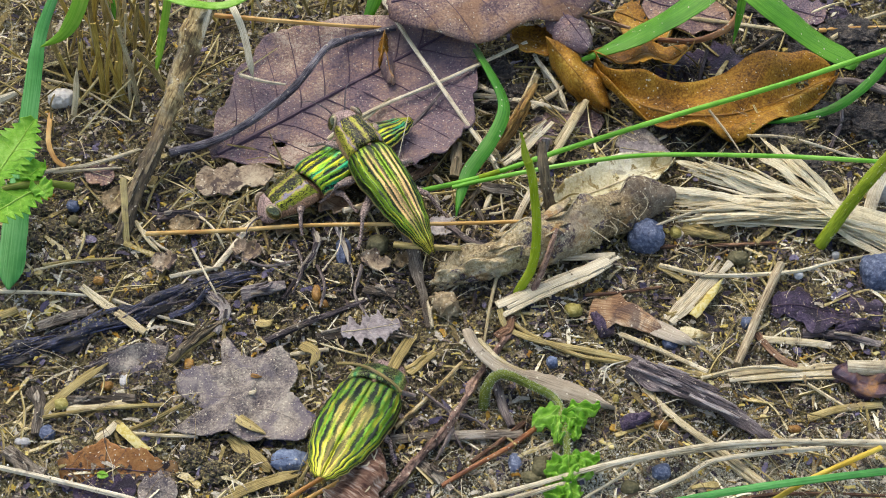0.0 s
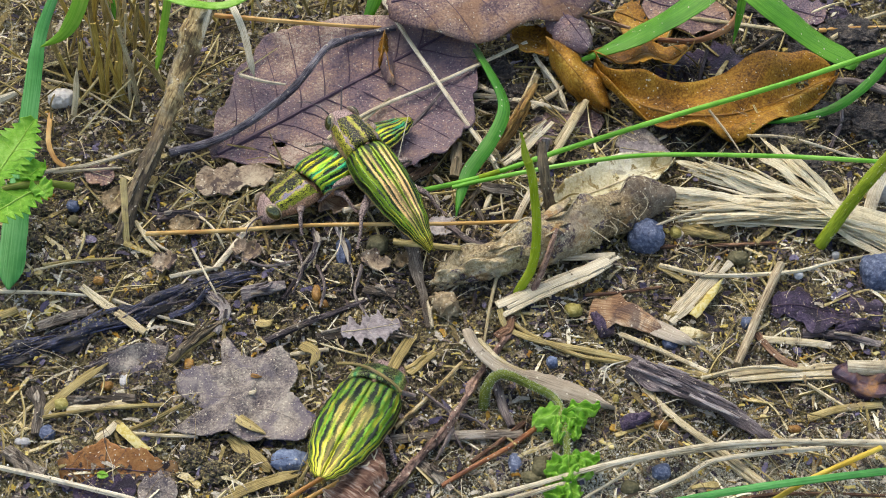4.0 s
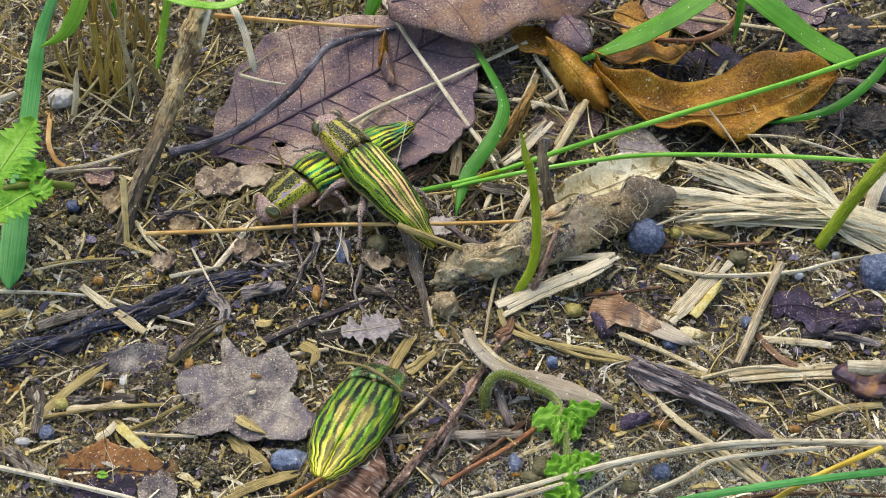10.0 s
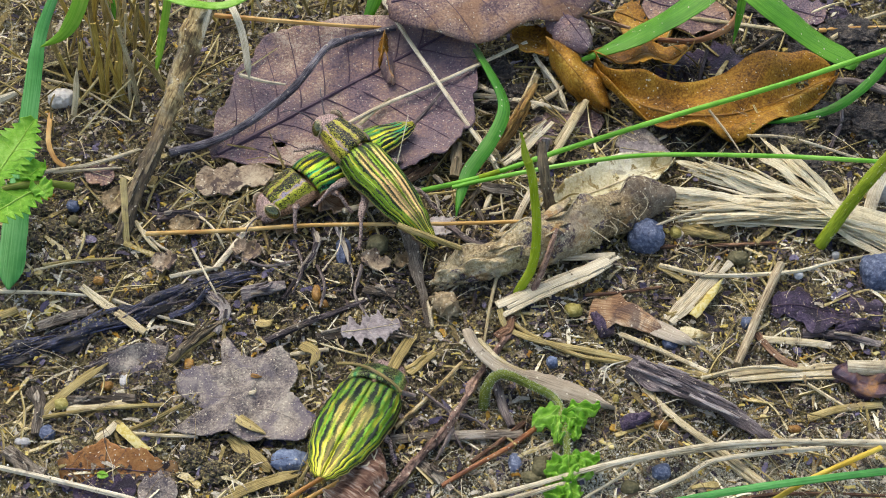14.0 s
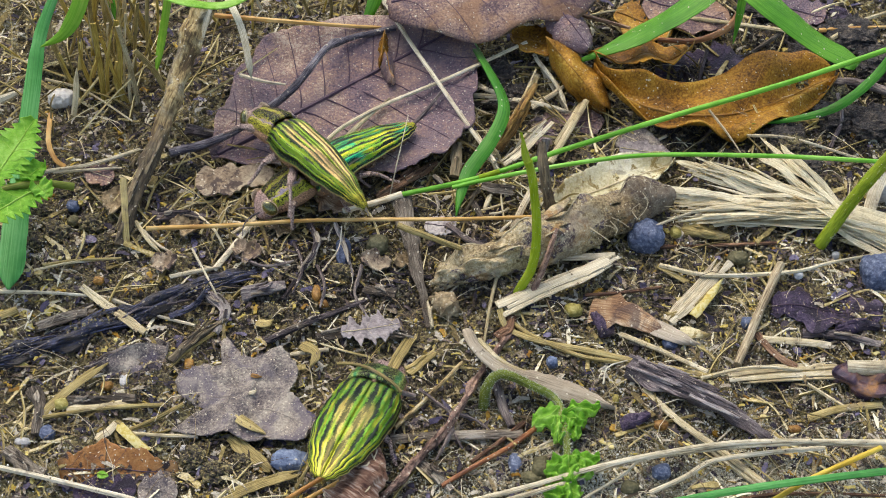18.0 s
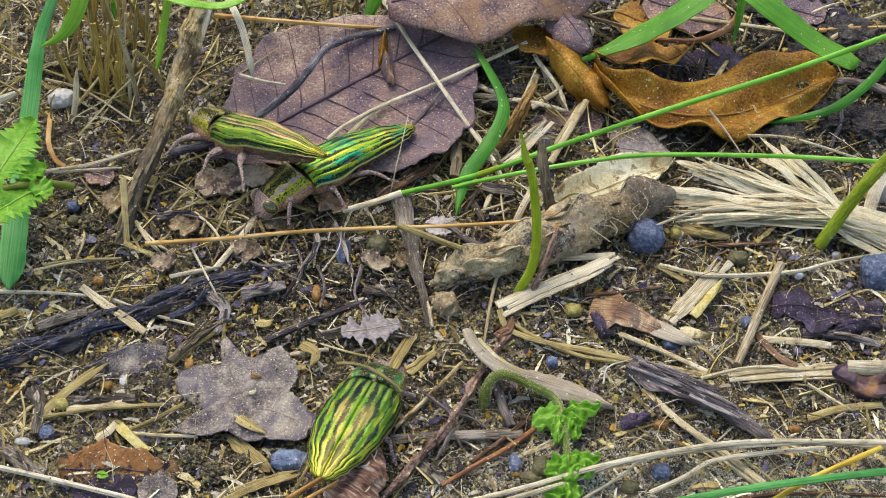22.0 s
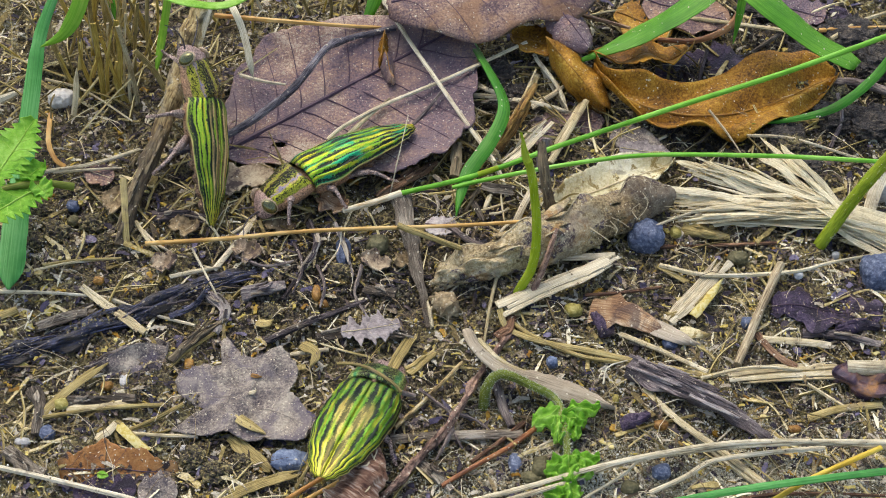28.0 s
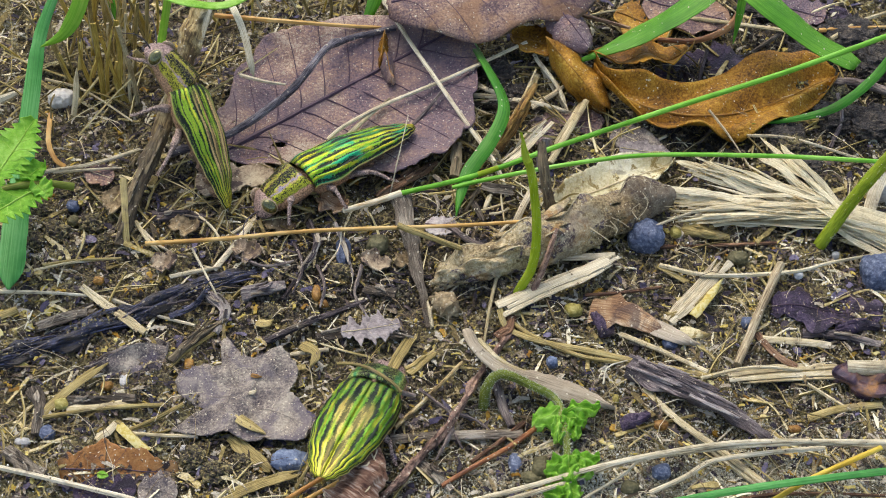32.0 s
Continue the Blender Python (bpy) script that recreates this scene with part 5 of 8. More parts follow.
leaf("tiny_leaf", (-59.6, -53.0, 2.8), (-57.6, -53.2, 2.8), 0.8, M_LIME, M_STEM, "tiny bright green leaf scrap", veins=2, rib=0.08)
leaf("brown_leaf", (43.3, 68.5, 1.7), (60.6, 60.6, 2.5), 6, M_PINK, M_PURPLEVEIN, "brown dead leaf behind green blades", outline=lambda u: ovate(u, 0.45, 0.4), veins=4, rib=0.2, rag=0.2, seed=18.0)
leaf("dark_leaf", (69.8, 66.7, 1.7), (81.2, 62.2, 2.6), 5, M_PURPLE, M_PURPLEVEIN, "dark brown dead leaf behind green blades", outline=lambda u: ovate(u, 0.45, 0.4), veins=3, rib=0.2, rag=0.3, seed=19.0)
leaf("brown_scrap", (-12.0, 52.9, 6.2), (-12.9, 44.0, 5.4), 0.95, M_ORANGE, M_ORANGEVEIN, "small curled purple-brown leaf scrap", outline=lambda u: ovate(u, 0.45, 0.5), shape=lambda u, s: 1.2 - 2.4 * s * s + 0.8 * math.sin(u * 8), veins=2, rib=0.12, rag=0.4, seed=22.0)
curl("brown_scrap", [(-1.7, -13.3, 1.3), (0.6, -14.8, 1.5), (2.3, -16.2, 0.4)], 2.0, -20, 200, M_TAN, "crumpled pale brown husk on the soil", spread=lambda f: 0.6 + 0.6 * math.sin(math.pi * f), vein_mat=M_TANVEIN, net=3, seed=9.0, n=22, m=12, frill=1.0)

leaf("dark_leaf", (44.3, 48.1, 0.1), (65.7, 47.0, 2.1), 6.5, M_DARKPURPLE, M_PURPLEVEIN, "blackish-brown wet dead leaf under others", outline=lambda u: ovate(u, 0.5, 0.4), veins=4, rib=0.16, rag=0.4, seed=25.0)
leaf("dark_leaf", (73.7, 58.4, 1.3), (87.0, 66.6, 0.2), 5.5, M_DARKPURPLE, M_PURPLEVEIN, "dark wet dead leaf behind green blades", outline=lambda u: ovate(u, 0.5, 0.4), veins=3, rib=0.16, rag=0.4, seed=26.0)
leaf("brown_leaf", (36.9, 64.8, 1.9), (48.7, 59.4, 0.7), 5.5, M_ORANGE, M_ORANGEVEIN, "dull orange-brown leaf scrap under a green blade", outline=lambda u: ovate(u, 0.5, 0.4), veins=3, rib=0.16, rag=0.35, seed=27.0)

# ---- sticks and twigs ----
STICK = "stick"
DEAD = root("dead_stick", (-62.0, -0.9, -0.8), "leaning dead stem, bare tan above and grey bark below", STICK)
tube("stem", [(-48.6, 50.4, 17.4), (-50.0, 45.5, 15.2), (-51.9, 38.0, 12.3), (-54.2, 29.0, 9.3), (-56.4, 21.0, 6.6), (-58.2, 15.9, 4.8), (-60.2, 9.8, 2.8), (-62.1, 0.8, -0.2)], 2.3, 1.3, M_STICKTOP, parent=DEAD, sides=26, n=150, rough=0.26, knots=((0.18, 0.1), (0.4, 0.12), (0.66, 0.15)))
for k in range(7):
    f = k / 7
    a = Vector((-54.8, 23.9, 8.8)).lerp(Vector((-60.3, 4.2, 3.5)), f) + Vector((rng.uniform(-1.5, 1.5), 0, 0.6))
    ribbon("bark_strip", [a, a + Vector((-1.4, -3, -1.6)), a + Vector((-3.0, -6.5, -3.6))], 0.9, M_STICK, parent=DEAD, turn=rng.uniform(-30, 30), tip=0.4, n=8)
tube("dark_twig", [(-53.8, 20.2, 5.1), (-43.1, 25.1, 5.1), (-30.9, 33.2, 8.9), (-24.0, 44.4, 10.1), (-19.1, 50.7, 7.3), (-9.9, 53.8, 7.3)], 0.9, 0.6, M_VIOLET, "slender dark violet-grey twig lying over a leaf", "twig", sides=9, n=44, rough=0.18, knots=((0.68, 0.5),))
BLACK = root("blackened_stick", (-84.2, -25.6, -0.2), "damp blackened fibrous stick half sunk in soil", STICK)
tube("core", [(-84.9, -28.0, 0.1), (-75.2, -23.9, 0.1), (-61.3, -18.6, 0.7), (-48.4, -10.7, 0.4), (-35.2, -6.7, 0.9)], 2.3, 1.3, M_CHAR, parent=BLACK, sides=28, n=110, rough=0.75, flat=0.75)
for k in range(44):
    f = k / 44
    a = Vector((-84.5, -28.3, 1.6)).lerp(Vector((-39.0, -8.4, 1.7)), f) + Vector((0, rng.uniform(-1.9, 1.7), rng.uniform(-0.5, 0.4)))
    d = Vector((1, 0.43 + rng.uniform(-0.2, 0.2), 0)) * rng.uniform(3, 9)
    ribbon("splinter", [a, a + d * 0.5 + Vector((0, rng.uniform(-0.5, 0.5), 0.35)), a + d - Vector((0, 0, 0.5))], rng.uniform(0.12, 0.34), M_CHAR if k % 4 else M_BARKDARK, parent=BLACK, tip=0.4, turn=rng.uniform(-40, 40), n=8, ragged=0.5, seed=k)
tube("wood_sliver", [(-8.7, 10.2, 3.0), (-6.7, 2.7, 2.0), (-4.5, -7.6, 0.9), (-2.7, -19.8, 1.1)], 2.2, 0.5, M_BARK, "weathered grey sliver of wood with frayed end", STICK, sides=10, n=36, rough=0.4, flat=0.6)
tube("reddish_twig", [(-10.8, -58.1, 1.8), (-4.3, -49.3, 2.1), (1.6, -41.4, 2.2), (5.9, -33.0, 2.9), (12.1, -20.9, 0.5)], 0.72, 0.62, M_ROUGHTWIG, "rough reddish-brown twig on soil", "twig", sides=10, n=60, rough=0.5, knots=((0.15, 0.3), (0.33, 0.4), (0.52, 0.5), (0.7, 0.4), (0.86, 0.5)))
tube("reddish_twig", [(-8.4, -42.8, 2.0), (-2.4, -36.1, 2.4), (3.5, -28.3, 1.8)], 0.45, 0.36, M_STICKTOP, "short orange-brown broken twig", "twig", sides=8, rough=0.25)
tube("reddish_twig", [(-0.2, -54.6, 1.6), (5.0, -51.0, 1.9), (11.5, -46.0, 0.7), (18.2, -40.4, 0.7)], 0.42, 0.5, M_REDSTALK, "smooth reddish leaf stalk", "twig", sides=8, rough=0.08)
tube("reddish_twig", [(5.0, -49.5, 1.3), (9.5, -45.0, 0.3), (14.4, -40.8, 0.8)], 0.4, 0.5, M_REDTWIG, "dull pinkish leaf stalk", "twig", sides=8, rough=0.1)
tube("reddish_twig", [(44.8, 52.9, 4.8), (52.4, 52.2, 5.1), (58.9, 54.2, 6.5), (61.8, 57.4, 7.9)], 0.5, 0.85, M_REDSTALK, "curved shiny red-brown leaf stalk", "twig", sides=8)
tube("reddish_twig", [(16.8, -13.0, 2.9), (19.1, -9.3, 7.9), (21.2, -4.3, 11.0)], 0.75, 0.4, M_ROUGHTWIG, "upright purplish stem stub", "twig", sides=8, rough=0.2)
tube("brown_twig", [(41.6, 0.2, 0.3), (53.7, 0.3, 0.8), (63.8, 0.0, 1.8)], 0.45, 0.35, M_REDTWIG, "thin reddish twig on litter", "twig", sides=7, rough=0.1)
tube("brown_twig", [(26.6, -12.3, 1.2), (33.4, -12.0, 1.6), (41.2, -8.9, -0.6)], 0.4, 0.3, M_REDTWIG, "thin rust-brown twig on soil", "twig", sides=7)
tube("brown_twig", [(0.7, 4.1, 2.1), (5.0, 0.4, 2.2), (9.2, -2.2, 2.8)], 0.8, 0.5, M_TWIG, "short dark twig beside a rolled leaf", "twig", sides=7, rough=0.2)
tube("brown_twig", [(9.2, -32.5, 1.8), (10.7, -37.6, 1.0), (12.1, -41.4, 0.4)], 1.0, 0.7, M_TWIG, "short dark broken twig", "twig", sides=8, rough=0.3)
tube("brown_twig", [(63.1, 37.1, 0.9), (56.4, 33.2, 0.7), (51.4, 27.8, -0.2)], 0.4, 0.3, M_TWIG, "thin dry twig on soil", "twig", sides=6)
tube("brown_twig", [(80.4, 44.5, -0.0), (86.1, 44.3, 0.6), (92.3, 40.3, 1.7)], 1.2, 0.9, M_TWIG, "dull purple-brown twig on soil", "twig", sides=8, rough=0.2)

def rough_stick(name, pts, r0, r1, material, label, splinters, spread, seed):
    """A weathered stick whose wood lifts off in splinters."""
    q = random.Random(seed)
    top = root(name, pts[0], label, STICK)
    tube("core", pts, r0, r1, material, parent=top, sides=12, n=44, rough=0.4, flat=0.7, seed=seed)
    line = spline(pts, 40)
    for k in range(splinters):
        i = q.randint(0, 26)
        j = min(40, i + q.randint(5, 14))
        o = Vector((q.uniform(-spread, spread) * 0.4, q.uniform(-spread, spread), r0 * 0.6 + q.uniform(-0.2, 0.5)))
        ribbon("splinter", [line[i] + o, line[(i + j) // 2] + o * 1.05, line[j] + o + Vector((0, q.uniform(-0.8, 0.8), q.uniform(-0.3, 0.6)))], q.uniform(0.25, 0.95), M_BARK if material is M_BARKDARK and k % 3 == 0 else material, parent=top, tip=0.4, turn=q.uniform(-50, 50), n=10, seed=k)
    return top


rough_stick("dark_branch", [(33.9, -29.2, 1.5), (41.0, -34.1, 2.8), (49.6, -39.2, 2.5), (57.8, -44.5, 0.9)], 2.4, 1.0, M_BRANCH, "dark grey fibrous weathered branch on the soil", 36, 2.0, 5)
rough_stick("grey_wood", [(-23.2, -22.6, 0.9), (-15.0, -20.9, 1.2), (-5.1, -21.9, 0.8)], 1.3, 0.7, M_BARK, "grey fibrous piece of weathered wood", 10, 1.2, 6)
rough_stick("dark_root", [(-32.6, -22.9, 0.9), (-23.4, -18.4, 1.7), (-14.4, -12.9, 0.4)], 0.7, 0.4, M_BARKDARK, "thin dark root with loose fibres", 4, 0.6, 7)
rough_stick("dark_root", [(-25.8, 5.7, 1.5), (-24.1, -0.5, 2.4), (-26.0, -5.9, 2.2), (-29.9, -13.4, 1.4)], 0.7, 0.4, M_BARKDARK, "knotted dark brown root beside a beetle", 8, 0.7, 8)
rough_stick("dark_root", [(-20.5, 3.7, 2.5), (-18.6, -1.0, 1.3), (-17.0, -7.2, 0.5)], 0.5, 0.3, M_BARKDARK, "short dark twisted root", 5, 0.8, 9)
rough_stick("bark_chip", [(-37.5, -11.5, 0.7), (-33.2, -11.5, 2.1), (-29.5, -10.7, 2.2)], 1.6, 1.0, M_BARKDARK, "purplish-brown chip of bark", 5, 1.2, 10)
rough_stick("bark_chip", [(-14.5, -9.6, -0.3), (-11.9, -11.1, 0.9), (-8.9, -11.8, 0.7)], 1.2, 0.9, M_BARK, "pale tan chip of bark", 4, 0.8, 11)
rough_stick("bark_chip", [(28.5, -16.7, 0.5), (29.6, -19.2, 1.1), (30.3, -21.3, 0.5)], 1.8, 1.2, M_DARKPURPLE, "dark purple chip of rotten leaf", 3, 1.0, 12)
rough_stick("bark_chip", [(-43.9, -11.5, 0.6), (-40.3, -16.2, 1.5), (-41.9, -21.5, 1.5)], 1.3, 0.7, M_BARKDARK, "dark crumbling chip of bark", 7, 1.4, 13)
rough_stick("bark_chip", [(10.0, -21.5, -0.2), (12.1, -20.0, 0.5), (12.7, -17.0, 0.9)], 1.4, 0.9, M_REDTWIG, "reddish-brown chip of bark", 4, 0.8, 14)
rough_stick("bark_chip", [(-73.8, -33.1, -0.0), (-72.0, -37.4, 0.8), (-71.8, -43.2, 0.4)], 1.3, 0.9, M_BARK, "grey curled strip of bark", 5, 1.0, 15)
rough_stick("bark_chip", [(-76.6, -47.0, 0.8), (-72.3, -49.8, 0.5), (-69.1, -51.3, 0.5)], 1.4, 0.8, M_BARK, "grey splinter of bark", 5, 1.0, 16)
rough_stick("bark_chip", [(-4.3, -49.1, 0.3), (-1.9, -51.8, 1.2), (1.6, -55.3, 1.3)], 1.3, 0.6, M_BARK, "pale grey splinter of wood", 5, 0.9, 17)
rough_stick("bark_chip", [(-67.0, -36.8, 1.3), (-62.1, -36.2, 0.9), (-54.8, -36.4, 2.0)], 1.2, 0.8, M_BARK, "pale greyish splinter of wood", 6, 0.8, 18)
rough_stick("bark_chip", [(66.2, -20.9, 0.7), (72.5, -21.0, 0.5), (80.4, -23.3, 0.8)], 1.0, 0.7, M_BARKDARK, "thin dark splinter of wood", 4, 0.7, 19)
rough_stick("bark_chip", [(72.7, -19.8, 0.2), (76.6, -19.7, 1.8), (80.3, -19.9, 1.2)], 1.5, 1.0, M_DARKPURPLE, "lilac-grey flake of dead leaf", 3, 1.0, 20)
rough_stick("bark_chip", [(46.5, 4.7, 0.5), (50.6, 3.0, 1.4), (55.1, 2.7, 0.3)], 1.6, 0.8, M_OLIVE, "olive strip of dry leaf sheath", 4, 0.9, 21)
rough_stick("bark_chip", [(31.5, -41.8, 1.5), (34.5, -41.4, 2.7), (36.4, -40.1, 2.5)], 1.2, 0.9, M_DARKPURPLE, "dark violet flake of leaf", 3, 0.7, 22)
rough_stick("bark_chip", [(-52.0, 31.4, 0.2), (-45.5, 29.4, 0.6), (-40.2, 26.4, 0.1)], 1.2, 0.7, M_BARKDARK, "dark chip of bark beside a leaf", 5, 0.9, 23)
rough_stick("bark_chip", [(-56.4, 7.5, 0.7), (-51.0, 8.0, 0.6), (-45.3, 6.6, 0.9)], 1.5, 0.9, M_BARKDARK, "dark crumbling chip of bark", 7, 1.4, 24)
rough_stick("reddish_bark", [(-12.8, 11.7, 1.7), (-6.6, 16.0, 2.1), (-1.0, 22.6, -0.1)], 0.8, 0.5, M_REDTWIG, "reddish-brown strip of bark at a leaf edge", 9, 1.2, 30)
tube("brown_twig", [(-6.3, 28.6, 3.8), (-3.6, 32.1, 4.7), (-0.2, 36.7, 5.9)], 0.5, 0.35, M_TWIG, "thin dark twig lying on a leaf", "twig", sides=7, rough=0.2)
tube("brown_twig", [(52.3, 40.9, 0.7), (53.2, 45.3, 2.8), (55.1, 51.6, 3.2)], 0.55, 0.4, M_BARKDARK, "thin upright dark plant stub", "twig", sides=7, rough=0.3)
tube("brown_twig", [(77.6, 25.4, 1.2), (80.3, 31.4, 3.4), (79.7, 36.2, 5.9)], 0.55, 0.4, M_BARKDARK, "thin upright dark brown stub", "twig", sides=7, rough=0.3)
tube("brown_twig", [(71.3, 57.7, 2.3), (65.1, 52.2, 2.3), (57.9, 48.6, 0.2)], 0.5, 0.4, M_BARK, "brown twig behind a leaf", "twig", sides=7, rough=0.2)
tube("brown_twig", [(19.7, 19.7, 1.1), (19.9, 22.1, 3.5), (20.3, 23.8, 5.7)], 1.2, 0.9, M_BARKDARK, "short upright dark stump of stem", "twig", sides=9, rough=0.4)
rough_stick("bark_chip", [(4.2, 39.5, 0.1), (9.9, 38.0, 1.2), (16.9, 37.3, 1.3)], 1.3, 0.8, M_BARK, "grey-brown splinter of wood", 6, 1.0, 25)

# ---- grass and green plants ----
BLADE = "grass"
ribbon("grass_leaf", [(-75.7, 46.7, 26.0), (-79.6, 39.7, 18.9), (-80.7, 27.9, 13.4), (-81.2, 13.3, 8.1), (-81.1, -1.6, 5.4), (-80.8, -12.9, 3.7)], 5.6, M_BLUEGRASS, "broad blue-green grass blade bent to the ground", BLADE, taper=(0.32, 1.0), camber=0.07, tip=0.08, turn=12)
ribbon("grass_leaf", [(-66.1, 30.4, 42.0), (-67.6, 26.3, 38.0), (-70.6, 23.7, 34.0), (-75.3, 23.3, 31.0)], 3.0, M_YGRASS, "curled green grass blade with a dry tip", BLADE, tip=0.5, camber=0.1, turn=(10, 60))
ribbon("grass_leaf", [(5.7, 53.6, 4.2), (9.4, 40.9, 7.6), (11.9, 34.0, 7.0), (11.9, 28.1, 7.7), (9.4, 22.2, 6.6), (5.0, 15.7, 4.6), (3.4, 10.7, 3.6), (2.5, 6.1, 2.4)], 2.9, M_DGRASS, "arched dark green grass blade", BLADE, taper=(0.75, 1.15), tip=0.3, camber=0.12, turn=(35, 0))
ribbon("grass_leaf", [(59.8, 59.8, 18.2), (49.8, 52.7, 13.8), (39.1, 49.9, 8.0), (28.4, 44.5, 6.9)], 7.2, M_GRASS, "broad bright green grass blade", BLADE, tip=0.4, camber=0.1, turn=-15)
ribbon("grass_leaf", [(59.1, 55.0, 20.1), (68.4, 47.4, 16.6), (76.1, 43.9, 12.1), (84.5, 42.2, 8.1)], 8.2, M_GRASS, "broad green grass blade with a frayed tip", BLADE, taper=(0.9, 0.95), tip=0.07, camber=0.1, turn=10)
ribbon("grass_leaf", [(62.4, 59.2, 13.3), (61.2, 54.3, 10.0), (59.9, 50.0, 6.1)], 1.8, M_GRASS, "small green grass blade tip", BLADE, tip=0.6)
ribbon("grass_leaf", [(92.0, 43.2, 11.7), (86.8, 38.2, 7.9), (78.7, 31.7, 6.4), (69.9, 30.6, 4.0), (61.9, 29.6, 3.7)], 1.9, M_DGRASS, "slim dark green grass blade", BLADE, tip=0.5, camber=0.15, turn=20)
ribbon("grass_leaf", [(-13.3, 65.1, 8.8), (-15.3, 60.1, 6.1), (-17.6, 56.5, 3.4)], 3.0, M_GRASS, "short bright green grass blade", BLADE, tip=0.7, turn=20)
ribbon("grass_leaf", [(-56.4, 58.2, 14.2), (-57.9, 51.5, 7.8), (-59.0, 42.9, 4.0)], 1.7, M_YGRASS, "narrow green grass blade among stubble", BLADE, tip=0.3, turn=30)
ribbon("grass_leaf", [(-70.9, 66.0, 8.7), (-69.8, 62.9, 5.3), (-68.5, 59.2, 3.0)], 2.2, M_GRASS, "short green grass blade", BLADE, tip=0.5, turn=30)
ribbon("grass_leaf", [(-58.5, 47.3, 24.0), (-50.3, 42.3, 25.0), (-42.3, 40.5, 26.0), (-34.6, 43.2, 28.0)], 3.2, M_LIME, "bright out-of-reach green blade tip", BLADE, tip=0.3, turn=20)
ribbon("grass_leaf", [(4.5, 55.9, 3.3), (3.7, 53.0, 2.3), (2.6, 51.3, 0.9)], 1.6, M_GRASS, "short green grass shoot under a leaf", BLADE, tip=0.5)
ribbon("grass_leaf", [(-10.1, 63.3, 1.0), (-13.7, 61.1, 2.0), (-16.6, 58.5, 2.5)], 1.8, M_BLUEGRASS, "short dark green grass shoot", BLADE, tip=0.5)
def hairs(name, pts, r, count, material, parent):
    """Fine pale fuzz standing off a stem."""
    q = random.Random(77)
    line = spline(pts, 120)
    V, F = [], []
    for _ in range(count):
        i = q.randrange(2, 118)
        c, ax = line[i], (line[i + 1] - line[i - 1]).normalized()
        d = Vector((q.gauss(0, 1), q.gauss(0, 1), q.gauss(0.6, 1)))
        d = (d - ax * d.dot(ax)).normalized()
        c = c + d * (r * (1 - 0.35 * i / 120) - 0.1)
        e, o = d * q.uniform(0.3, 0.65) + ax * q.uniform(-0.3, 0.3), ax * 0.035
        k = len(V)
        V += [c - o, c + o, c + d.cross(ax) * 0.05, c + e]
        F += [(k, k + 1, k + 3), (k + 1, k + 2, k + 3), (k + 2, k, k + 3)]
    return mesh_ob(name, V, F, material, parent, at=pts[0], smooth=False)


STALK1 = root("grass_straw", (-19.1, 5.6, 4.8), "long green grass stalk with a whitish base", "grass")
tube("whitish_base", [(-19.1, 5.6, 4.8), (-13.5, 8.2, 4.0), (-7.9, 9.8, 4.8)], 0.55, 0.68, M_WHITE, parent=STALK1, sides=8)
tube("green_stem", [(-8.3, 9.8, 4.6), (7.3, 14.4, 4.6), (23.8, 18.3, 8.4), (46.1, 25.1, 11.1), (68.6, 31.5, 13.8), (91.4, 38.8, 17.0)], 0.5, 0.56, M_STALK, parent=STALK1, sides=8, n=50)
tube("node", [(7.0, 14.35, 4.62), (9.0, 14.8, 5.0), (11.0, 15.3, 5.45)], 0.55, 0.55, M_SHOOT, "yellowish node", parent=STALK1, sides=9)
tube("grass_straw", [(1.8, 12.1, 4.2), (8.3, 13.3, 5.1), (23.6, 14.1, 8.5), (40.1, 16.5, 8.7), (62.0, 16.3, 8.7), (76.0, 15.0, 9.2), (89.5, 15.5, 7.4)], 0.42, 0.46, M_STALK, "long slender green grass stalk", "grass", sides=8, n=50)
SHOOT = root("shoot", (13.9, -12.2, 1.5), "upright pale green plant shoot with a thin pointed tip", "plant shoot")
tube("stem", [(13.9, -12.2, 1.5), (16.5, -10.8, 8.2), (17.1, -8.4, 15.0), (16.3, -5.4, 24.0), (15.2, -4.1, 29.4)], 0.95, 0.78, M_SHOOT, parent=SHOOT, sides=12, n=36, rough=0.06)
ribbon("sheath", [(15.6, -4.5, 28.0), (15.0, -4.0, 30.4), (14.4, -3.3, 32.8), (13.7, -2.6, 35.2)], 1.15, M_SHOOT, parent=SHOOT, camber=0.35, tip=0.75)
ribbon("sheath", [(14.8, -4.3, 28.8), (14.3, -3.9, 30.6), (13.9, -3.2, 33.0)], 0.6, M_SHOOT, "withered brownish sheath tip", parent=SHOOT, camber=0.3, tip=0.6)
hairs("fuzz", [(13.9, -12.2, 1.5), (16.5, -10.8, 8.2), (17.1, -8.4, 15.0), (16.3, -5.4, 24.0), (15.2, -4.1, 29.4)], 0.95, 260, M_FUZZ, SHOOT)
HAIRY = root("hairy_plant", (72.3, 0.8, -0.1), "thick hairy green plant stem leaning out", "plant")
tube("stem", [(72.3, 0.8, -0.1), (75.9, 3.3, 6.3), (80.1, 4.9, 14.9), (84.5, 6.9, 21.0)], 1.3, 1.2, M_HAIRY, parent=HAIRY, sides=12, n=30, rough=0.06)
hv, hf = [], []
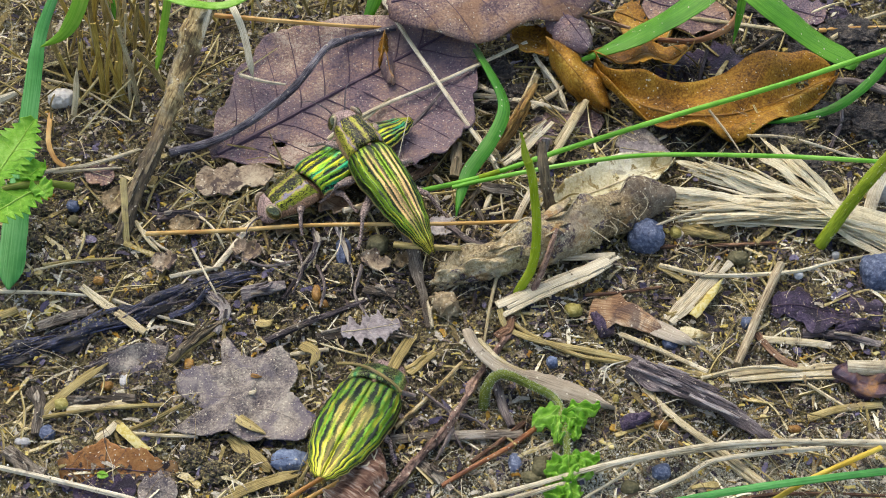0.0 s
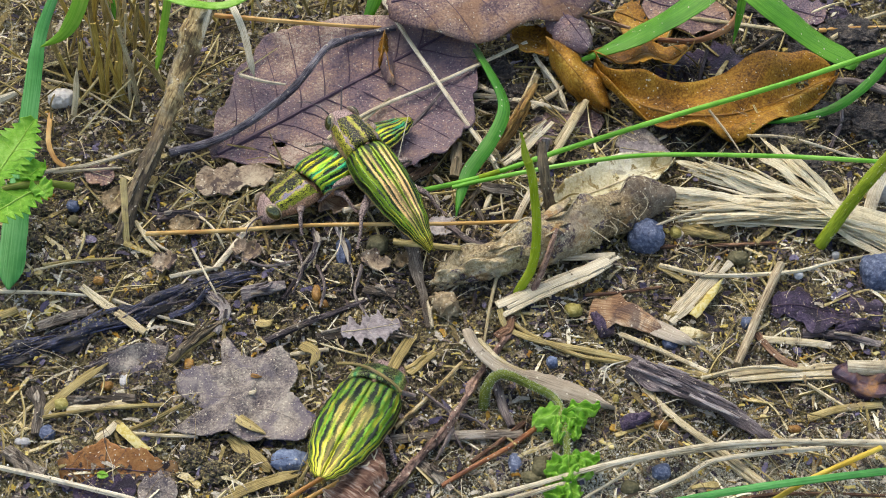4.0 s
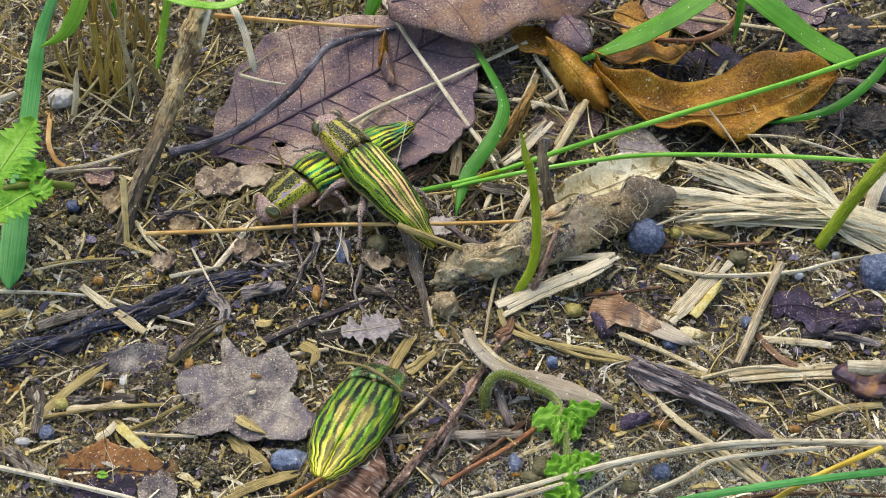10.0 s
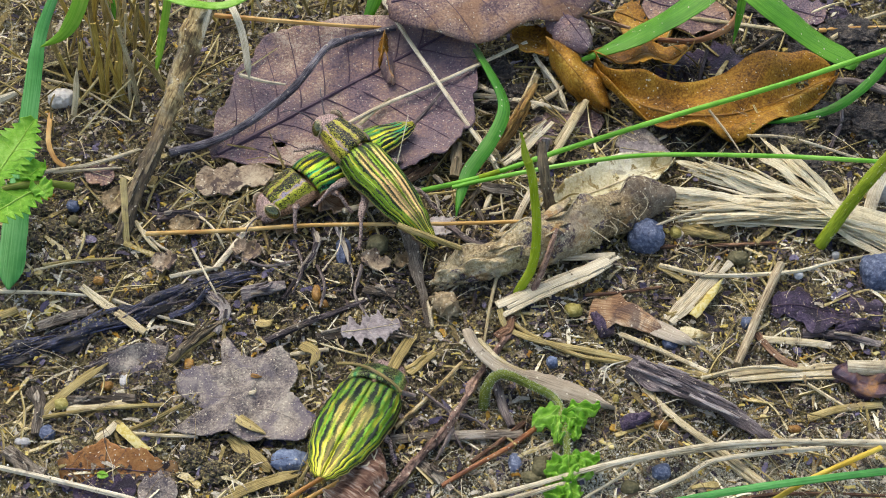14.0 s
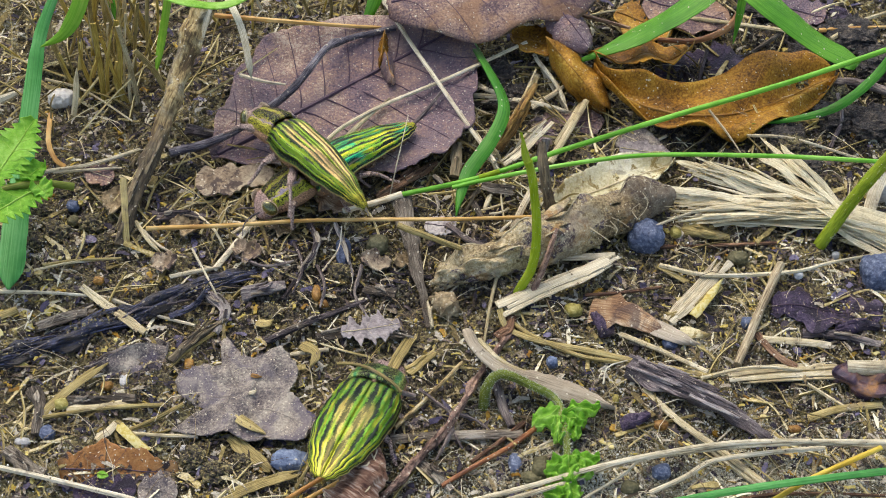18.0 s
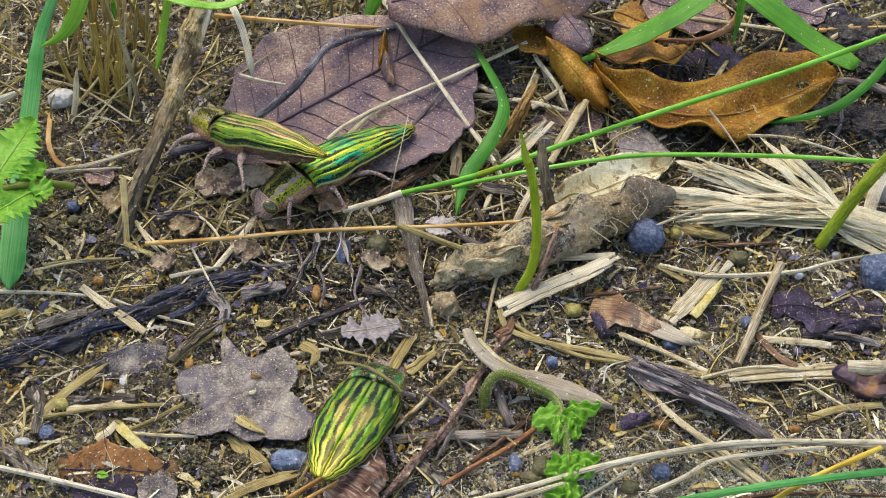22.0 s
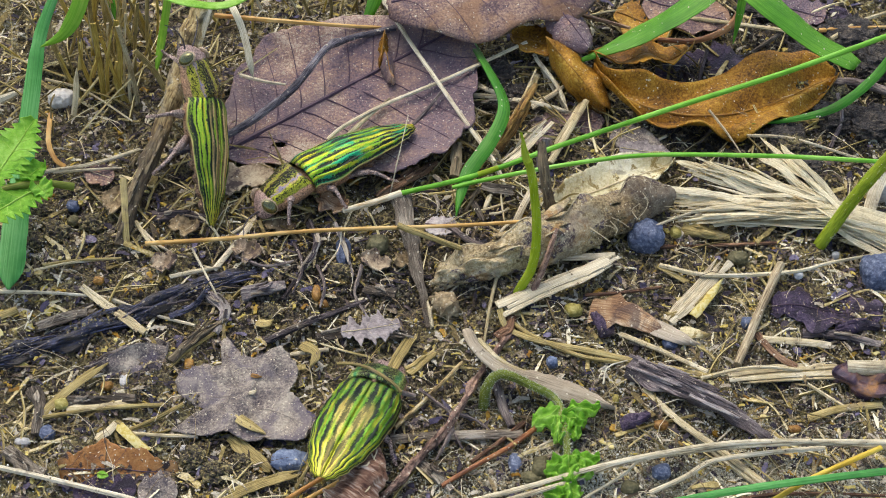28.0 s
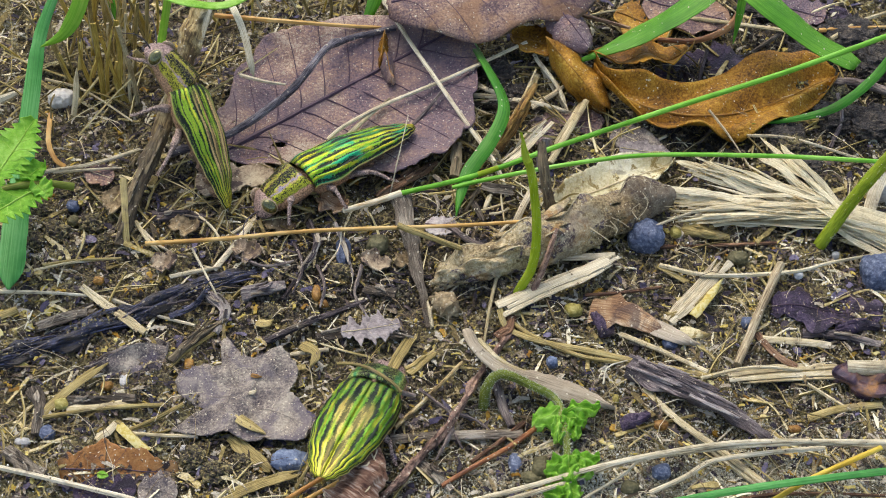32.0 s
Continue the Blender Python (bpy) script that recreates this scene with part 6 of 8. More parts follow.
for k in range(260):
    c = spline([(72.3, 0.8, -0.1), (75.9, 3.3, 6.3), (80.1, 4.9, 14.9), (84.5, 6.9, 21.0)], 40)[rng.randint(1, 38)]
    d = Vector((rng.gauss(0, 1), rng.gauss(0, 1), rng.gauss(0, 1))).normalized()
    a, i = c + d * 1.12, len(hv)
    hv += [a + Vector((0.06, 0, 0)), a + Vector((-0.04, 0.05, 0)), a + Vector((-0.04, -0.05, 0)), a + d * 0.75]
    hf += [(i, i + 1, i + 3), (i + 1, i + 2, i + 3), (i + 2, i, i + 3)]
tagged(mesh_ob("hairs", hv, hf, M_WHITE, HAIRY, at=(72.3, 0.8, -0.1), uvs=[(0, 0)] * len(hv), smooth=False), kind="stuff")


def serrated(name, base, tip, half, label, teeth, parent=None, cup=1.0, seed=0.0, side=None):
    return leaf(name, base, tip, half, M_LIME, M_LIMEVEIN, label, outline=lambda u: ovate(u, 0.45, 0.6), shape=lambda u, s: cup * (0.8 * abs(s) + 0.5 * math.sin(u * 20 + seed) * s), teeth=teeth, tooth=0.42 if teeth > 6 else 0.14,
                veins=max(2, teeth // 2), rib=0.22 if teeth > 6 else 0.1, thick=0.18, parent=parent, seed=seed, nu=48, side=side)


FERN = root("serrated_plant", (-68.2, 0.2, 17.6), "bright green serrated leaves on a short stalk", "plant")
tube("stalk", [(-68.2, 0.2, 17.6), (-72.0, -0.5, 19.2), (-76.9, -1.7, 20.2), (-83.8, -3.9, 20.1)], 0.75, 0.6, M_STEM, parent=FERN, sides=8)
serrated("leaf", (-83.1, -1.9, 20.1), (-76.4, 13.2, 22.0), 5.5, "serrated bright green leaflet", 12, FERN, seed=1.0)
serrated("leaf", (-72.3, 0.0, 19.2), (-85.5, -12.2, 20.2), 5.2, "serrated bright green leaflet", 12, FERN, seed=2.0)
serrated("leaf", (-74.9, -0.9, 20.2), (-71.6, -3.8, 19.2), 2.2, "small serrated leaflet", 5, FERN, seed=3.0)
serrated("leaf", (-77.0, -0.8, 20.2), (-73.8, 3.9, 19.9), 2.4, "small serrated leaflet", 5, FERN, seed=4.0)

def frill(name, base, tip, half, label, parent, seed):
    """A small crinkled leaflet with rounded lobes."""
    return leaf(name, base, tip, half, M_LIME, M_LIMEVEIN, label, outline=lambda u: 0.2 + 0.8 * math.sin(math.pi * min(1, 0.12 + 0.86 * u)) ** 0.6 if u < 0.97 else 0.3, shape=lambda u, s: 0.7 * abs(s) * math.sin(u * 17 + seed) + 0.45 * math.cos(u * 9 + s * 6 + seed) - 0.5 * s * s,
                teeth=3, tooth=0.12, veins=2, rib=0.08, thick=0.16, parent=parent, seed=seed, rag=0.12, nu=40)


SEEDLING = root("seedling", (7.2, -36.7, -0.6), "small seedling with bright green lobed leaves", "seedling")
tube("stem", [(7.2, -36.7, -0.6), (7.8, -35.3, 3.8), (10.4, -33.8, 5.7), (15.7, -35.3, 4.4), (20.2, -37.1, 2.2), (21.4, -43.9, 3.1), (21.6, -51.1, 3.4)], 1.0, 0.6, M_STEM, parent=SEEDLING, sides=9, n=40)
for k, (a, b, w) in enumerate((((20.6, -39.0, 2.8), (16.2, -43.3, 3.7), 2.9), ((20.0, -41.7, 3.8), (20.2, -46.8, 3.9), 1.6), ((21.5, -40.1, 3.3), (27.8, -39.1, 3.5), 2.3), ((21.9, -41.9, 3.7), (23.5, -45.8, 3.2), 2.0), ((20.9, -41.7, 4.3), (25.4, -42.0, 3.1), 2.2),
                               ((21.8, -50.5, 3.9), (17.6, -52.9, 2.9), 2.8), ((21.8, -50.5, 3.9), (27.1, -50.2, 3.8), 2.4), ((21.5, -50.3, 4.4), (22.0, -54.9, 3.9), 2.6), ((22.5, -51.0, 4.6), (25.8, -53.5, 3.2), 2.2),
                               ((20.9, -55.0, 3.2), (17.2, -56.7, 2.4), 2.4), ((20.9, -55.0, 3.2), (23.3, -57.5, 2.3), 2.4))):
    frill("leaf", a, b, w * 0.85, "lobed bright green leaflet", SEEDLING, k * 1.7)
hairs("fuzz", [(7.2, -36.7, -0.6), (7.8, -35.3, 3.8), (10.4, -33.8, 5.7), (15.7, -35.3, 4.4), (20.2, -37.1, 2.2), (21.4, -43.9, 3.1), (21.6, -51.1, 3.4)], 0.85, 1700, M_FUZZ, SEEDLING)


# ---- straws and needles ----
def straw(pts, width, material=None, label="pale dry straw on the litter", hollow=True, **kw):
    return ribbon("straw", pts, width, material or M_STRAW, label, "straw", camber=0.3 if hollow else 0.1, **kw)


def needle(pts, r, material=None, label="thin dry grass stem", **kw):
    return tube("straw", pts, r, kw.pop("r1", r * 0.6), material or M_PALE, label, "dry grass", sides=6, **kw)


def split_straw(pts, width, material, label, strands=4, seed=0):
    """A flattened straw that has split along its fibres; its strands end at different lengths."""
    q = random.Random(seed)
    top = root("straw", pts[0], label, "straw")
    line = spline(pts, 40)
    across = (line[-1] - line[0]).cross(Vector((0, 0, 1))).normalized()
    for k in range(strands):
        o = across * (width * ((k + 0.5) / strands - 0.5)) + Vector((0, 0, q.uniform(-0.15, 0.25)))
        i, j = q.choice((0, 0, 2, 5)), 40 - q.choice((0, 0, 1, 4, 9))
        drift = across * q.uniform(-0.35, 0.35)
        ribbon("strand", [line[i] + o + drift * 1.5, line[(2 * i + j) // 3] + o, line[(i + 2 * j) // 3] + o, line[j] + o - drift], width / strands * q.uniform(1.0, 1.75), material, parent=top, camber=0.07, ragged=0.35,
               turn=q.uniform(-18, 18), tip=q.choice((0, 0.08, 0.2)), seed=k + seed, n=26)
    return top


rough_stick("dark_root", [(-50.8, -16.8, 0.6), (-46.1, -15.0, 1.7), (-43.7, -10.1, 1.5)], 0.6, 0.3, M_CHAR, "thin black root beside a blackened stick", 4, 0.6, 41)
rough_stick("dark_root", [(-69.3, -20.1, 0.6), (-62.1, -17.1, 2.4), (-55.4, -13.9, -0.5)], 0.5, 0.3, M_CHAR, "thin black root along a blackened stick", 5, 0.6, 42)
rough_stick("bark_chip", [(-49.5, -28.3, 2.1), (-45.4, -23.0, 1.8), (-40.0, -18.5, 2.0)], 0.9, 0.5, M_STICK, "frayed brown strip of bark", 9, 1.0, 43)
split_straw([(-67.8, -11.2, 2.3), (-61.1, -16.4, 2.1), (-55.4, -20.3, 1.3)], 1.5, M_STRAW, "pale split straw crossing a stick", 3, 44)
split_straw([(-74.9, -19.5, 1.0), (-69.5, -17.2, 1.1), (-64.7, -14.9, 1.6)], 2.2, M_BARK, "grey frayed flake of wood on soil", 4, 45)
for a, b, c, w in (((-77.1, -7.0, 2.2), (-71.1, -4.9, 1.8), (-66.1, -2.5, -0.2), 0.5), ((-59.4, 5.8, 1.4), (-56.5, 0.9, 1.7), (-53.8, -1.7, 0.9), 0.8), ((-51.7, -7.3, 0.6), (-47.0, -6.1, 0.8), (-42.0, -5.3, 1.1), 0.9), ((-48.2, 8.3, 1.3), (-44.1, 3.4, 2.1), (-41.7, -0.9, 1.2), 0.5),
                   ((6.5, 43.1, 2.0), (9.0, 40.4, 2.8), (12.2, 39.0, 2.6), 1.2), ((4.4, 40.5, 1.1), (8.8, 39.0, 2.3), (12.9, 38.8, 2.1), 1.3), ((14.0, 38.2, 2.2), (20.2, 35.6, 3.3), (26.0, 34.7, 1.7), 1.1), ((19.4, 47.4, 4.5), (23.3, 41.4, 3.1), (25.4, 34.8, 2.3), 0.9), ((17.9, 35.1, 2.9), (21.4, 37.8, 3.1), (25.3, 42.0, 2.5), 1.2)):
    straw([a, b, c], w, M_PALE if w > 0.85 else M_STRAW, ragged=0.3, tip=0.2)
straw([(17.4, 11.2, 5.2), (15.0, 6.1, 4.4), (12.8, 1.8, 2.6)], 1.3, M_PALE, "pale dry straw leaning on a rolled leaf", ragged=0.2, tip=0.1)
split_straw([(7.5, 14.6, 1.6), (10.6, 13.6, 2.2), (14.4, 13.5, 1.8)], 2.0, M_BARK, "frayed brown flake of bark in litter", 3, 61)
rough_stick("dead_twig", [(6.9, 13.8, 2.0), (5.7, 10.8, 2.2), (4.2, 8.7, 0.8)], 0.4, 0.25, M_STICK, "short dark brown twig under grass blades", 4, 0.5, 62)
rough_stick("dead_twig", [(2.8, 25.4, 2.4), (2.7, 20.8, 2.4), (2.1, 17.4, 1.6)], 1.1, 0.9, M_STICK, "grey-brown twig standing behind a green blade", 5, 0.5, 63)
straw([(5.9, 10.6, 1.6), (6.9, 7.6, 2.2), (7.9, 5.6, 1.5)], 1.2, M_BARK, "bit of tan straw in the litter under grass blades", ragged=0.3, tip=0.2)
straw([(9.3, 12.5, 1.6), (8.6, 10.1, 2.2), (7.9, 8.6, 1.5)], 0.9, M_STRAW, "bit of tan straw in the litter under grass blades", ragged=0.3, tip=0.2)
straw([(7.2, 8.4, 1.6), (10.5, 9.2, 2.2), (14.1, 11.4, 1.5)], 0.35, M_STRAW, "bit of tan straw in the litter under grass blades", ragged=0.3, tip=0.2)
straw([(9.0, 7.7, 1.6), (10.9, 7.4, 2.2), (13.0, 9.1, 1.5)], 0.35, M_PALE, "bit of tan straw in the litter under grass blades", ragged=0.3, tip=0.2)
straw([(11.2, 15.9, 1.6), (11.4, 9.8, 2.2), (11.9, 5.3, 1.5)], 0.4, M_STRAW, "bit of tan straw in the litter under grass blades", ragged=0.3, tip=0.2)
straw([(13.6, 20.8, 1.6), (14.7, 22.5, 2.2), (15.9, 25.1, 1.5)], 1.0, M_PALE, "bit of tan straw in the litter under grass blades", ragged=0.3, tip=0.2)
straw([(-1.8, 17.7, 1.6), (-0.8, 16.0, 2.2), (0.2, 14.8, 1.5)], 0.8, M_BARK, "bit of tan straw in the litter under grass blades", ragged=0.3, tip=0.2)
straw([(-1.5, 12.5, 1.6), (-0.9, 9.5, 2.2), (-1.3, 7.8, 1.5)], 0.6, M_BARK, "bit of tan straw in the litter under grass blades", ragged=0.3, tip=0.2)
straw([(10.6, 23.1, 1.6), (8.6, 24.5, 2.2), (7.0, 27.0, 1.5)], 0.6, M_STRAW, "bit of tan straw in the litter under grass blades", ragged=0.3, tip=0.2)
straw([(13.2, 5.6, 1.6), (11.5, 3.3, 2.2), (10.4, 1.7, 1.5)], 0.5, M_PALE, "bit of tan straw in the litter under grass blades", ragged=0.3, tip=0.2)
rough_stick("rotten_stalk", [(20.8, 7.8, 2.5), (19.9, 9.0, 8.0), (19.2, 11.2, 12.0), (18.8, 14.9, 14.0)], 1.15, 0.8, M_STICK, "dark brown rotting stalk standing behind a shoot", 9, 0.7, 71)
rough_stick("rotten_stalk", [(10.6, 24.2, 2.5), (13.6, 27.1, 6.0), (15.8, 29.2, 9.0), (18.6, 32.8, 12.0)], 1.5, 0.6, M_RUST, "orange-brown frayed rotting stalk in litter", 12, 0.9, 72)
rough_stick("rotten_stalk", [(13.8, 27.5, 3.0), (15.8, 28.3, 7.0), (17.2, 29.7, 10.0)], 0.7, 0.4, M_RUST, "thin orange-brown frayed stalk in litter", 5, 0.6, 73)
split_straw([(12.2, 19.2, 3.0), (16.9, 23.9, 4.0), (21.2, 29.4, 5.0)], 2.0, M_PALE, "pale frayed straw behind a green shoot", 4, 74)
straw([(21.1, 19.6, 3.2), (24.9, 27.0, 4.0), (29.0, 35.0, 5.0)], 1.3, M_STRAW, "tan straw reddened at its end")
needle([(6.3, 27.8, 3.0), (8.3, 22.3, 4.5), (10.2, 17.5, 5.5)], 0.7, label="pale dry grass stem under green stalks")
split_straw([(21.8, 22.9, 2.2), (25.6, 29.3, 4.0), (29.1, 37.9, 2.0)], 1.4, M_STRAW, "pale straw reddened at its end", 2, 46)


for pts in ([(-4.2, -34.8, 2.4), (-1.4, -37.6, 2.8), (1.2, -39.9, 2.6), (1.8, -43.0, 1.5), (3.4, -47.0, 1.7)], [(1.2, -39.9, 2.6), (5.6, -40.1, 0.8), (8.4, -42.4, 0.7)], [(-4.9, -36.5, 2.7), (-8.4, -35.6, 3.4), (-10.4, -32.5, 2.2)], [(1.6, -42.8, 1.6), (0.1, -46.5, 1.7), (-1.2, -49.2, 1.4)],
            [(-24.0, -4.8, 0.8), (-22.1, -11.1, 2.8), (-22.8, -16.1, 2.3)], [(-15.4, -4.9, 1.0), (-16.5, -11.4, 0.5), (-14.1, -17.0, 0.8)], [(-39.2, -3.7, 2.1), (-33.4, -6.6, 3.0), (-28.2, -5.2, 2.7)], [(-28.6, 0.5, 1.3), (-26.5, -6.3, 2.6), (-28.0, -12.9, 2.4)]):
    tube("thin_root", pts, 0.38, 0.22, M_TWIG, "thin grey-brown rootlet on the soil", "root", sides=7, n=22, rough=0.35, knots=((0.3, 0.5), (0.7, 0.5)))


NEEDLE = tube("pine_needle", [(17.8, 4.3, 3.3), (1.7, 2.4, 4.7), (-24.3, 3.3, 3.2), (-41.5, 1.9, 3.2), (-56.9, 1.8, 2.4)], 0.35, 0.45, M_NEEDLE, "long orange-brown dry needle bridging the litter", "needle", sides=7, n=40)
needle([(-82.7, -12.2, 2.2), (-73.1, -12.6, 2.3), (-62.7, -13.0, 1.5)], 0.42, label="whitish dry grass stem")
needle([(-62.6, -13.2, 1.6), (-54.7, -15.5, -0.2), (-45.8, -19.0, 0.6)], 0.45, r1=0.3, label="whitish dry grass stem, broken")
straw([(-78.8, 18.6, 1.8), (-69.4, 18.7, 3.8), (-60.3, 23.9, 2.5)], 0.8, M_PALE)
needle([(-76.9, 18.3, 1.8), (-68.2, 17.5, 3.5), (-63.6, 19.3, 1.9)], 0.35)
needle([(-47.3, 55.5, 9.2), (-33.0, 52.5, 10.4), (-19.2, 53.8, 7.8), (-9.3, 54.9, 6.2)], 0.55, M_NEEDLE, "orange-brown dry stem across the back")
straw([(-13.7, 61.2, 11.5), (-7.2, 50.0, 7.9), (1.8, 33.4, 6.2), (10.7, 18.5, 2.7), (12.5, 12.1, 1.5)], 0.85, M_PALE, "long pale straw leaning on a leaf")
straw([(-22.8, 23.2, 6.1), (-19.5, 26.5, 6.6), (-11.8, 33.6, 5.3), (1.8, 40.7, 6.2), (17.3, 50.5, 6.5)], 0.8, M_PALE, "pale straw lying over a purple leaf")
straw([(-19.3, 25.1, 4.5), (-16.2, 28.8, 5.3), (-10.8, 36.5, 4.0)], 1.1, M_STRAW, "frayed straw blade on a leaf", tip=0.5)
straw([(-43.5, -5.7, 0.6), (-39.5, -0.2, 2.1), (-36.5, 6.4, 1.4)], 1.2, M_PALE)
straw([(-41.7, 1.9, 1.2), (-37.0, 5.6, 1.7)], 0.7, M_PALE)
PROP = tube("straw", [(3.3, -5.3, 6.5), (-2.5, -4.8, 9.2), (-8.5, -3.3, 10.8)], 0.5, 0.66, M_OLIVE, "thick pale dry stem sticking out of a rolled leaf", "dry grass", sides=9, rough=0.1, n=24)
needle([(10.4, -7.1, 1.9), (8.8, -14.6, 1.2), (7.5, -23.4, 0.6)], 0.4, M_STRAW)
split_straw([(10.5, -16.3, 2.0), (18.5, -12.9, 3.8), (27.0, -9.0, 4.3), (33.2, -3.9, 2.5)], 3.0, M_PALE, "wide pale straw folded in two", 4, 1)
straw([(16.2, -3.5, 2.3), (24.2, -4.2, 2.7), (32.6, -3.4, 2.2)], 1.6, M_PALE, "wide pale straw under a rolled leaf")
straw([(10.5, -16.3, 2.0), (12.1, -19.8, 0.8), (18.2, -23.2, 1.3), (27.4, -25.5, 1.4), (37.5, -28.2, 1.1), (48.6, -31.5, 2.0)], 1.2, M_OLIVE, "long olive straw bent at its end")
straw([(12.1, -17.7, 0.8), (17.2, -22.4, 1.4), (25.3, -26.6, 1.4), (32.5, -27.4, 0.8)], 0.8, M_OLIVE)
straw([(32.7, -20.9, 0.7), (39.7, -25.5, 1.7), (47.7, -30.7, 2.2)], 1.0, M_STRAW)
tube("straw", [(53.4, -28.6, 1.4), (56.7, -21.2, 2.0), (60.3, -13.3, 2.6), (63.7, -6.1, 2.8)], 0.78, 0.88, M_CUT, "short cut tan straw with a clean end", "straw", sides=12, n=40, rough=0.12, knots=((0.12, 0.15), (0.85, 0.2)))
ribbon("leaf_shred", [(46.3, -17.4, 1.4), (49.0, -14.2, 2.0), (52.8, -8.4, 1.6)], 1.7, M_AMBER, "yellow torn sheath beside a split straw", "plant shred", ragged=0.4, tip=0.3)
ribbon("leaf_shred", [(43.6, -21.0, 1.2), (46.1, -21.5, 1.6), (49.0, -21.7, 1.2)], 2.4, M_PALELEAF, "pale yellow crumbling scrap of leaf", "plant shred", ragged=0.7, tip=0.3)
ribbon("leaf_shred", [(-57.3, -41.9, 1.6), (-54.7, -45.0, 2.2), (-51.7, -47.6, 1.6)], 1.8, M_AMBER, "yellow strip of dry straw in litter", "plant shred", ragged=0.3)
ribbon("leaf_shred", [(-60.8, -44.5, 1.6), (-59.0, -43.7, 2.0), (-57.7, -41.4, 1.6)], 1.5, M_PALE, "pale strip of dry straw in litter", "plant shred", ragged=0.3)
ribbon("leaf_shred", [(-67.0, -38.1, 1.4), (-61.1, -38.2, 2.0), (-55.1, -36.5, 1.6)], 1.2, M_STRAW, "grey-pink strip of bark in litter", "plant shred", ragged=0.5)
split_straw([(41.6, -18.4, 1.3), (47.3, -11.6, 0.8), (53.5, -4.2, 2.2)], 2.8, M_PALE, "broad cracked pale dry straw", 4, 3)
straw([(41.0, -3.8, -0.3), (46.4, -8.0, -0.3)], 1.2, M_OLIVE)
straw([(36.1, -33.7, 1.2), (42.0, -41.7, 2.1), (49.0, -47.3, 1.1), (55.5, -53.6, 0.8)], 1.3, M_STRAW, "long straw lying under others")
straw([(37.9, -36.4, 2.0), (46.3, -45.6, 0.4), (54.4, -53.6, 0.4)], 0.8, M_STRAW)
LONG = "long bleached straw across the front"
straw([(3.5, -58.8, 3.0), (14.2, -55.3, 2.4), (25.8, -52.7, 4.4), (38.6, -50.0, 5.2), (53.5, -47.5, 4.7), (78.7, -48.1, 5.5)], 0.95, M_PALE, LONG)
straw([(7.3, -59.8, 3.6), (19.9, -55.2, 3.0), (32.9, -50.3, 3.1), (50.6, -48.1, 4.1), (65.2, -47.8, 4.7), (78.7, -48.8, 4.8)], 0.85, M_PALE, LONG)
straw([(22.9, -57.5, 0.9), (30.9, -52.1, 1.0), (34.4, -49.6, 2.5), (39.7, -49.2, 4.4)], 0.5, M_PALE)
straw([(35.6, -55.3, 0.6), (41.5, -53.3, 2.4), (47.0, -50.4, 3.3), (57.6, -48.3, 2.7), (66.5, -47.4, 2.7)], 0.85, M_PALE, "forked bleached straw on litter")
needle([(-77.6, -51.1, 2.4), (-66.8, -53.2, 1.2), (-52.3, -58.5, 3.4)], 0.55, r1=0.5, label="whitish dry grass stem")
split_straw([(72.5, -29.4, 0.7), (63.1, -29.8, 0.7), (51.4, -31.9, 2.1)], 3.4, M_STRAW, "thick pale straw stem with a node", 5, 4)
tube("straw_knot", [(71.2, -30.2, 0.8), (73.1, -31.9, 1.4), (76.2, -33.2, 1.5), (80.6, -31.9, 0.8)], 1.7, 2.3, M_NODE, "glossy purple-brown sheath at a straw node", "straw node", sides=24, n=40, rough=0.8, flat=0.75, knots=((0.1, 0.3), (0.45, 0.2)))
tube("straw", [(72.8, -30.4, 3.2), (76.8, -30.8, 3.4), (82.9, -30.7, 3.2)], 1.3, 1.5, M_PALE, "cut end of pale straw", "straw", sides=12)
ribbon("grass_leaf", [(38.1, -58.9, 3.0), (49.3, -58.3, 6.0), (62.0, -56.2, 5.9), (78.6, -54.1, 6.2)], 1.4, M_BLUEGRASS, "pale blue-green grass blade across the front", BLADE, camber=0.2)
straw([(55.2, -59.4, 3.9), (63.4, -54.5, 4.2), (75.7, -49.0, 5.2)], 0.95, M_YELLOWSTRAW, "bright yellow straw at the front")
needle([(50.8, -57.5, 1.9), (59.8, -55.9, 1.2), (78.5, -55.7, 0.1)], 0.5, M_REDTWIG, "thin reddish dry stem")
for a, b, w in (((-27.1, -56.8, 0.7), (-20.4, -52.7, 1.9), 0.8), ((-24.7, -56.9, -0.1), (-17.9, -53.7, 1.7), 0.8)):
    straw([a, b], w, M_NEEDLE, "orange straw under a beetle")
straw([(-9.3, -44.5, 1.0), (1.6, -43.7, 1.1), (14.1, -42.9, 0.3)], 1.9, M_BARK, "greyish flattened dry stem")
straw([(-49.4, -29.7, 2.2), (-45.8, -24.6, 1.4), (-41.4, -21.0, 1.8)], 0.6, M_OLIVE)
split_straw([(-72.6, -40.3, 0.6), (-67.2, -34.5, 1.9), (-60.9, -27.9, 1.5)], 1.6, M_OLIVE, "frayed olive straw on the soil", 3, 7)
straw([(-71.1, -39.8, 1.0), (-60.6, -38.4, 1.9), (-49.6, -37.9, 2.2)], 0.8, M_OLIVE)
straw([(-56.7, -42.9, 0.9), (-52.4, -41.3, 1.5), (-46.1, -37.9, 2.4)], 0.8, M_OLIVE)
straw([(-57.9, -41.2, 1.4), (-54.5, -44.5, 1.5), (-51.7, -47.0, 0.7)], 1.6, M_OLIVE, "yellowed scrap of flat straw")
straw([(-60.8, -45.4, 1.9), (-57.8, -41.6, 1.5)], 1.2, M_STRAW)
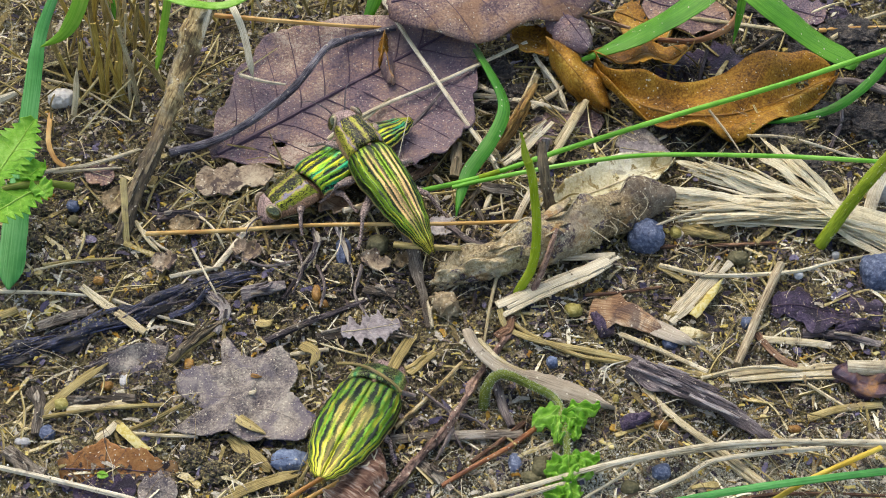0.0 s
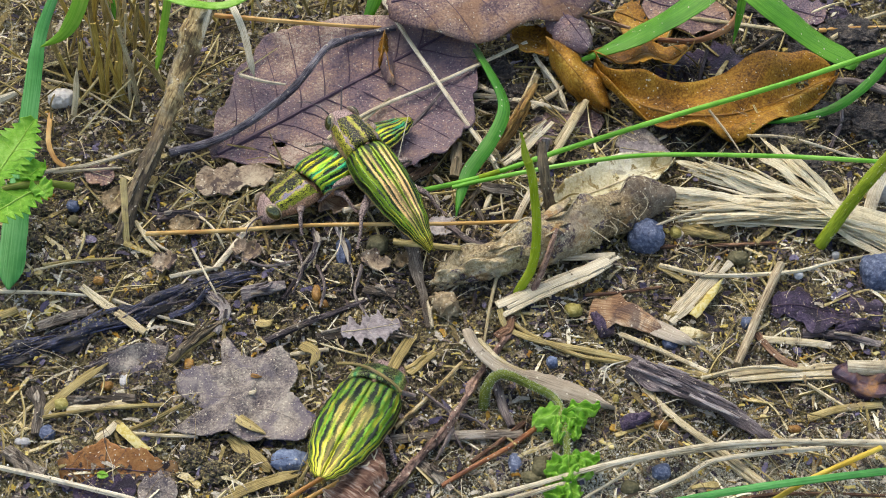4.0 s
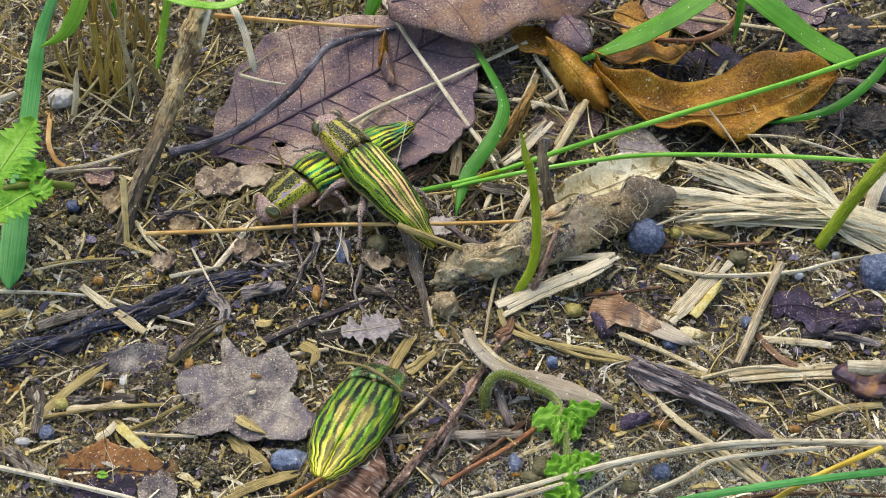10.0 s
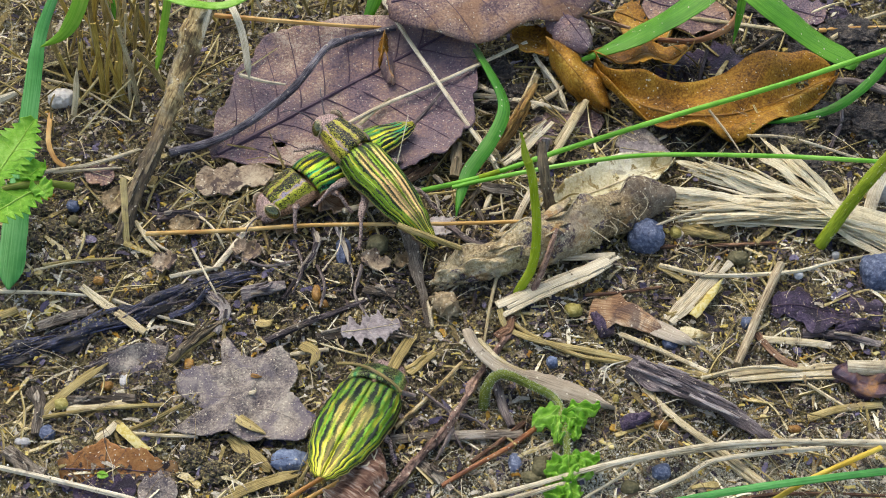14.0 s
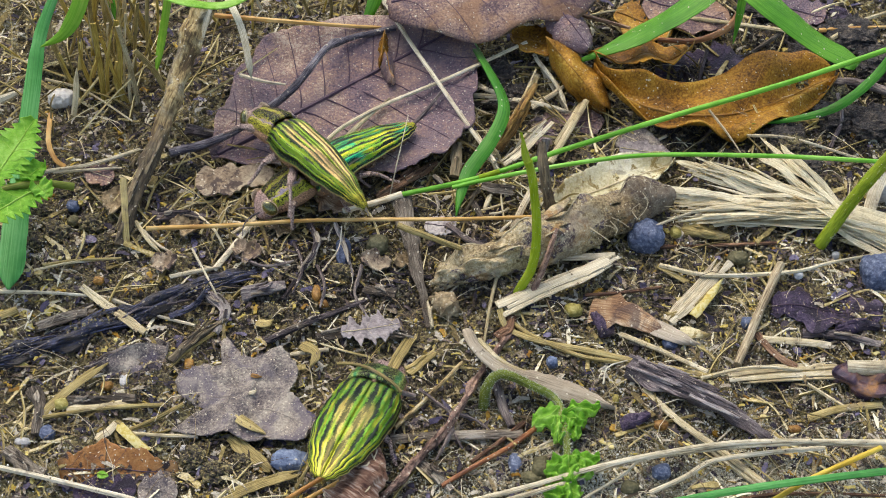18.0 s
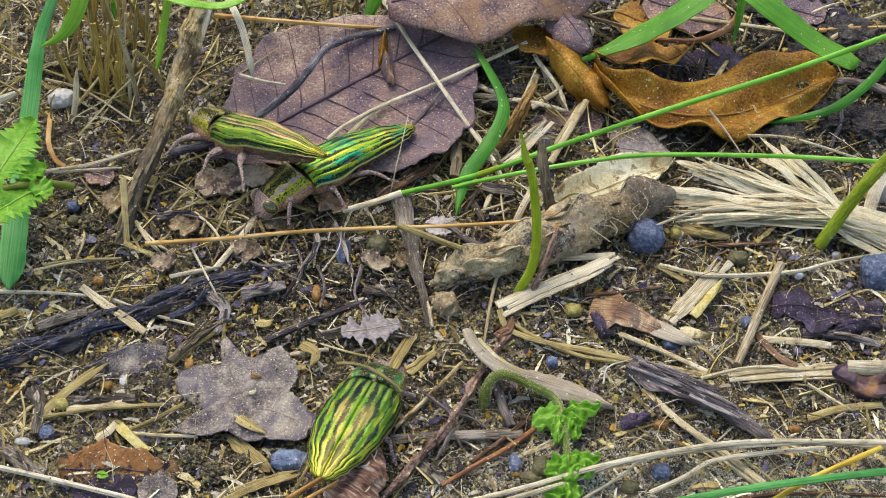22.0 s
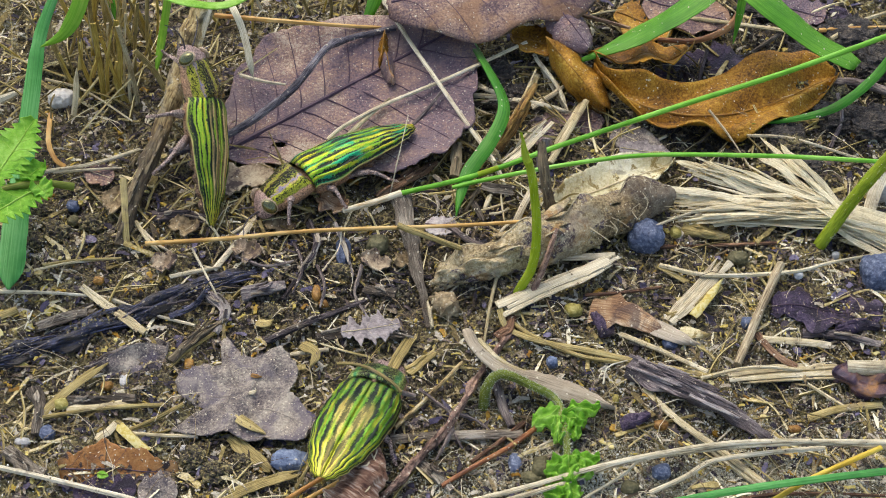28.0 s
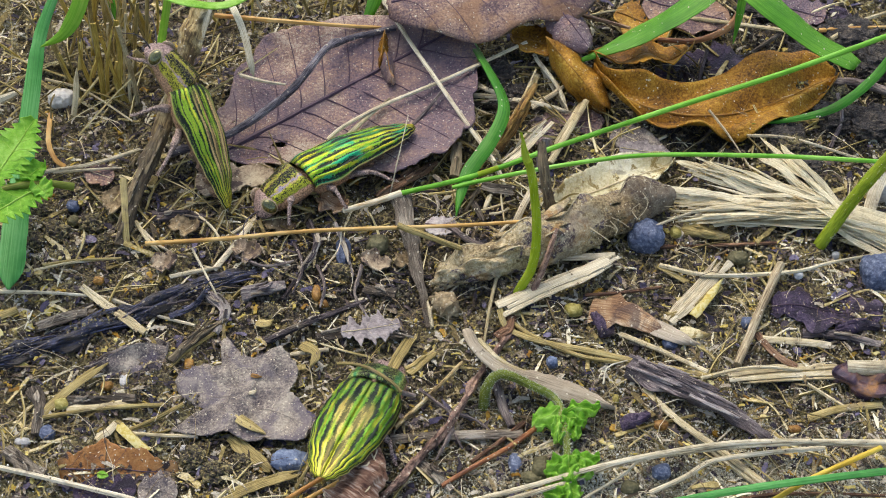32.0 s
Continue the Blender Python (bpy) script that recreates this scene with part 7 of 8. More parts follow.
straw([(-56.3, -42.9, 0.8), (-50.1, -43.9, 1.4), (-43.2, -43.9, 1.1)], 0.7, M_STRAW)
straw([(-75.0, -19.4, 0.9), (-70.6, -17.1, 0.9), (-65.9, -16.6, 1.7)], 1.9, M_BARK, "grey wood splinter on soil")
straw([(-63.7, -13.3, 1.2), (-59.6, -17.3, 1.2), (-54.7, -21.0, 1.2)], 1.4, M_STRAW)
straw([(-28.4, -24.9, -0.5), (-24.2, -24.9, 0.6), (-20.9, -24.8, 1.1)], 0.8, M_PALE)
split_straw([(-9.6, -29.6, 1.2), (-7.4, -25.0, 1.1), (-5.1, -20.8, 1.0)], 1.9, M_OLIVE, "short olive straw stub", 3, 6)
split_straw([(-6.3, -30.5, 1.6), (-4.0, -28.0, 1.5), (-1.6, -25.6, 1.8)], 1.9, M_OLIVE, "short olive straw stub", 3, 5)
split_straw([(-38.1, -57.5, 1.7), (-31.6, -53.7, 1.2), (-24.9, -51.1, 0.7)], 1.8, M_OLIVE, "olive straw half sunk in soil", 3, 8)
split_straw([(-37.8, -43.8, 0.4), (-34.0, -47.5, 0.7), (-29.9, -51.1, 0.2)], 2.4, M_OLIVE, "olive strip of dry leaf", 3, 9)
straw([(-82.1, -17.3, 1.3), (-79.2, -15.6, 1.1)], 1.8, M_OLIVE)
straw([(45.1, 29.1, 1.0), (38.0, 24.8, 0.5), (33.1, 19.0, 1.9)], 0.6, M_STRAW)
needle([(53.3, 31.3, 6.0), (57.2, 27.0, 3.1), (61.1, 19.6, 1.2)], 0.3)
needle([(61.0, 27.9, 2.2), (69.2, 25.3, 4.1), (80.4, 22.3, 2.4), (88.8, 18.7, 2.2)], 0.4)
needle([(41.3, -4.0, -0.1), (50.6, -8.1, 1.9), (65.5, -7.8, 2.6), (73.4, -4.8, 1.7), (85.9, -1.3, 0.9)], 0.5, M_STRAW, "thin crooked dry stem")
needle([(36.9, 1.3, 2.3), (42.9, 3.9, 3.6), (50.9, 7.6, 3.0), (58.6, 8.1, 3.1)], 0.35)
straw([(51.2, 62.7, 2.2), (60.3, 59.4, 3.6), (72.0, 57.1, 3.5)], 1.0, M_STRAW)
needle([(79.3, 57.8, 2.8), (86.4, 58.0, 3.3), (96.4, 59.5, 2.3)], 0.5, M_NEEDLE)
needle([(81.3, 54.9, 3.0), (88.0, 60.2, 2.9), (97.0, 64.3, 3.1)], 0.6, M_STRAW)
straw([(76.4, 56.9, 1.9), (82.6, 54.8, 2.2), (90.1, 52.3, 1.4)], 1.2, M_STRAW)
needle([(25.9, 63.1, 3.4), (33.0, 60.6, 3.3), (39.3, 57.4, 3.9)], 0.6, M_REDTWIG)
straw([(13.1, 1.1, 1.4), (14.9, 7.4, 1.5), (17.8, 14.2, 2.2)], 1.0, M_PALE)
straw([(21.4, 21.1, 1.2), (24.4, 26.5, 3.7), (29.6, 38.9, 1.5)], 1.0, M_STRAW)
straw([(13.0, 21.6, 0.7), (16.6, 28.6, 1.5), (21.2, 32.1, 2.4)], 0.9, M_PALE, tip=0.4)
rough_stick("broken_stalk", [(10.9, 25.8, 0.8), (14.9, 33.2, 2.4), (19.5, 43.1, 4.3)], 1.3, 0.4, M_STICKTOP, "split golden-brown stalk with a dark base", 9, 0.9, 51)
straw([(19.0, 50.9, 2.7), (21.8, 45.3, 0.8), (25.5, 36.1, 0.3)], 0.8, M_PALE)
needle([(19.7, 36.0, 2.0), (22.7, 40.1, 1.2), (25.2, 43.8, 0.7)], 0.5, M_TWIG)
needle([(-90.2, 37.3, 2.7), (-85.3, 37.7, 5.1)], 0.9, M_PALE)
needle([(-81.8, 43.2, 2.9), (-73.4, 40.2, 2.6), (-62.7, 31.8, 2.3)], 0.35, M_STRAW)
needle([(-41.3, 40.9, 6.3), (-36.0, 39.1, 6.2), (-32.0, 39.1, 5.4)], 0.45, M_PALE)
needle([(-59.4, 5.6, 1.2), (-55.1, 0.7, 1.0), (-52.2, -1.4, 0.9)], 0.4, M_PALE)
needle([(-75.6, -6.0, 2.3), (-70.2, -4.0, 1.3), (-61.4, -2.4, 0.1)], 0.4, M_OLIVE)
needle([(-48.0, -0.7, 1.0), (-43.7, -9.9, 2.1), (-41.3, -14.3, 0.9)], 0.25)
needle([(-22.9, -5.9, 0.5), (-19.9, -0.9, 1.2), (-19.4, 3.1, 3.2)], 0.22)
needle([(-2.0, -19.4, 0.6), (-2.5, -16.2, 1.5), (-3.4, -10.9, -0.1)], 0.45, M_PALE)
needle([(-10.4, 11.7, 2.0), (-8.9, 13.9, 9.0), (-6.8, 23.9, 12.0)], 0.14, M_PALE, "hair-thin pale fibre standing beside a beetle")
needle([(28.7, -33.7, 2.6), (29.6, -30.6, 3.4), (33.3, -28.8, 3.1)], 0.18, M_WHITE)
needle([(58.5, -4.9, 1.0), (60.9, -11.1, 1.9), (62.7, -15.1, 0.9)], 0.3, M_OLIVE)
needle([(46.3, -32.1, 2.1), (55.9, -29.2, 1.5), (65.1, -29.6, 1.2)], 0.4, M_STRAW)
needle([(65.8, -32.3, 0.6), (69.6, -35.2, 0.3), (72.5, -38.4, 1.3)], 0.35, M_STRAW)
straw([(65.3, -38.5, -1.2), (70.1, -38.0, 0.8), (78.4, -36.7, 0.6)], 1.5, M_OLIVE)
straw([(58.7, -22.3, 0.9), (65.9, -23.1, 1.1), (71.1, -23.5, 0.5)], 1.6, M_STRAW)
straw([(57.9, -20.9, 0.7), (60.3, -26.0, 1.5), (64.3, -28.5, 0.6)], 1.4, M_REDTWIG, "brown scrap of dry stalk")
needle([(16.9, -46.2, 1.3), (20.5, -44.5, 1.4), (25.1, -43.0, 0.1)], 0.25)
straw([(32.4, -43.5, 1.8), (37.5, -42.0, 2.1), (44.7, -39.6, 1.3)], 0.5, M_OLIVE)
straw([(-44.9, 15.4, 0.9), (-40.7, 17.8, -0.1), (-36.9, 18.2, -0.2)], 1.0, M_STRAW)
straw([(41.5, -17.0, 0.8), (46.5, -14.5, 0.2), (52.1, -10.0, 1.3)], 1.8, M_OLIVE, "yellowed scrap of flat straw")

straw([(-19.0, -30.6, 4.6), (-16.5, -31.2, 5.4), (-13.0, -32.9, 6.3), (-9.0, -35.4, 5.5), (-7.4, -36.6, 4.2)], 0.6, M_OLIVE, "olive straw lying across the neck of a beetle", ragged=0.2)

# ---- the fan of bleached straw ----
FAN_LABEL = "bundle of bleached frayed straw fanned out"
fan = root("straw_bundle", (75.0, 5.8, 1.0), FAN_LABEL, "straw bundle")
rf = random.Random(11)
fan_from = ((75.8, 6.6, 3.3), (77.8, 4.4, 2.6))
fan_ends = ((41.5, 8.0, 3.9), (42.0, 6.3, 3.8), (43.3, 6.3, 2.4), (47.7, 5.3, 2.1), (44.4, 20.1, 4.3), (46.7, 18.8, 4.2), (47.7, 17.0, 5.8), (61.2, 22.9, 6.0), (49.3, 17.8, 5.6), (62.4, 20.6, 5.6), (41.0, 8.9, 4.8), (45.4, 19.2, 5.5))
for k in range(66):
    a = Vector(fan_ends[k % 12])
    b = Vector(fan_ends[(k * 5 + 3) % 12]) if k % 7 == 0 else a
    e = a.lerp(b, rf.uniform(0, 0.3)) + Vector((rf.uniform(-2, 4), rf.uniform(-1.6, 1.6), rf.uniform(-1, 1.0)))
    c = Vector(fan_from[0]).lerp(Vector(fan_from[1]), rf.random()) + Vector((rf.uniform(-2, 2), rf.uniform(-2.5, 2.5), rf.uniform(-1.5, 1.5)))
    e = c + (e - c) * rf.uniform(0.75, 1.05)
    d = c + Vector((rf.uniform(7, 16), rf.uniform(-7, -2), rf.uniform(-2, -0.5)))
    lines = [d, c] + [c.lerp(e, f) + Vector((rf.uniform(-0.5, 0.5), rf.uniform(-0.5, 0.5), rf.uniform(-0.6, 1.4))) for f in (0.35, 0.68)] + [e]
    ribbon("straw", lines, rf.choice((0.18, 0.45, 0.8, 1.1, 1.5)), M_FAN, parent=fan, camber=0.1, thick=0.12, turn=(rf.uniform(-45, 45), rf.uniform(-45, 45)), n=26, tip=rf.choice((0, 0.05, 0.12, 0.3)), ragged=0.5, seed=k)

# ---- dry stubble and clumps at the back ----
rs = random.Random(21)


def stub(at, height, lean, width, material, label="dry upright grass stubble", end=0.0):
    a = Vector(at)
    b = a + Vector((lean[0], lean[1], height))
    ribbon("straw", [a, a.lerp(b, 0.5) + Vector((rs.uniform(-1, 1), 0, 0)), b], width * 0.75, material, label, "grass stubble", group="grass stubble",
           up=(0.2, -1, 0.3), camber=0.2, tip=end, turn=rs.uniform(-40, 40), n=10, seed=rs.random() * 9)


back = (M_STUBBLE, M_STRAW, M_OLIVE, M_STUBBLE, M_OLIVE)
for k in range(55):
    stub((rs.gauss(-69, 5), rs.uniform(38, 66), 0), rs.uniform(10, 26), (rs.uniform(-5, 5), rs.uniform(-4, 3)), rs.uniform(0.4, 1.5), back[k % 5], end=rs.choice((0, 0.3, 0.6)))
for k in range(24):
    stub((rs.uniform(-108, -78), rs.uniform(40, 78), 0), rs.uniform(8, 26), (rs.uniform(-6, 7), rs.uniform(-4, 3)), rs.uniform(0.3, 1.1), back[k % 5], end=rs.choice((0, 0.3, 0.6)))
for k in range(42):
    stub((rs.uniform(-56, -10), rs.uniform(60, 80), 0), rs.uniform(8, 22), (rs.uniform(-7, 7), rs.uniform(-4, 3)), rs.uniform(0.3, 1.1), back[k % 5], end=rs.choice((0, 0.3, 0.6)))
def tangle(name, count, x0, x1, y0, y1, length, high, material, label):
    """Fine dry stems lying across one another."""
    V, F, UV = [], [], []
    for _ in range(count):
        x, y = rs.uniform(x0, x1), rs.uniform(y0, y1)
        ln, a = rs.uniform(*length), rs.uniform(0, 3.1)
        p = Vector((x, y, gz(x, y) + rs.uniform(0.3, high * 0.6)))
        q = p + Vector((math.cos(a) * ln, math.sin(a) * ln, rs.uniform(-0.5, high)))
        v, f, uv = tube_data([p, (p + q) * 0.5 + Vector((rs.uniform(-1, 1), rs.uniform(-1, 1), rs.uniform(0, high * 0.5))), q], rs.uniform(0.1, 0.38), rs.uniform(0.08, 0.2), n=8, sides=5)
        k = len(V)
        V += v
        UV += uv
        F += [tuple(j + k for j in g) for g in f]
    tagged(mesh_ob(name, V, F, material, at=(0, 0, 0), uvs=UV), label, "dry grass", kind="stuff")


tangle("tangled_grass", 48, -100, -46, 26, 74, (8, 24), 5, M_TANGLE, "tangled fine dry grass stems around the stubble")
tangle("tangled_grass", 120, -10, 98, 8, 82, (6, 18), 2, M_TANGLE, "tangled fine dry grass stems among dead leaves")
tangle("tangled_grass", 110, -80, 80, -60, 24, (4, 14), 1.2, M_TANGLE, "fine dry grass stems scattered over the soil")
tangle("tangled_grass", 80, -4, 40, 6, 44, (4, 12), 2, M_TANGLE, "fine dry grass stems between dead leaves")
tangle("tangled_grass", 60, -58, -18, -2, 22, (4, 13), 1.6, M_TANGLE, "fine dry grass stems under the beetles")
for n, (a, b, w, m) in enumerate((((-52.8, 5.1, 1.2), (-47.0, 4.0, 1.4), 2.2, M_TAN), ((-39.7, -1.9, 2.4), (-34.5, -3.8, 2.7), 2.4, M_MOTTLE), ((-34.2, 5.0, 1.8), (-28.8, 3.7, 0.8), 2.0, M_TAN), ((-15.5, -3.3, 1.6), (-10.1, -4.6, 0.6), 2.0, M_MOTTLE),
                                  ((-24.1, 10.7, 2.8), (-18.8, 7.6, 2.7), 2.4, M_RUSSET), ((-66.5, 11.3, 2.1), (-61.0, 9.3, 2.4), 2.4, M_TAN), ((-55.4, -4.4, 0.7), (-50.3, -4.3, 1.6), 2.0, M_MOTTLE), ((-9.0, -4.5, 0.5), (-5.3, -2.3, 0.4), 1.6, M_TAN))):
    leaf("leaf_scrap", a, b, w, m, M_TANVEIN, "small dry brown leaf scrap on soil", outline=lambda u: ovate(u, 0.5, 0.4), shape=lambda u, s: 0.7 * s * s + 0.4 * math.sin(u * 8), veins=0, rib=0, rag=0.6, seed=60.0 + n, nu=24, nv=14)
HANGING = ribbon("straw", [(-42.9, 45.7, 24.0), (-39.4, 38.1, 22.0), (-37.8, 32.7, 18.0), (-37.3, 31.4, 14.9)], 1.4, M_PALE, "bleached dry grass blade hanging down", "dry grass", tip=0.3)
ribbon("straw", [(-46.5, 50.2, 19.9), (-48.0, 46.0, 16.1), (-49.2, 40.6, 12.7)], 2.2, M_PALE, "bleached dry grass blade among stubble", "dry grass", tip=0.3, taper=(1, 0.5))
ribbon("straw", [(-79.4, 33.6, 2.8), (-78.7, 25.4, 3.2), (-76.7, 20.7, 3.0), (-74.8, 19.7, 1.9)], 1.0, M_NEEDLE, "curled orange dry grass blade", "dry grass")
ribbon("straw", [(-75.2, 34.5, 1.1), (-74.2, 36.3, 5.8), (-73.9, 39.7, 9.6)], 1.3, M_STRAW, "upright dry grass blade", "dry grass", tip=0.3)
ribbon("straw", [(-60.7, 0.4, -0.3), (-60.9, 3.4, 2.8), (-61.5, 11.0, 8.2)], 1.3, M_OLIVE, "upright olive grass blade", "dry grass")
pebble((-78.4, 39.1, 0.5), (2.6, 2.0, 1.8), M_HUSK, "whitish papery snail-shell-like pebble", 1.0)

ribbon("straw", [(81.4, 4.5, 1.9), (83.2, 9.5, 4.1), (85.5, 14.2, 5.8)], 2.6, M_PALE, "pale wide straw beside a plant stem", "straw", ragged=0.2)
for at, size, mat, what, n in (((-46.2, -28.1, 0.3), (0.9, 1.3, 0.7), M_SEEDORANGE, "small glossy orange seed", 1.0), ((-23.6, -12.8, 2.0), (0.9, 1.7, 0.8), M_SEEDORANGE, "small ochre seed husk", 2.0), ((-22.3, -14.7, 1.3), (1.0, 0.8, 0.7), M_SEEDORANGE, "small ochre round seed", 3.0),
                              ((-65.0, -8.4, 0.3), (1.0, 0.9, 0.7), M_SEEDORANGE, "small orange-brown seed on soil", 4.0), ((-60.6, -32.6, 0.1), (1.1, 0.9, 0.7), M_SEEDORANGE, "small amber seed on soil", 5.0), ((-67.9, -37.4, 1.2), (1.3, 1.1, 0.8), M_SEEDYELLOW, "small yellow plant husk", 6.0),
                              ((24.3, -15.6, 0.5), (1.7, 1.4, 1.0), M_SEEDYELLOW, "small yellow crumpled husk", 7.0), ((75.2, 32.7, 0.8), (1.0, 1.2, 1.0), M_SEEDYELLOW, "small greenish-yellow seed on soil", 8.0), ((44.7, 3.1, 0.8), (1.1, 1.2, 0.9), M_SEEDYELLOW, "small yellow-green seed on soil", 9.0),
                              ((38.5, -42.0, 1.3), (1.3, 1.0, 0.8), M_SEEDORANGE, "small orange husk on soil", 10.0), ((30.9, -36.0, 0.8), (0.6, 1.0, 0.6), M_SEEDYELLOW, "small yellow seed on soil", 11.0), ((62.4, -41.2, -1.1), (1.3, 0.8, 0.6), M_SEEDORANGE, "flat ochre husk on soil", 12.0)):
    seed_ob = pebble(at, size, mat, what, n, group="seeds")
    seed_ob.name = "seed"
    tagged(seed_ob, category="seed")
for n, (at, r) in enumerate((((-78.6, 1.0, 0.4), 2.2), ((-74.8, 4.2, -0.6), 2.6), ((-68.0, 6.6, -0.5), 2.4), ((-65.4, 2.5, -1.5), 2.0), ((-78.6, 9.8, -0.3), 2.2), ((-73.9, 14.4, -0.0), 1.9), ((-79.9, -4.8, 0.2), 1.8), ((-43.4, -48.4, 0.2), 2.4), ((-39.2, -51.5, 0.1), 2.6),
                             ((-35.5, -48.9, -0.3), 2.0), ((46.1, -9.9, -1.7), 2.2), ((81.0, 39.9, -0.3), 3.0), ((69.6, 24.8, 1.4), 3.2), ((-79.6, 49.4, 0.1), 5.0), ((-72.2, 46.3, -0.2), 4.2), ((-19.7, -6.4, -0.6), 2.4), ((-32.1, -15.8, -0.7), 2.4))):
    clod = pebble(at, (r, r * 0.9, r * 0.75), M_SOIL, "rough clod of brown soil", 40.0 + n, group="soil clods", sink=0.4, crag=0.3)
    clod.name = "soil_clod"
    tagged(clod, category="soil clod")

for n, (at, r) in enumerate((((77.1, 54.5, -0.8), 5.0), ((85.7, 57.6, 0.4), 5.5), ((90.8, 49.6, -0.0), 5.0), ((79.9, 33.4, 0.6), 4.4), ((86.5, 31.6, 0.8), 4.8), ((68.8, 27.4, 1.1), 4.0), ((67.8, 67.9, -1.0), 5.0), ((11.3, 46.6, 1.2), 3.6), ((15.2, 40.4, 0.8), 3.0), ((71.2, 19.6, 1.3), 3.4))):
    clod = pebble(at, (r, r * 0.9, r * 0.55), M_PEAT, "rough dark clod of wet soil", 70.0 + n, group="soil clods", sink=0.4, crag=0.3)
    clod.name = "soil_clod"
    tagged(clod, category="soil clod")

# ---- pebbles ----
pebble((39.0, 2.1, -0.3), (3.4, 3.0, 3.2), M_PEBBLE, "smooth blue-grey pebble half sunk in soil", 2.0)
pebble((82.6, -6.2, -1.6), (3.4, 3.6, 3.4), M_PEBBLE, "speckled blue-grey pebble half sunk in soil", 3.0)
pebble((-26.9, -48.4, -0.7), (3.2, 1.9, 1.7), M_BLUEPEBBLE, "flat blue-grey pebble half sunk in soil", 4.0)
pebble((-12.6, 0.4, 0.0), (2.0, 1.9, 1.7), M_OLIVEPEBBLE, "dull olive pebble half sunk in soil", 5.0)
pebble((-19.1, -0.7, -0.7), (1.4, 3.2, 1.4), M_PEBBLE, "dark slate pebble half sunk in soil", 6.0)
pebble((20.0, -27.0, -0.5), (1.1, 1.1, 1.1), M_BLUEPEBBLE, "small pale blue pebble", 7.0)
pebble((37.9, -51.1, 0.2), (1.6, 1.4, 1.2), M_PEBBLE, "small blue-grey pebble half sunk in soil", 8.0)
pebble((12.6, -48.8, -0.7), (1.2, 2.0, 1.0), M_PEBBLE, "dark slate pebble half sunk in soil", 9.0)
pebble((17.1, -50.1, 0.0), (1.5, 2.2, 1.3), M_OLIVEPEBBLE, "brownish pebble half sunk in soil", 10.0)
pebble((32.4, -54.0, -0.6), (1.6, 1.3, 1.2), M_OLIVEPEBBLE, "tan pebble half sunk in soil", 11.0)
pebble((15.6, -51.9, -0.5), (2.0, 1.3, 1.0), M_OLIVEPEBBLE, "pale yellowish pebble half sunk in soil", 12.0)
pebble((75.3, -1.0, -1.2), (0.8, 0.8, 0.8), M_PALEPEBBLE, "small white pebble half sunk in soil", 13.0)
pebble((67.0, -7.7, 1.1), (0.9, 0.9, 0.9), M_PALEPEBBLE, "small white pebble half sunk in soil", 14.0)
pebble((-74.3, -44.1, -0.7), (1.4, 0.8, 0.6), M_PALEPEBBLE, "pale bluish flat pebble", 15.0)
pebble((-69.9, -42.8, -0.2), (1.4, 1.4, 1.2), M_PEBBLE, "dark blue pebble half sunk in soil", 16.0)
pebble((-72.3, 10.6, -0.0), (1.3, 1.2, 1.0), M_PEBBLE, "dark blue-grey pebble half sunk in soil", 17.0)
pebble((-72.0, 7.4, -0.9), (1.2, 1.1, 1.0), M_OLIVEPEBBLE, "yellowish pebble half sunk in soil", 18.0)
pebble((-45.6, -45.8, -0.5), (0.7, 0.7, 0.6), M_PALEPEBBLE, "small white pebble half sunk in soil", 19.0)
pebble((-57.6, -31.4, -0.2), (0.9, 1.2, 0.9), M_PALEPEBBLE, "small greenish-white pebble half sunk in soil", 20.0)
pebble((41.6, -23.6, 0.5), (1.4, 1.1, 1.0), M_PEBBLE, "small blue pebble half sunk in soil", 21.0)
pebble((56.1, -3.1, 0.6), (2.0, 1.4, 1.0), M_OLIVEPEBBLE, "flat dull pebble half sunk in soil", 22.0)
pebble((56.3, -18.6, 0.4), (1.2, 1.0, 1.0), M_PEBBLE, "small blue-grey pebble half sunk in soil", 23.0)
pebble((86.4, 14.4, -0.5), (2.6, 2.6, 3.0), M_PALEPEBBLE, "pale grey stone half sunk in soil", 24.0)
pebble((-48.2, 6.6, -0.8), (0.9, 0.8, 0.7), M_OLIVEPEBBLE, "small olive pebble half sunk in soil", 25.0)


# ---- beetles ----
def plate(rows, cols, fn):
    """A smooth sheet of fn(u, v) with its uv."""
    V, F, UV = [], [], []
    for i in range(rows + 1):
        for j in range(cols + 1):
            q, uv = fn(j / cols, i / rows)
            V.append(q)
            UV.append(uv)
    for i in range(rows):
        for j in range(cols):
            k = i * (cols + 1) + j
            F.append((k, k + 1, k + cols + 2, k + cols + 1))
    return V, F, UV


def blob(centre, radii, bumps=0.0, sub=3, seed=0.0):
    bm = bmesh.new()
    bmesh.ops.create_icosphere(bm, subdivisions=sub, radius=1.0)
    V = [Vector((centre[0] + v.co.x * radii[0] * (1 + bumps * noise.noise(v.co * 3 + Vector((seed, 0, 0)))), centre[1] + v.co.y * radii[1], centre[2] + v.co.z * radii[2] * (1 + bumps * noise.noise(v.co * 3)))) for v in bm.verts]
    F = [tuple(v.index for v in f.verts) for f in bm.faces]
    bm.free()
    return V, F


def local_part(name, V, F, material, parent, uvs=None, thick=0.0, at=(0, 0, 0), label=""):
    ob = mesh_ob(name, [Vector(v) - Vector(at) for v in V], F, material, parent, at="local", uvs=uvs, thick=thick)
    ob.location = Vector(at) * MM
    return tagged(ob, label)


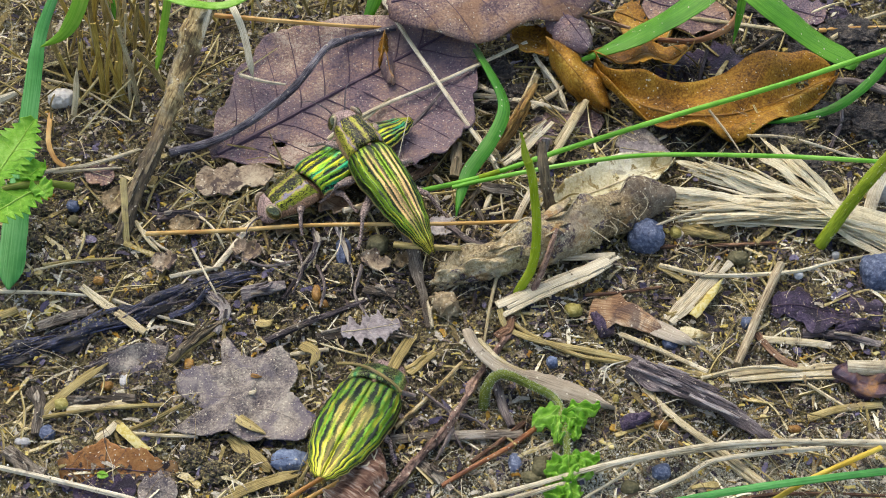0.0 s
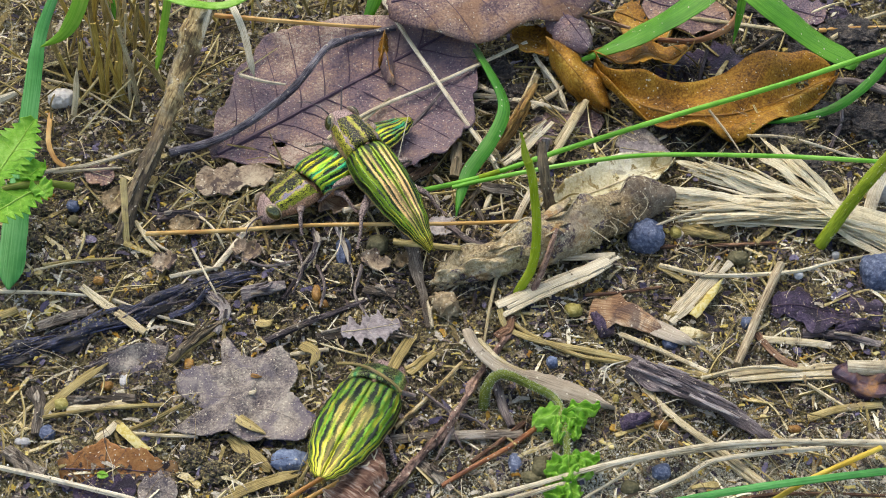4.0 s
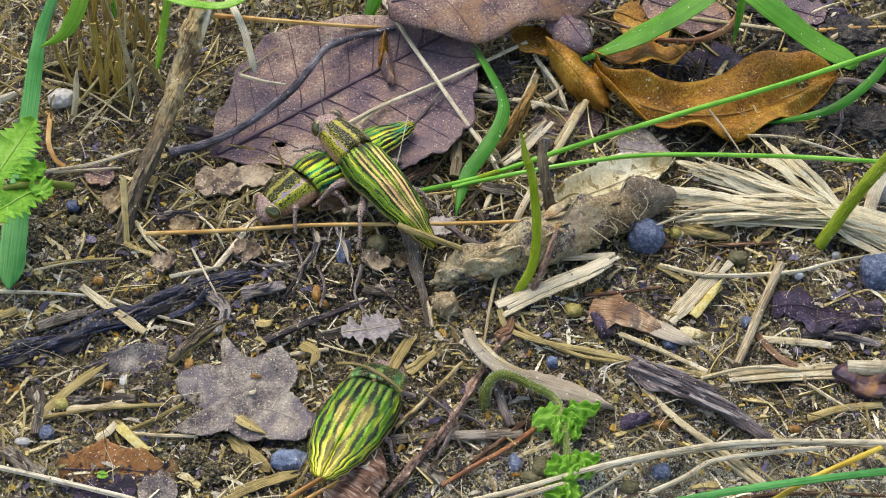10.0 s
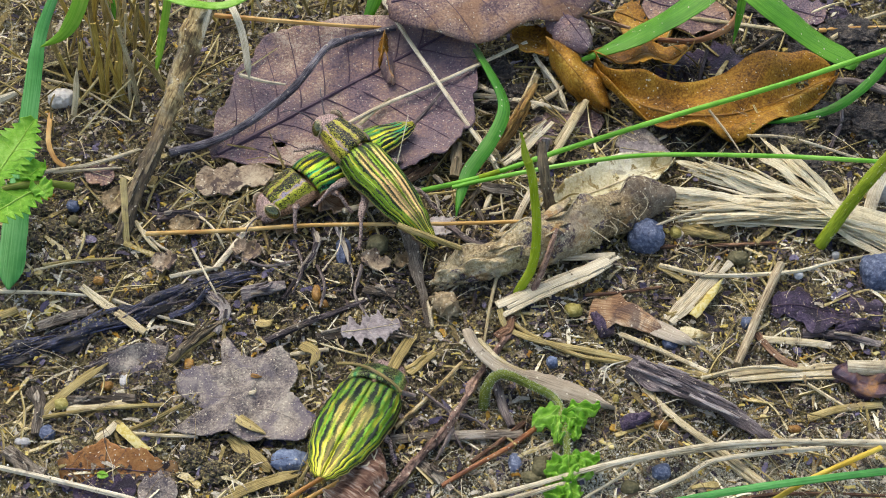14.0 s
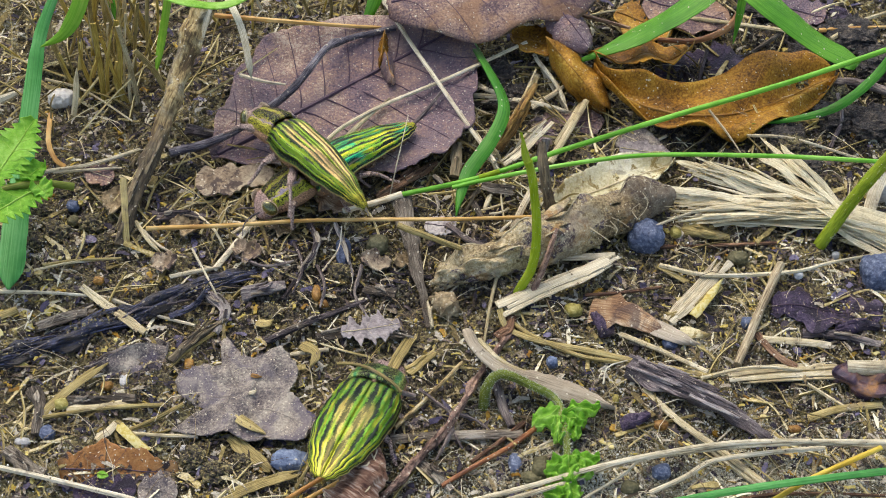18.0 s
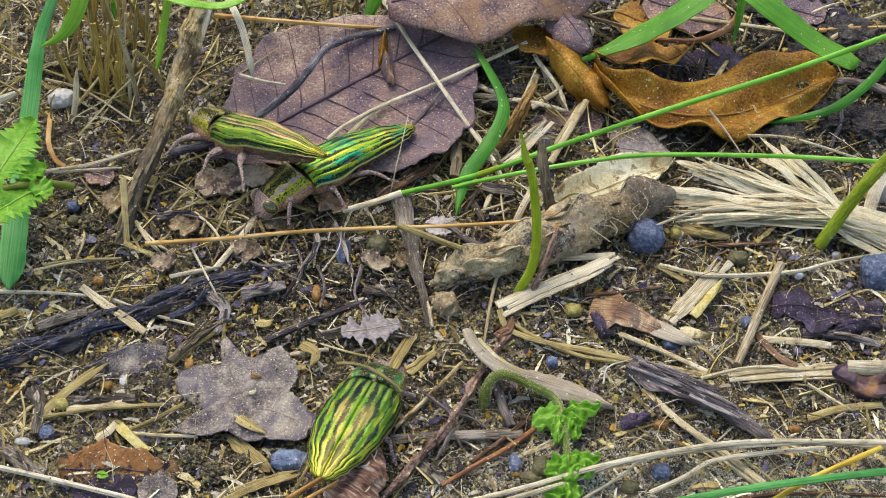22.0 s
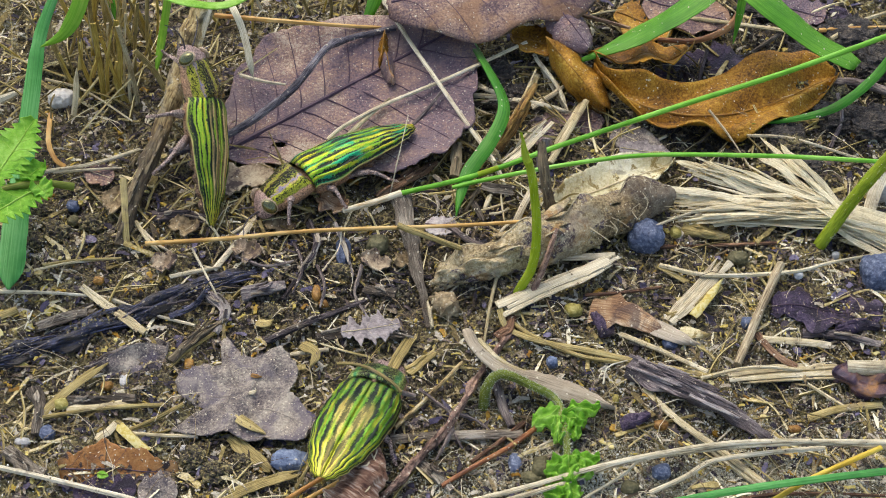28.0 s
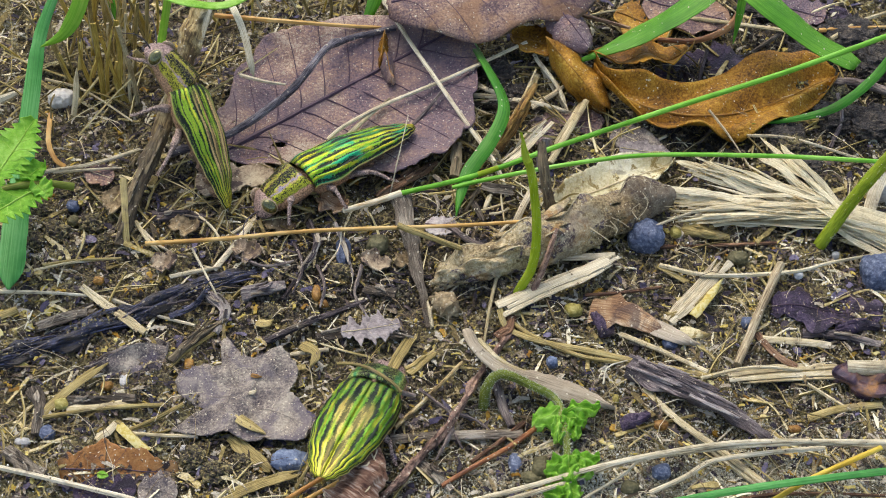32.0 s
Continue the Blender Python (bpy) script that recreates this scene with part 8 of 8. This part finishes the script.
SLENDER = ((0, 0.88), (0.1, 0.98), (0.24, 1.0), (0.4, 0.93), (0.54, 0.86), (0.7, 0.66), (0.86, 0.4), (0.95, 0.22), (1, 0.09))
FULL = ((0, 0.88), (0.1, 0.98), (0.24, 1.0), (0.4, 0.95), (0.54, 0.92), (0.7, 0.8), (0.86, 0.56), (0.95, 0.33), (1, 0.12))
BROAD = ((0, 0.88), (0.1, 0.97), (0.3, 1.0), (0.5, 0.95), (0.7, 0.8), (0.86, 0.56), (0.95, 0.35), (1, 0.16))
CREST = ((0, 2.6), (0.12, 2.9), (0.4, 3.1), (0.7, 2.3), (0.9, 1.2), (1, 0.4))
HEM = ((0, -1.0), (0.2, -1.5), (0.4, -0.5), (0.6, -0.3), (1, -0.4))


def loft(sections, sides=26, power=0.75, rough=0.0):
    """A closed body through (y, z, half width, half height) sections, boxy when power is below 1."""
    V, F = [], []
    for y, z, rx, rz in sections:
        for k in range(sides):
            a = 2 * math.pi * k / sides
            c, s = math.cos(a), math.sin(a)
            q = Vector((rx * math.copysign(abs(c) ** power, c), y, z + rz * math.copysign(abs(s) ** power, s)))
            V.append(q + Vector((1, 0.4, 1)) * (rough * noise.noise(q * 1.7)))
    for i in range(len(sections) - 1):
        for k in range(sides):
            j = (k + 1) % sides
            F.append((i * sides + k, (i + 1) * sides + k, (i + 1) * sides + j, i * sides + j))
    F.append(tuple(range(sides)))
    F.append(tuple(reversed(range((len(sections) - 1) * sides, len(sections) * sides))))
    return V, F


def beetle(label, width, case_mat, collar_mat, feet, nod=0.0, dome=1.0, outline=SLENDER):
    """A long metallic beetle, 37 mm, head along +y; feet: places of the right feet (front, middle, hind)."""
    top = root("beetle", (0, 0, 0), label, "beetle", "beetles")
    hw = width / 2
    for sgn in (-1, 1):
        def fn(u, v, sgn=sgn):
            w = hw * along_table(v, outline)
            crest, hem = along_table(v, CREST) * dome, along_table(v, HEM)
            a = u * math.pi * 0.5
            x = w * math.sin(a) ** 0.92 + 0.22 * max(0.0, u - 0.9) / 0.1
            z = hem + (crest - hem) * max(0.0, math.cos(a)) ** 0.82
            fade = min(1, v / 0.1) * (1 - v) ** 0.6 * min(1, u / 0.08) * min(1, (1 - u) / 0.1)
            z += 0.17 * math.cos(u * 5.0 * 6.283 + 0.5 * math.sin(v * 5)) * fade
            z -= 0.5 * (1 - min(1, v / 0.06)) ** 2 + 0.16 * math.exp(-(u / 0.035) ** 2)
            y = 7.6 - 26.0 * v - 0.5 * u * u * (1 - v) * (1 - v) + (0.18 * math.sin(v * 150) * u ** 12 if v > 0.7 else 0.0)
            return Vector((sgn * (0.03 + x), y, z)), (u, v)
        V, F, UV = plate(60, 34, fn)
        if sgn > 0:
            F = [tuple(reversed(f)) for f in F]
        local_part("wing_case", V, F, case_mat, top, UV, thick=0.25)

    def collar(u, v):
        s = u * 2 - 1
        w = hw * 0.82 * (1 - 0.3 * v ** 1.6) * (1 - 0.07 * (1 - v) ** 5)
        a = s * math.pi * 0.5 * 0.98
        hem = -0.7 + 0.3 * v
        z = hem + ((2.75 - 0.75 * v * v) * dome - hem) * math.cos(a) ** 0.75 - 0.55 * (1 - min(1, v / 0.1)) ** 2 - 0.4 * max(0, v - 0.93) / 0.07
        z -= 0.3 * math.exp(-((abs(s) - 0.52) / 0.1) ** 2) * math.sin(math.pi * v) + 0.12 * math.exp(-(s / 0.07) ** 2)
        z += 0.14 * noise.noise(Vector((s * 6, v * 6, width)))
        y = 7.5 + 7.7 * v - 0.5 * abs(s) ** 3 * (1 - v) + 0.5 * (1 - s * s) * (1 - v) * 0.6
        return Vector((w * math.copysign(abs(math.sin(a)) ** 0.92, s), y, z - nod * v * v)), (s, 0.25 + v * 0.3)
    V, F, UV = plate(28, 48, collar)
    shield = local_part("neck_shield", V, [tuple(reversed(f)) for f in F], collar_mat, top, UV, thick=0.25)
    V, F = loft([(6.5, -1.6, hw * 0.55, 1.6), (4, -1.5, hw * 0.76, 2.0), (0, -1.5, hw * 0.74, 2.0), (-5, -1.2, hw * 0.68, 1.7), (-10, -0.9, hw * 0.52, 1.3), (-14.5, -0.6, hw * 0.28, 0.8), (-17.0, -0.3, hw * 0.1, 0.3)], power=0.85)
    local_part("abdomen", V, F, M_BELLY, top)
    V, F = loft([(5.8, -1.3, hw * 0.5, 1.4), (7.6, -1.0, hw * 0.84, 2.0), (10, -1.0 - 0.1 * nod, hw * 0.86, 2.1), (13, -0.9 - 0.5 * nod, hw * 0.74, 1.9), (15.2, -0.7 - nod, hw * 0.6, 1.6), (15.8, -0.6 - nod, hw * 0.3, 0.9)], rough=0.08)
    thorax = local_part("thorax", V, F, M_COPPER, top)
    V, F = loft([(7.4, -1.9, hw * 0.4, 1.2), (6.2, -1.7, hw * 0.86, 2.2), (3, -1.7, hw * 0.92, 2.3), (0, -1.7, hw * 0.86, 2.2), (-1.6, -1.6, hw * 0.6, 1.5)], rough=0.08)
    local_part("breast", V, F, M_COPPER, top)
    for k in range(4):
        V, F = blob((0, -6.0 - 2.7 * k, -2.1 + 0.25 * k), (hw * (0.72 - 0.09 * k), 1.5, 1.45 - 0.14 * k), 0.03, 2)
        local_part("belly_segment", V, F, M_BELLY, top)
    V, F = blob((0, 7.3, 2.1 * dome), (0.5, 0.5, 0.25), 0.0, 2)
    local_part("scutellum", V, F, M_BELLY, top)
    hz = 0.1 - nod
    V, F = loft([(-1.6, -0.3, hw * 0.48, 1.3), (-0.9, -0.1, hw * 0.62, 1.8), (0.4, -0.2, hw * 0.63, 1.85), (1.5, -0.5, hw * 0.57, 1.65), (2.3, -0.9, hw * 0.46, 1.3), (2.9, -1.2, hw * 0.31, 0.85), (3.2, -1.3, hw * 0.14, 0.35)], power=0.78, rough=0.32)
    head = local_part("head", [v + Vector((0, 15.6, hz)) for v in V], F, M_HEAD, top, at=(0, 15.6, hz))
    for sgn in (-1, 1):
        V, F = blob((0, 0, 0), (0.78, 1.18, 1.62), 0.0)
        Vr, Fr = blob((0, 0, 0), (0.46, 1.42, 1.86), 0.05)
        rim = local_part("eye_rim", Vr, Fr, M_RIM, head)
        rim.matrix_basis = pose(sgn * hw * 0.555 * MM, 0.6 * MM, 0.45 * MM, -18, sgn * -14, sgn * 20)
        e = local_part("eye", V, F, M_EYE, head, label="dark olive glossy oval eye")
        e.matrix_basis = pose(sgn * (hw * 0.555 + 0.2) * MM, 0.6 * MM, 0.45 * MM, -18, sgn * -14, sgn * 20)
        pts = [(sgn * 1.2, 2.3, -0.3), (sgn * 2.4, 4.4, 0.7), (sgn * 4.0, 6.6, 0.9), (sgn * 5.6, 8.0, 0.1)]
        V, F, UV = tube_data(pts, 0.15, 0.07, n=22, sides=6, knots=[(q / 10, 0.35) for q in range(10)])
        local_part("feeler", V, F, M_FEELER, head, UV)
        V, F, UV = tube_data([(sgn * 0.9, 2.6, -1.7), (sgn * 0.8, 3.3, -2.0), (sgn * 0.2, 3.7, -2.1)], 0.45, 0.15, n=8, sides=6)
        local_part("jaw", V, F, M_FEELER, head, UV)
    legs = []
    hips = ((2.6, 11.0, -2.2), (3.4, 4.2, -2.9), (3.4, -0.8, -2.8))
    for sgn in (-1, 1):
        for hip, foot in zip(hips, feet):
            h = Vector((sgn * hip[0], hip[1], hip[2]))
            f = Vector((sgn * foot[0], foot[1], foot[2]))
            knee = h.lerp(f, 0.45) + Vector((sgn * 0.8, 0, 1.6))
            ankle = h.lerp(f, 0.78) + Vector((0, 0, 0.5))
            V, F, UV = tube_data([h, h.lerp(knee, 0.5) + Vector((0, 0, 0.2)), knee], 0.92, 0.6, n=16, sides=10, knots=((0.42, 0.35), (0.55, 0.35), (0.68, 0.2)), rough=0.08, flat=0.75)
            leg = local_part("leg", V, F, M_LEG, top, UV, at=h)
            V, F, UV = tube_data([knee - h, knee.lerp(ankle, 0.5) - h + Vector((0, 0, 0.2)), ankle - h], 0.42, 0.36, n=14, sides=8, rough=0.12)
            local_part("shin", V, F, M_LEG, leg, UV)
            V, F, UV = tube_data([ankle - h, ankle.lerp(f, 0.5) - h - Vector((0, 0, 0.1)), f - h], 0.3, 0.26, n=30, sides=7, knots=[(0.1 + 0.2 * q, 0.75) for q in range(5)], flat=0.7)
            local_part("foot", V, F, M_LEG, leg, UV)
            legs.append((leg, h))
    return top, legs, ((shield, (0, 0, 0)), (thorax, (0, 0, 0)), (head, (0, 15.6, hz)))


# GOLD: the peach beside the seam is sky sheen put into the base colour
GOLD = chitin("golden_green_case", (0.17, 0.3, 0.015), (0.5, 0.42, 0.03), (0.68, 0.4, 0.19), seed=1.0, black=0.2, vary=0.9, stripes=6.4, yellowing=0.55, strip=(0.02, 0.33), strip_from=0.02, strip_to=0.9, strip_amount=0.82, coat=0.05, wander=1.2)
GREEN = chitin("emerald_case", (0.16, 0.36, 0.015), (0.5, 0.46, 0.02), (0.6, 0.4, 0.15), seed=4.0, black=0.19, vary=1.1, stripes=5.0, yellowing=0.78, blotch=(0.01, 0.3, 0.13), blotch_at=0.55, along=5.0, coat=0.05, wander=1.3)
LIME = chitin("lime_case", (0.15, 0.34, 0.02), (0.52, 0.52, 0.035), (0.62, 0.43, 0.14), seed=7.0, black=0.18, vary=0.8, stripes=4.6, yellowing=0.72, strip=(0.05, 0.3), strip_from=0.2, strip_to=1.1, strip_amount=0.75, dusk=0.5, along=4.6, coat=0.05, wander=1.7)
COLLAR = shield_skin("coppery_neck", (0.62, 0.42, 0.2), (0.6, 0.58, 0.05), (0.36, 0.33, 0.52), seed=2.0, net=0.46)
COLLARLIME = shield_skin("yellow_green_neck", (0.6, 0.42, 0.2), (0.56, 0.6, 0.04), (0.38, 0.36, 0.55), seed=3.0, net=0.46)
COLLARGREEN = shield_skin("green_neck", (0.14, 0.36, 0.1), (0.4, 0.5, 0.13), (0.04, 0.26, 0.1), seed=5.0, net=0.44)
climber, climber_legs, climber_front = beetle("slender beetle with golden-green striped wing cases, climbing", 9.7, GOLD, COLLAR, ((7.5, 17, -6), (11.5, 4, -6.5), (10, -9, -6)))
sitter, _, sitter_front = beetle("beetle with emerald and black striped wing cases", 13.0, GREEN, COLLARLIME, ((7.5, 15, -5.5), (11, 4, -5.5), (10, -8, -5)), outline=FULL)
buried = beetle("broad lime-green and cream striped beetle, head down", 12.6, LIME, COLLARGREEN, ((6, 12, -4), (8.5, 5, -5), (9, -4, -6)), nod=2.6, dome=0.7, outline=BROAD)[0]
buried.matrix_basis = pose(-0.01470, -0.04214, 0.00600, -15.6, 0.8, -19.0)



# ---- what moves ----
NECK = Vector((0, 7.4, 0))


def bent(home, yaw, pitch):
    """The pose of a front part when head and neck shield turn about the neck by those degrees."""
    turn = pose(0, 0, 0, 0, 0, yaw) @ pose(0, 0, 0, pitch, 0, 0)
    return Matrix.Translation(NECK * MM) @ turn @ Matrix.Translation((Vector(home) - NECK) * MM)


def motions():
    walk(climber, [
        (0, pose(-0.01089, 0.00937, 0.00950, 8.7, 5.9, 30.2)), (3.5, pose(-0.01089, 0.00937, 0.00950, 8.7, 5.9, 30.2)), (5.5, pose(-0.01443, 0.01185, 0.01000, 5.7, 7.5, 35.8)),
        (6, pose(-0.01553, 0.01253, 0.01000, 5.2, 7.5, 35.9)), (6.5, pose(-0.01582, 0.01283, 0.01000, 9.1, 7.6, 32.5)), (7, pose(-0.01573, 0.01260, 0.01000, 10.7, 7.6, 32.5)),
        (8, pose(-0.01279, 0.00991, 0.01000, 8.5, 9.3, 39.0)), (9, pose(-0.01214, 0.00913, 0.01000, 8.6, 9.2, 37.3)), (14.5, pose(-0.01200, 0.00913, 0.01000, 8.8, 9.2, 37.6)),
        (16.5, pose(-0.01200, 0.00913, 0.01000, 8.8, 9.2, 37.6)), (17, pose(-0.01421, 0.00870, 0.01000, 2.6, 10.9, 39.0)), (17.3, pose(-0.01720, 0.00931, 0.01000, 3.3, 12.8, 39.9)),
        (17.6, pose(-0.02226, 0.01120, 0.01050, 3.7, 10.9, 29.6)), (17.9, pose(-0.02525, 0.01382, 0.01100, 3.6, 14.5, 37.9)), (18.2, pose(-0.02750, 0.01763, 0.01150, -3.8, 14.5, 40.6)),
        (18.5, pose(-0.02852, 0.01824, 0.01150, -1.7, 12.8, 38.5)), (19, pose(-0.02898, 0.01850, 0.01150, -1.0, 11.1, 37.0)), (20, pose(-0.02954, 0.01916, 0.01150, -2.7, 13.0, 36.5)),
        (20.5, pose(-0.03145, 0.02000, 0.01150, -6.6, 14.8, 36.6)), (21, pose(-0.03522, 0.01835, 0.01200, -20.0, 18.6, 44.0)), (21.5, pose(-0.03696, 0.01817, 0.01200, -19.0, 20.5, 49.9)),
        (22, pose(-0.03688, 0.01881, 0.01200, -15.6, 21.6, 50.4)), (22.5, pose(-0.03655, 0.02008, 0.01250, -5.0, 23.8, 53.7)), (23, pose(-0.03808, 0.01978, 0.01300, -3.7, 25.7, 53.4)),
        (24, pose(-0.04120, 0.02042, 0.01300, 1.6, 30.2, 54.4)), (25, pose(-0.04320, 0.02099, 0.01300, 3.5, 31.1, 53.9)), (25.5, pose(-0.04647, 0.02334, 0.01300, 9.2, 34.1, 55.4)),
        (26.5, pose(-0.04722, 0.02152, 0.01200, 16.1, 46.1, 42.6)), (27.5, pose(-0.04553, 0.01972, 0.01150, 33.2, 50.2, 32.9)), (28, pose(-0.04536, 0.01902, 0.01150, 37.8, 49.9, 35.4)),
        (28.6, pose(-0.04564, 0.01924, 0.01150, 35.5, 48.6, 34.6)), (29, pose(-0.04758, 0.02194, 0.01200, 25.0, 41.3, 37.9)), (29.6, pose(-0.04733, 0.02210, 0.01200, 28.4, 38.8, 41.3)),
        (30, pose(-0.04725, 0.02220, 0.01200, 30.7, 38.3, 42.4)), (31, pose(-0.04754, 0.02116, 0.01200, 31.9, 43.7, 40.7)), (31.5, pose(-0.04752, 0.02154, 0.01200, 32.1, 41.6, 41.7)),
        (32, pose(-0.04724, 0.02200, 0.01200, 30.7, 39.1, 41.9))])
    walk(sitter, [
        (0, pose(-0.02087, 0.01679, 0.00600, -2.1, 24.1, 127.8)), (3.5, pose(-0.02087, 0.01679, 0.00600, -2.1, 24.1, 127.8)), (5.5, pose(-0.02104, 0.01695, 0.00600, -2.3, 24.3, 126.8)),
        (8, pose(-0.02109, 0.01678, 0.00600, -1.1, 24.5, 124.6)), (17, pose(-0.02109, 0.01678, 0.00600, -1.1, 24.5, 124.6)), (18.5, pose(-0.02125, 0.01737, 0.00600, -0.3, 25.2, 121.8)),
        (20, pose(-0.02133, 0.01748, 0.00600, 0.2, 25.6, 121.2)), (22, pose(-0.02153, 0.01762, 0.00600, 2.1, 26.0, 123.1)), (32, pose(-0.02153, 0.01767, 0.00600, 1.9, 26.0, 123.1))])
    for front, home in climber_front:
        walk(front, [(t, bent(home, a, b)) for t, a, b in ((0, 4, -1), (3.5, 4, -1), (5.5, 11, 5), (6, 12, 8), (6.5, 7, 1), (7, 6, -4), (8, 10, -8), (9, 10, -0), (14.5, 10, -0), (16.5, 10, -0), (17, 9, 1), (17.3, 5, -4), (17.6, 3, -2), (17.9, 2, -14), (18.2, 6, -24), (18.5, 1, -28), (19, 2, -28), (20, 1, -28), (20.5, 1, -22), (21, -12, -3), (21.5, -16, -4), (22, -17, -5), (22.5, -16, -3), (23, -14, 1), (24, -18, -6), (25, -17, -5), (25.5, -3, 0), (26.5, 20, 8), (27.5, 26, -3), (28, 28, -0), (28.6, 32, -2), (29, 25, 3), (29.6, 29, 3), (30, 28, 3), (31, 23, -1), (31.5, 26, -0), (32, 31, -2))])
    for front, home in sitter_front:
        walk(front, [(t, bent(home, a, b)) for t, a, b in ((0, -10, -10), (3.5, -10, -10), (5.5, -8, -10), (8, -5, -14), (17, -6, -14), (18.5, -5, -14), (20, -3, -17), (22, -4, -20), (32, -5, -19))])
    # legs of the climber step while it crawls and rest between
    crawl = ((5.0, 8.5), (16.8, 18.6), (20.4, 25.5), (25.5, 28.8))
    for n, (leg, hip) in enumerate(climber_legs):
        rows = [(0.0, pose(*(hip * MM)))]
        for t0, t1 in crawl:
            steps = max(3, int((t1 - t0) / 0.4))
            for k in range(steps + 1):
                t = t0 + (t1 - t0) * k / steps
                swing = 0 if k in (0, steps) else 16 * math.sin(k * 1.9 + n * 2.1)
                if t > rows[-1][0] + 0.05:
                    rows.append((t, pose(*(hip * MM), 0, 0.3 * swing, swing)))
        rows.append((32.0, pose(*(hip * MM))))
        walk(leg, rows)
    # the needle and the long stalk are pushed a little by the beetles
    n0, s0 = BASE[NEEDLE] * MM, BASE[STALK1] * MM
    walk(NEEDLE, [(0.0, pose(*n0)), (17.0, pose(*n0)), (18.5, pose(n0.x, n0.y + 0.001, n0.z + 0.0005, 0, 0, -0.3)), (20.5, pose(n0.x, n0.y + 0.001, n0.z, 0, 0, -0.3)), (22.0, pose(*n0, 0, 0, 1.9)), (32.0, pose(*n0, 0, 0, 1.9))])
    p0 = BASE[PROP] * MM
    walk(PROP, [(t, pose(*p0, 0, a, 0)) for t, a in ((0.0, -26), (3.6, -26), (5.2, 0), (32.0, 0))])
    h0 = BASE[HANGING] * MM
    walk(HANGING, [(t, pose(*h0, 0, a, 0)) for t, a in ((0.0, 0), (3.0, -1), (6.0, -3), (9.0, -7), (11.0, 0), (13.0, 5), (17.0, 2), (20.0, 2), (23.0, -1), (28.0, 0), (32.0, -1))])
    walk(STALK1, [(0.0, pose(*s0)), (18.0, pose(*s0)), (22.0, pose(*s0, 0, -0.6, 1.2)), (32.0, pose(*s0, 0, -0.6, 1.2))])


motions()
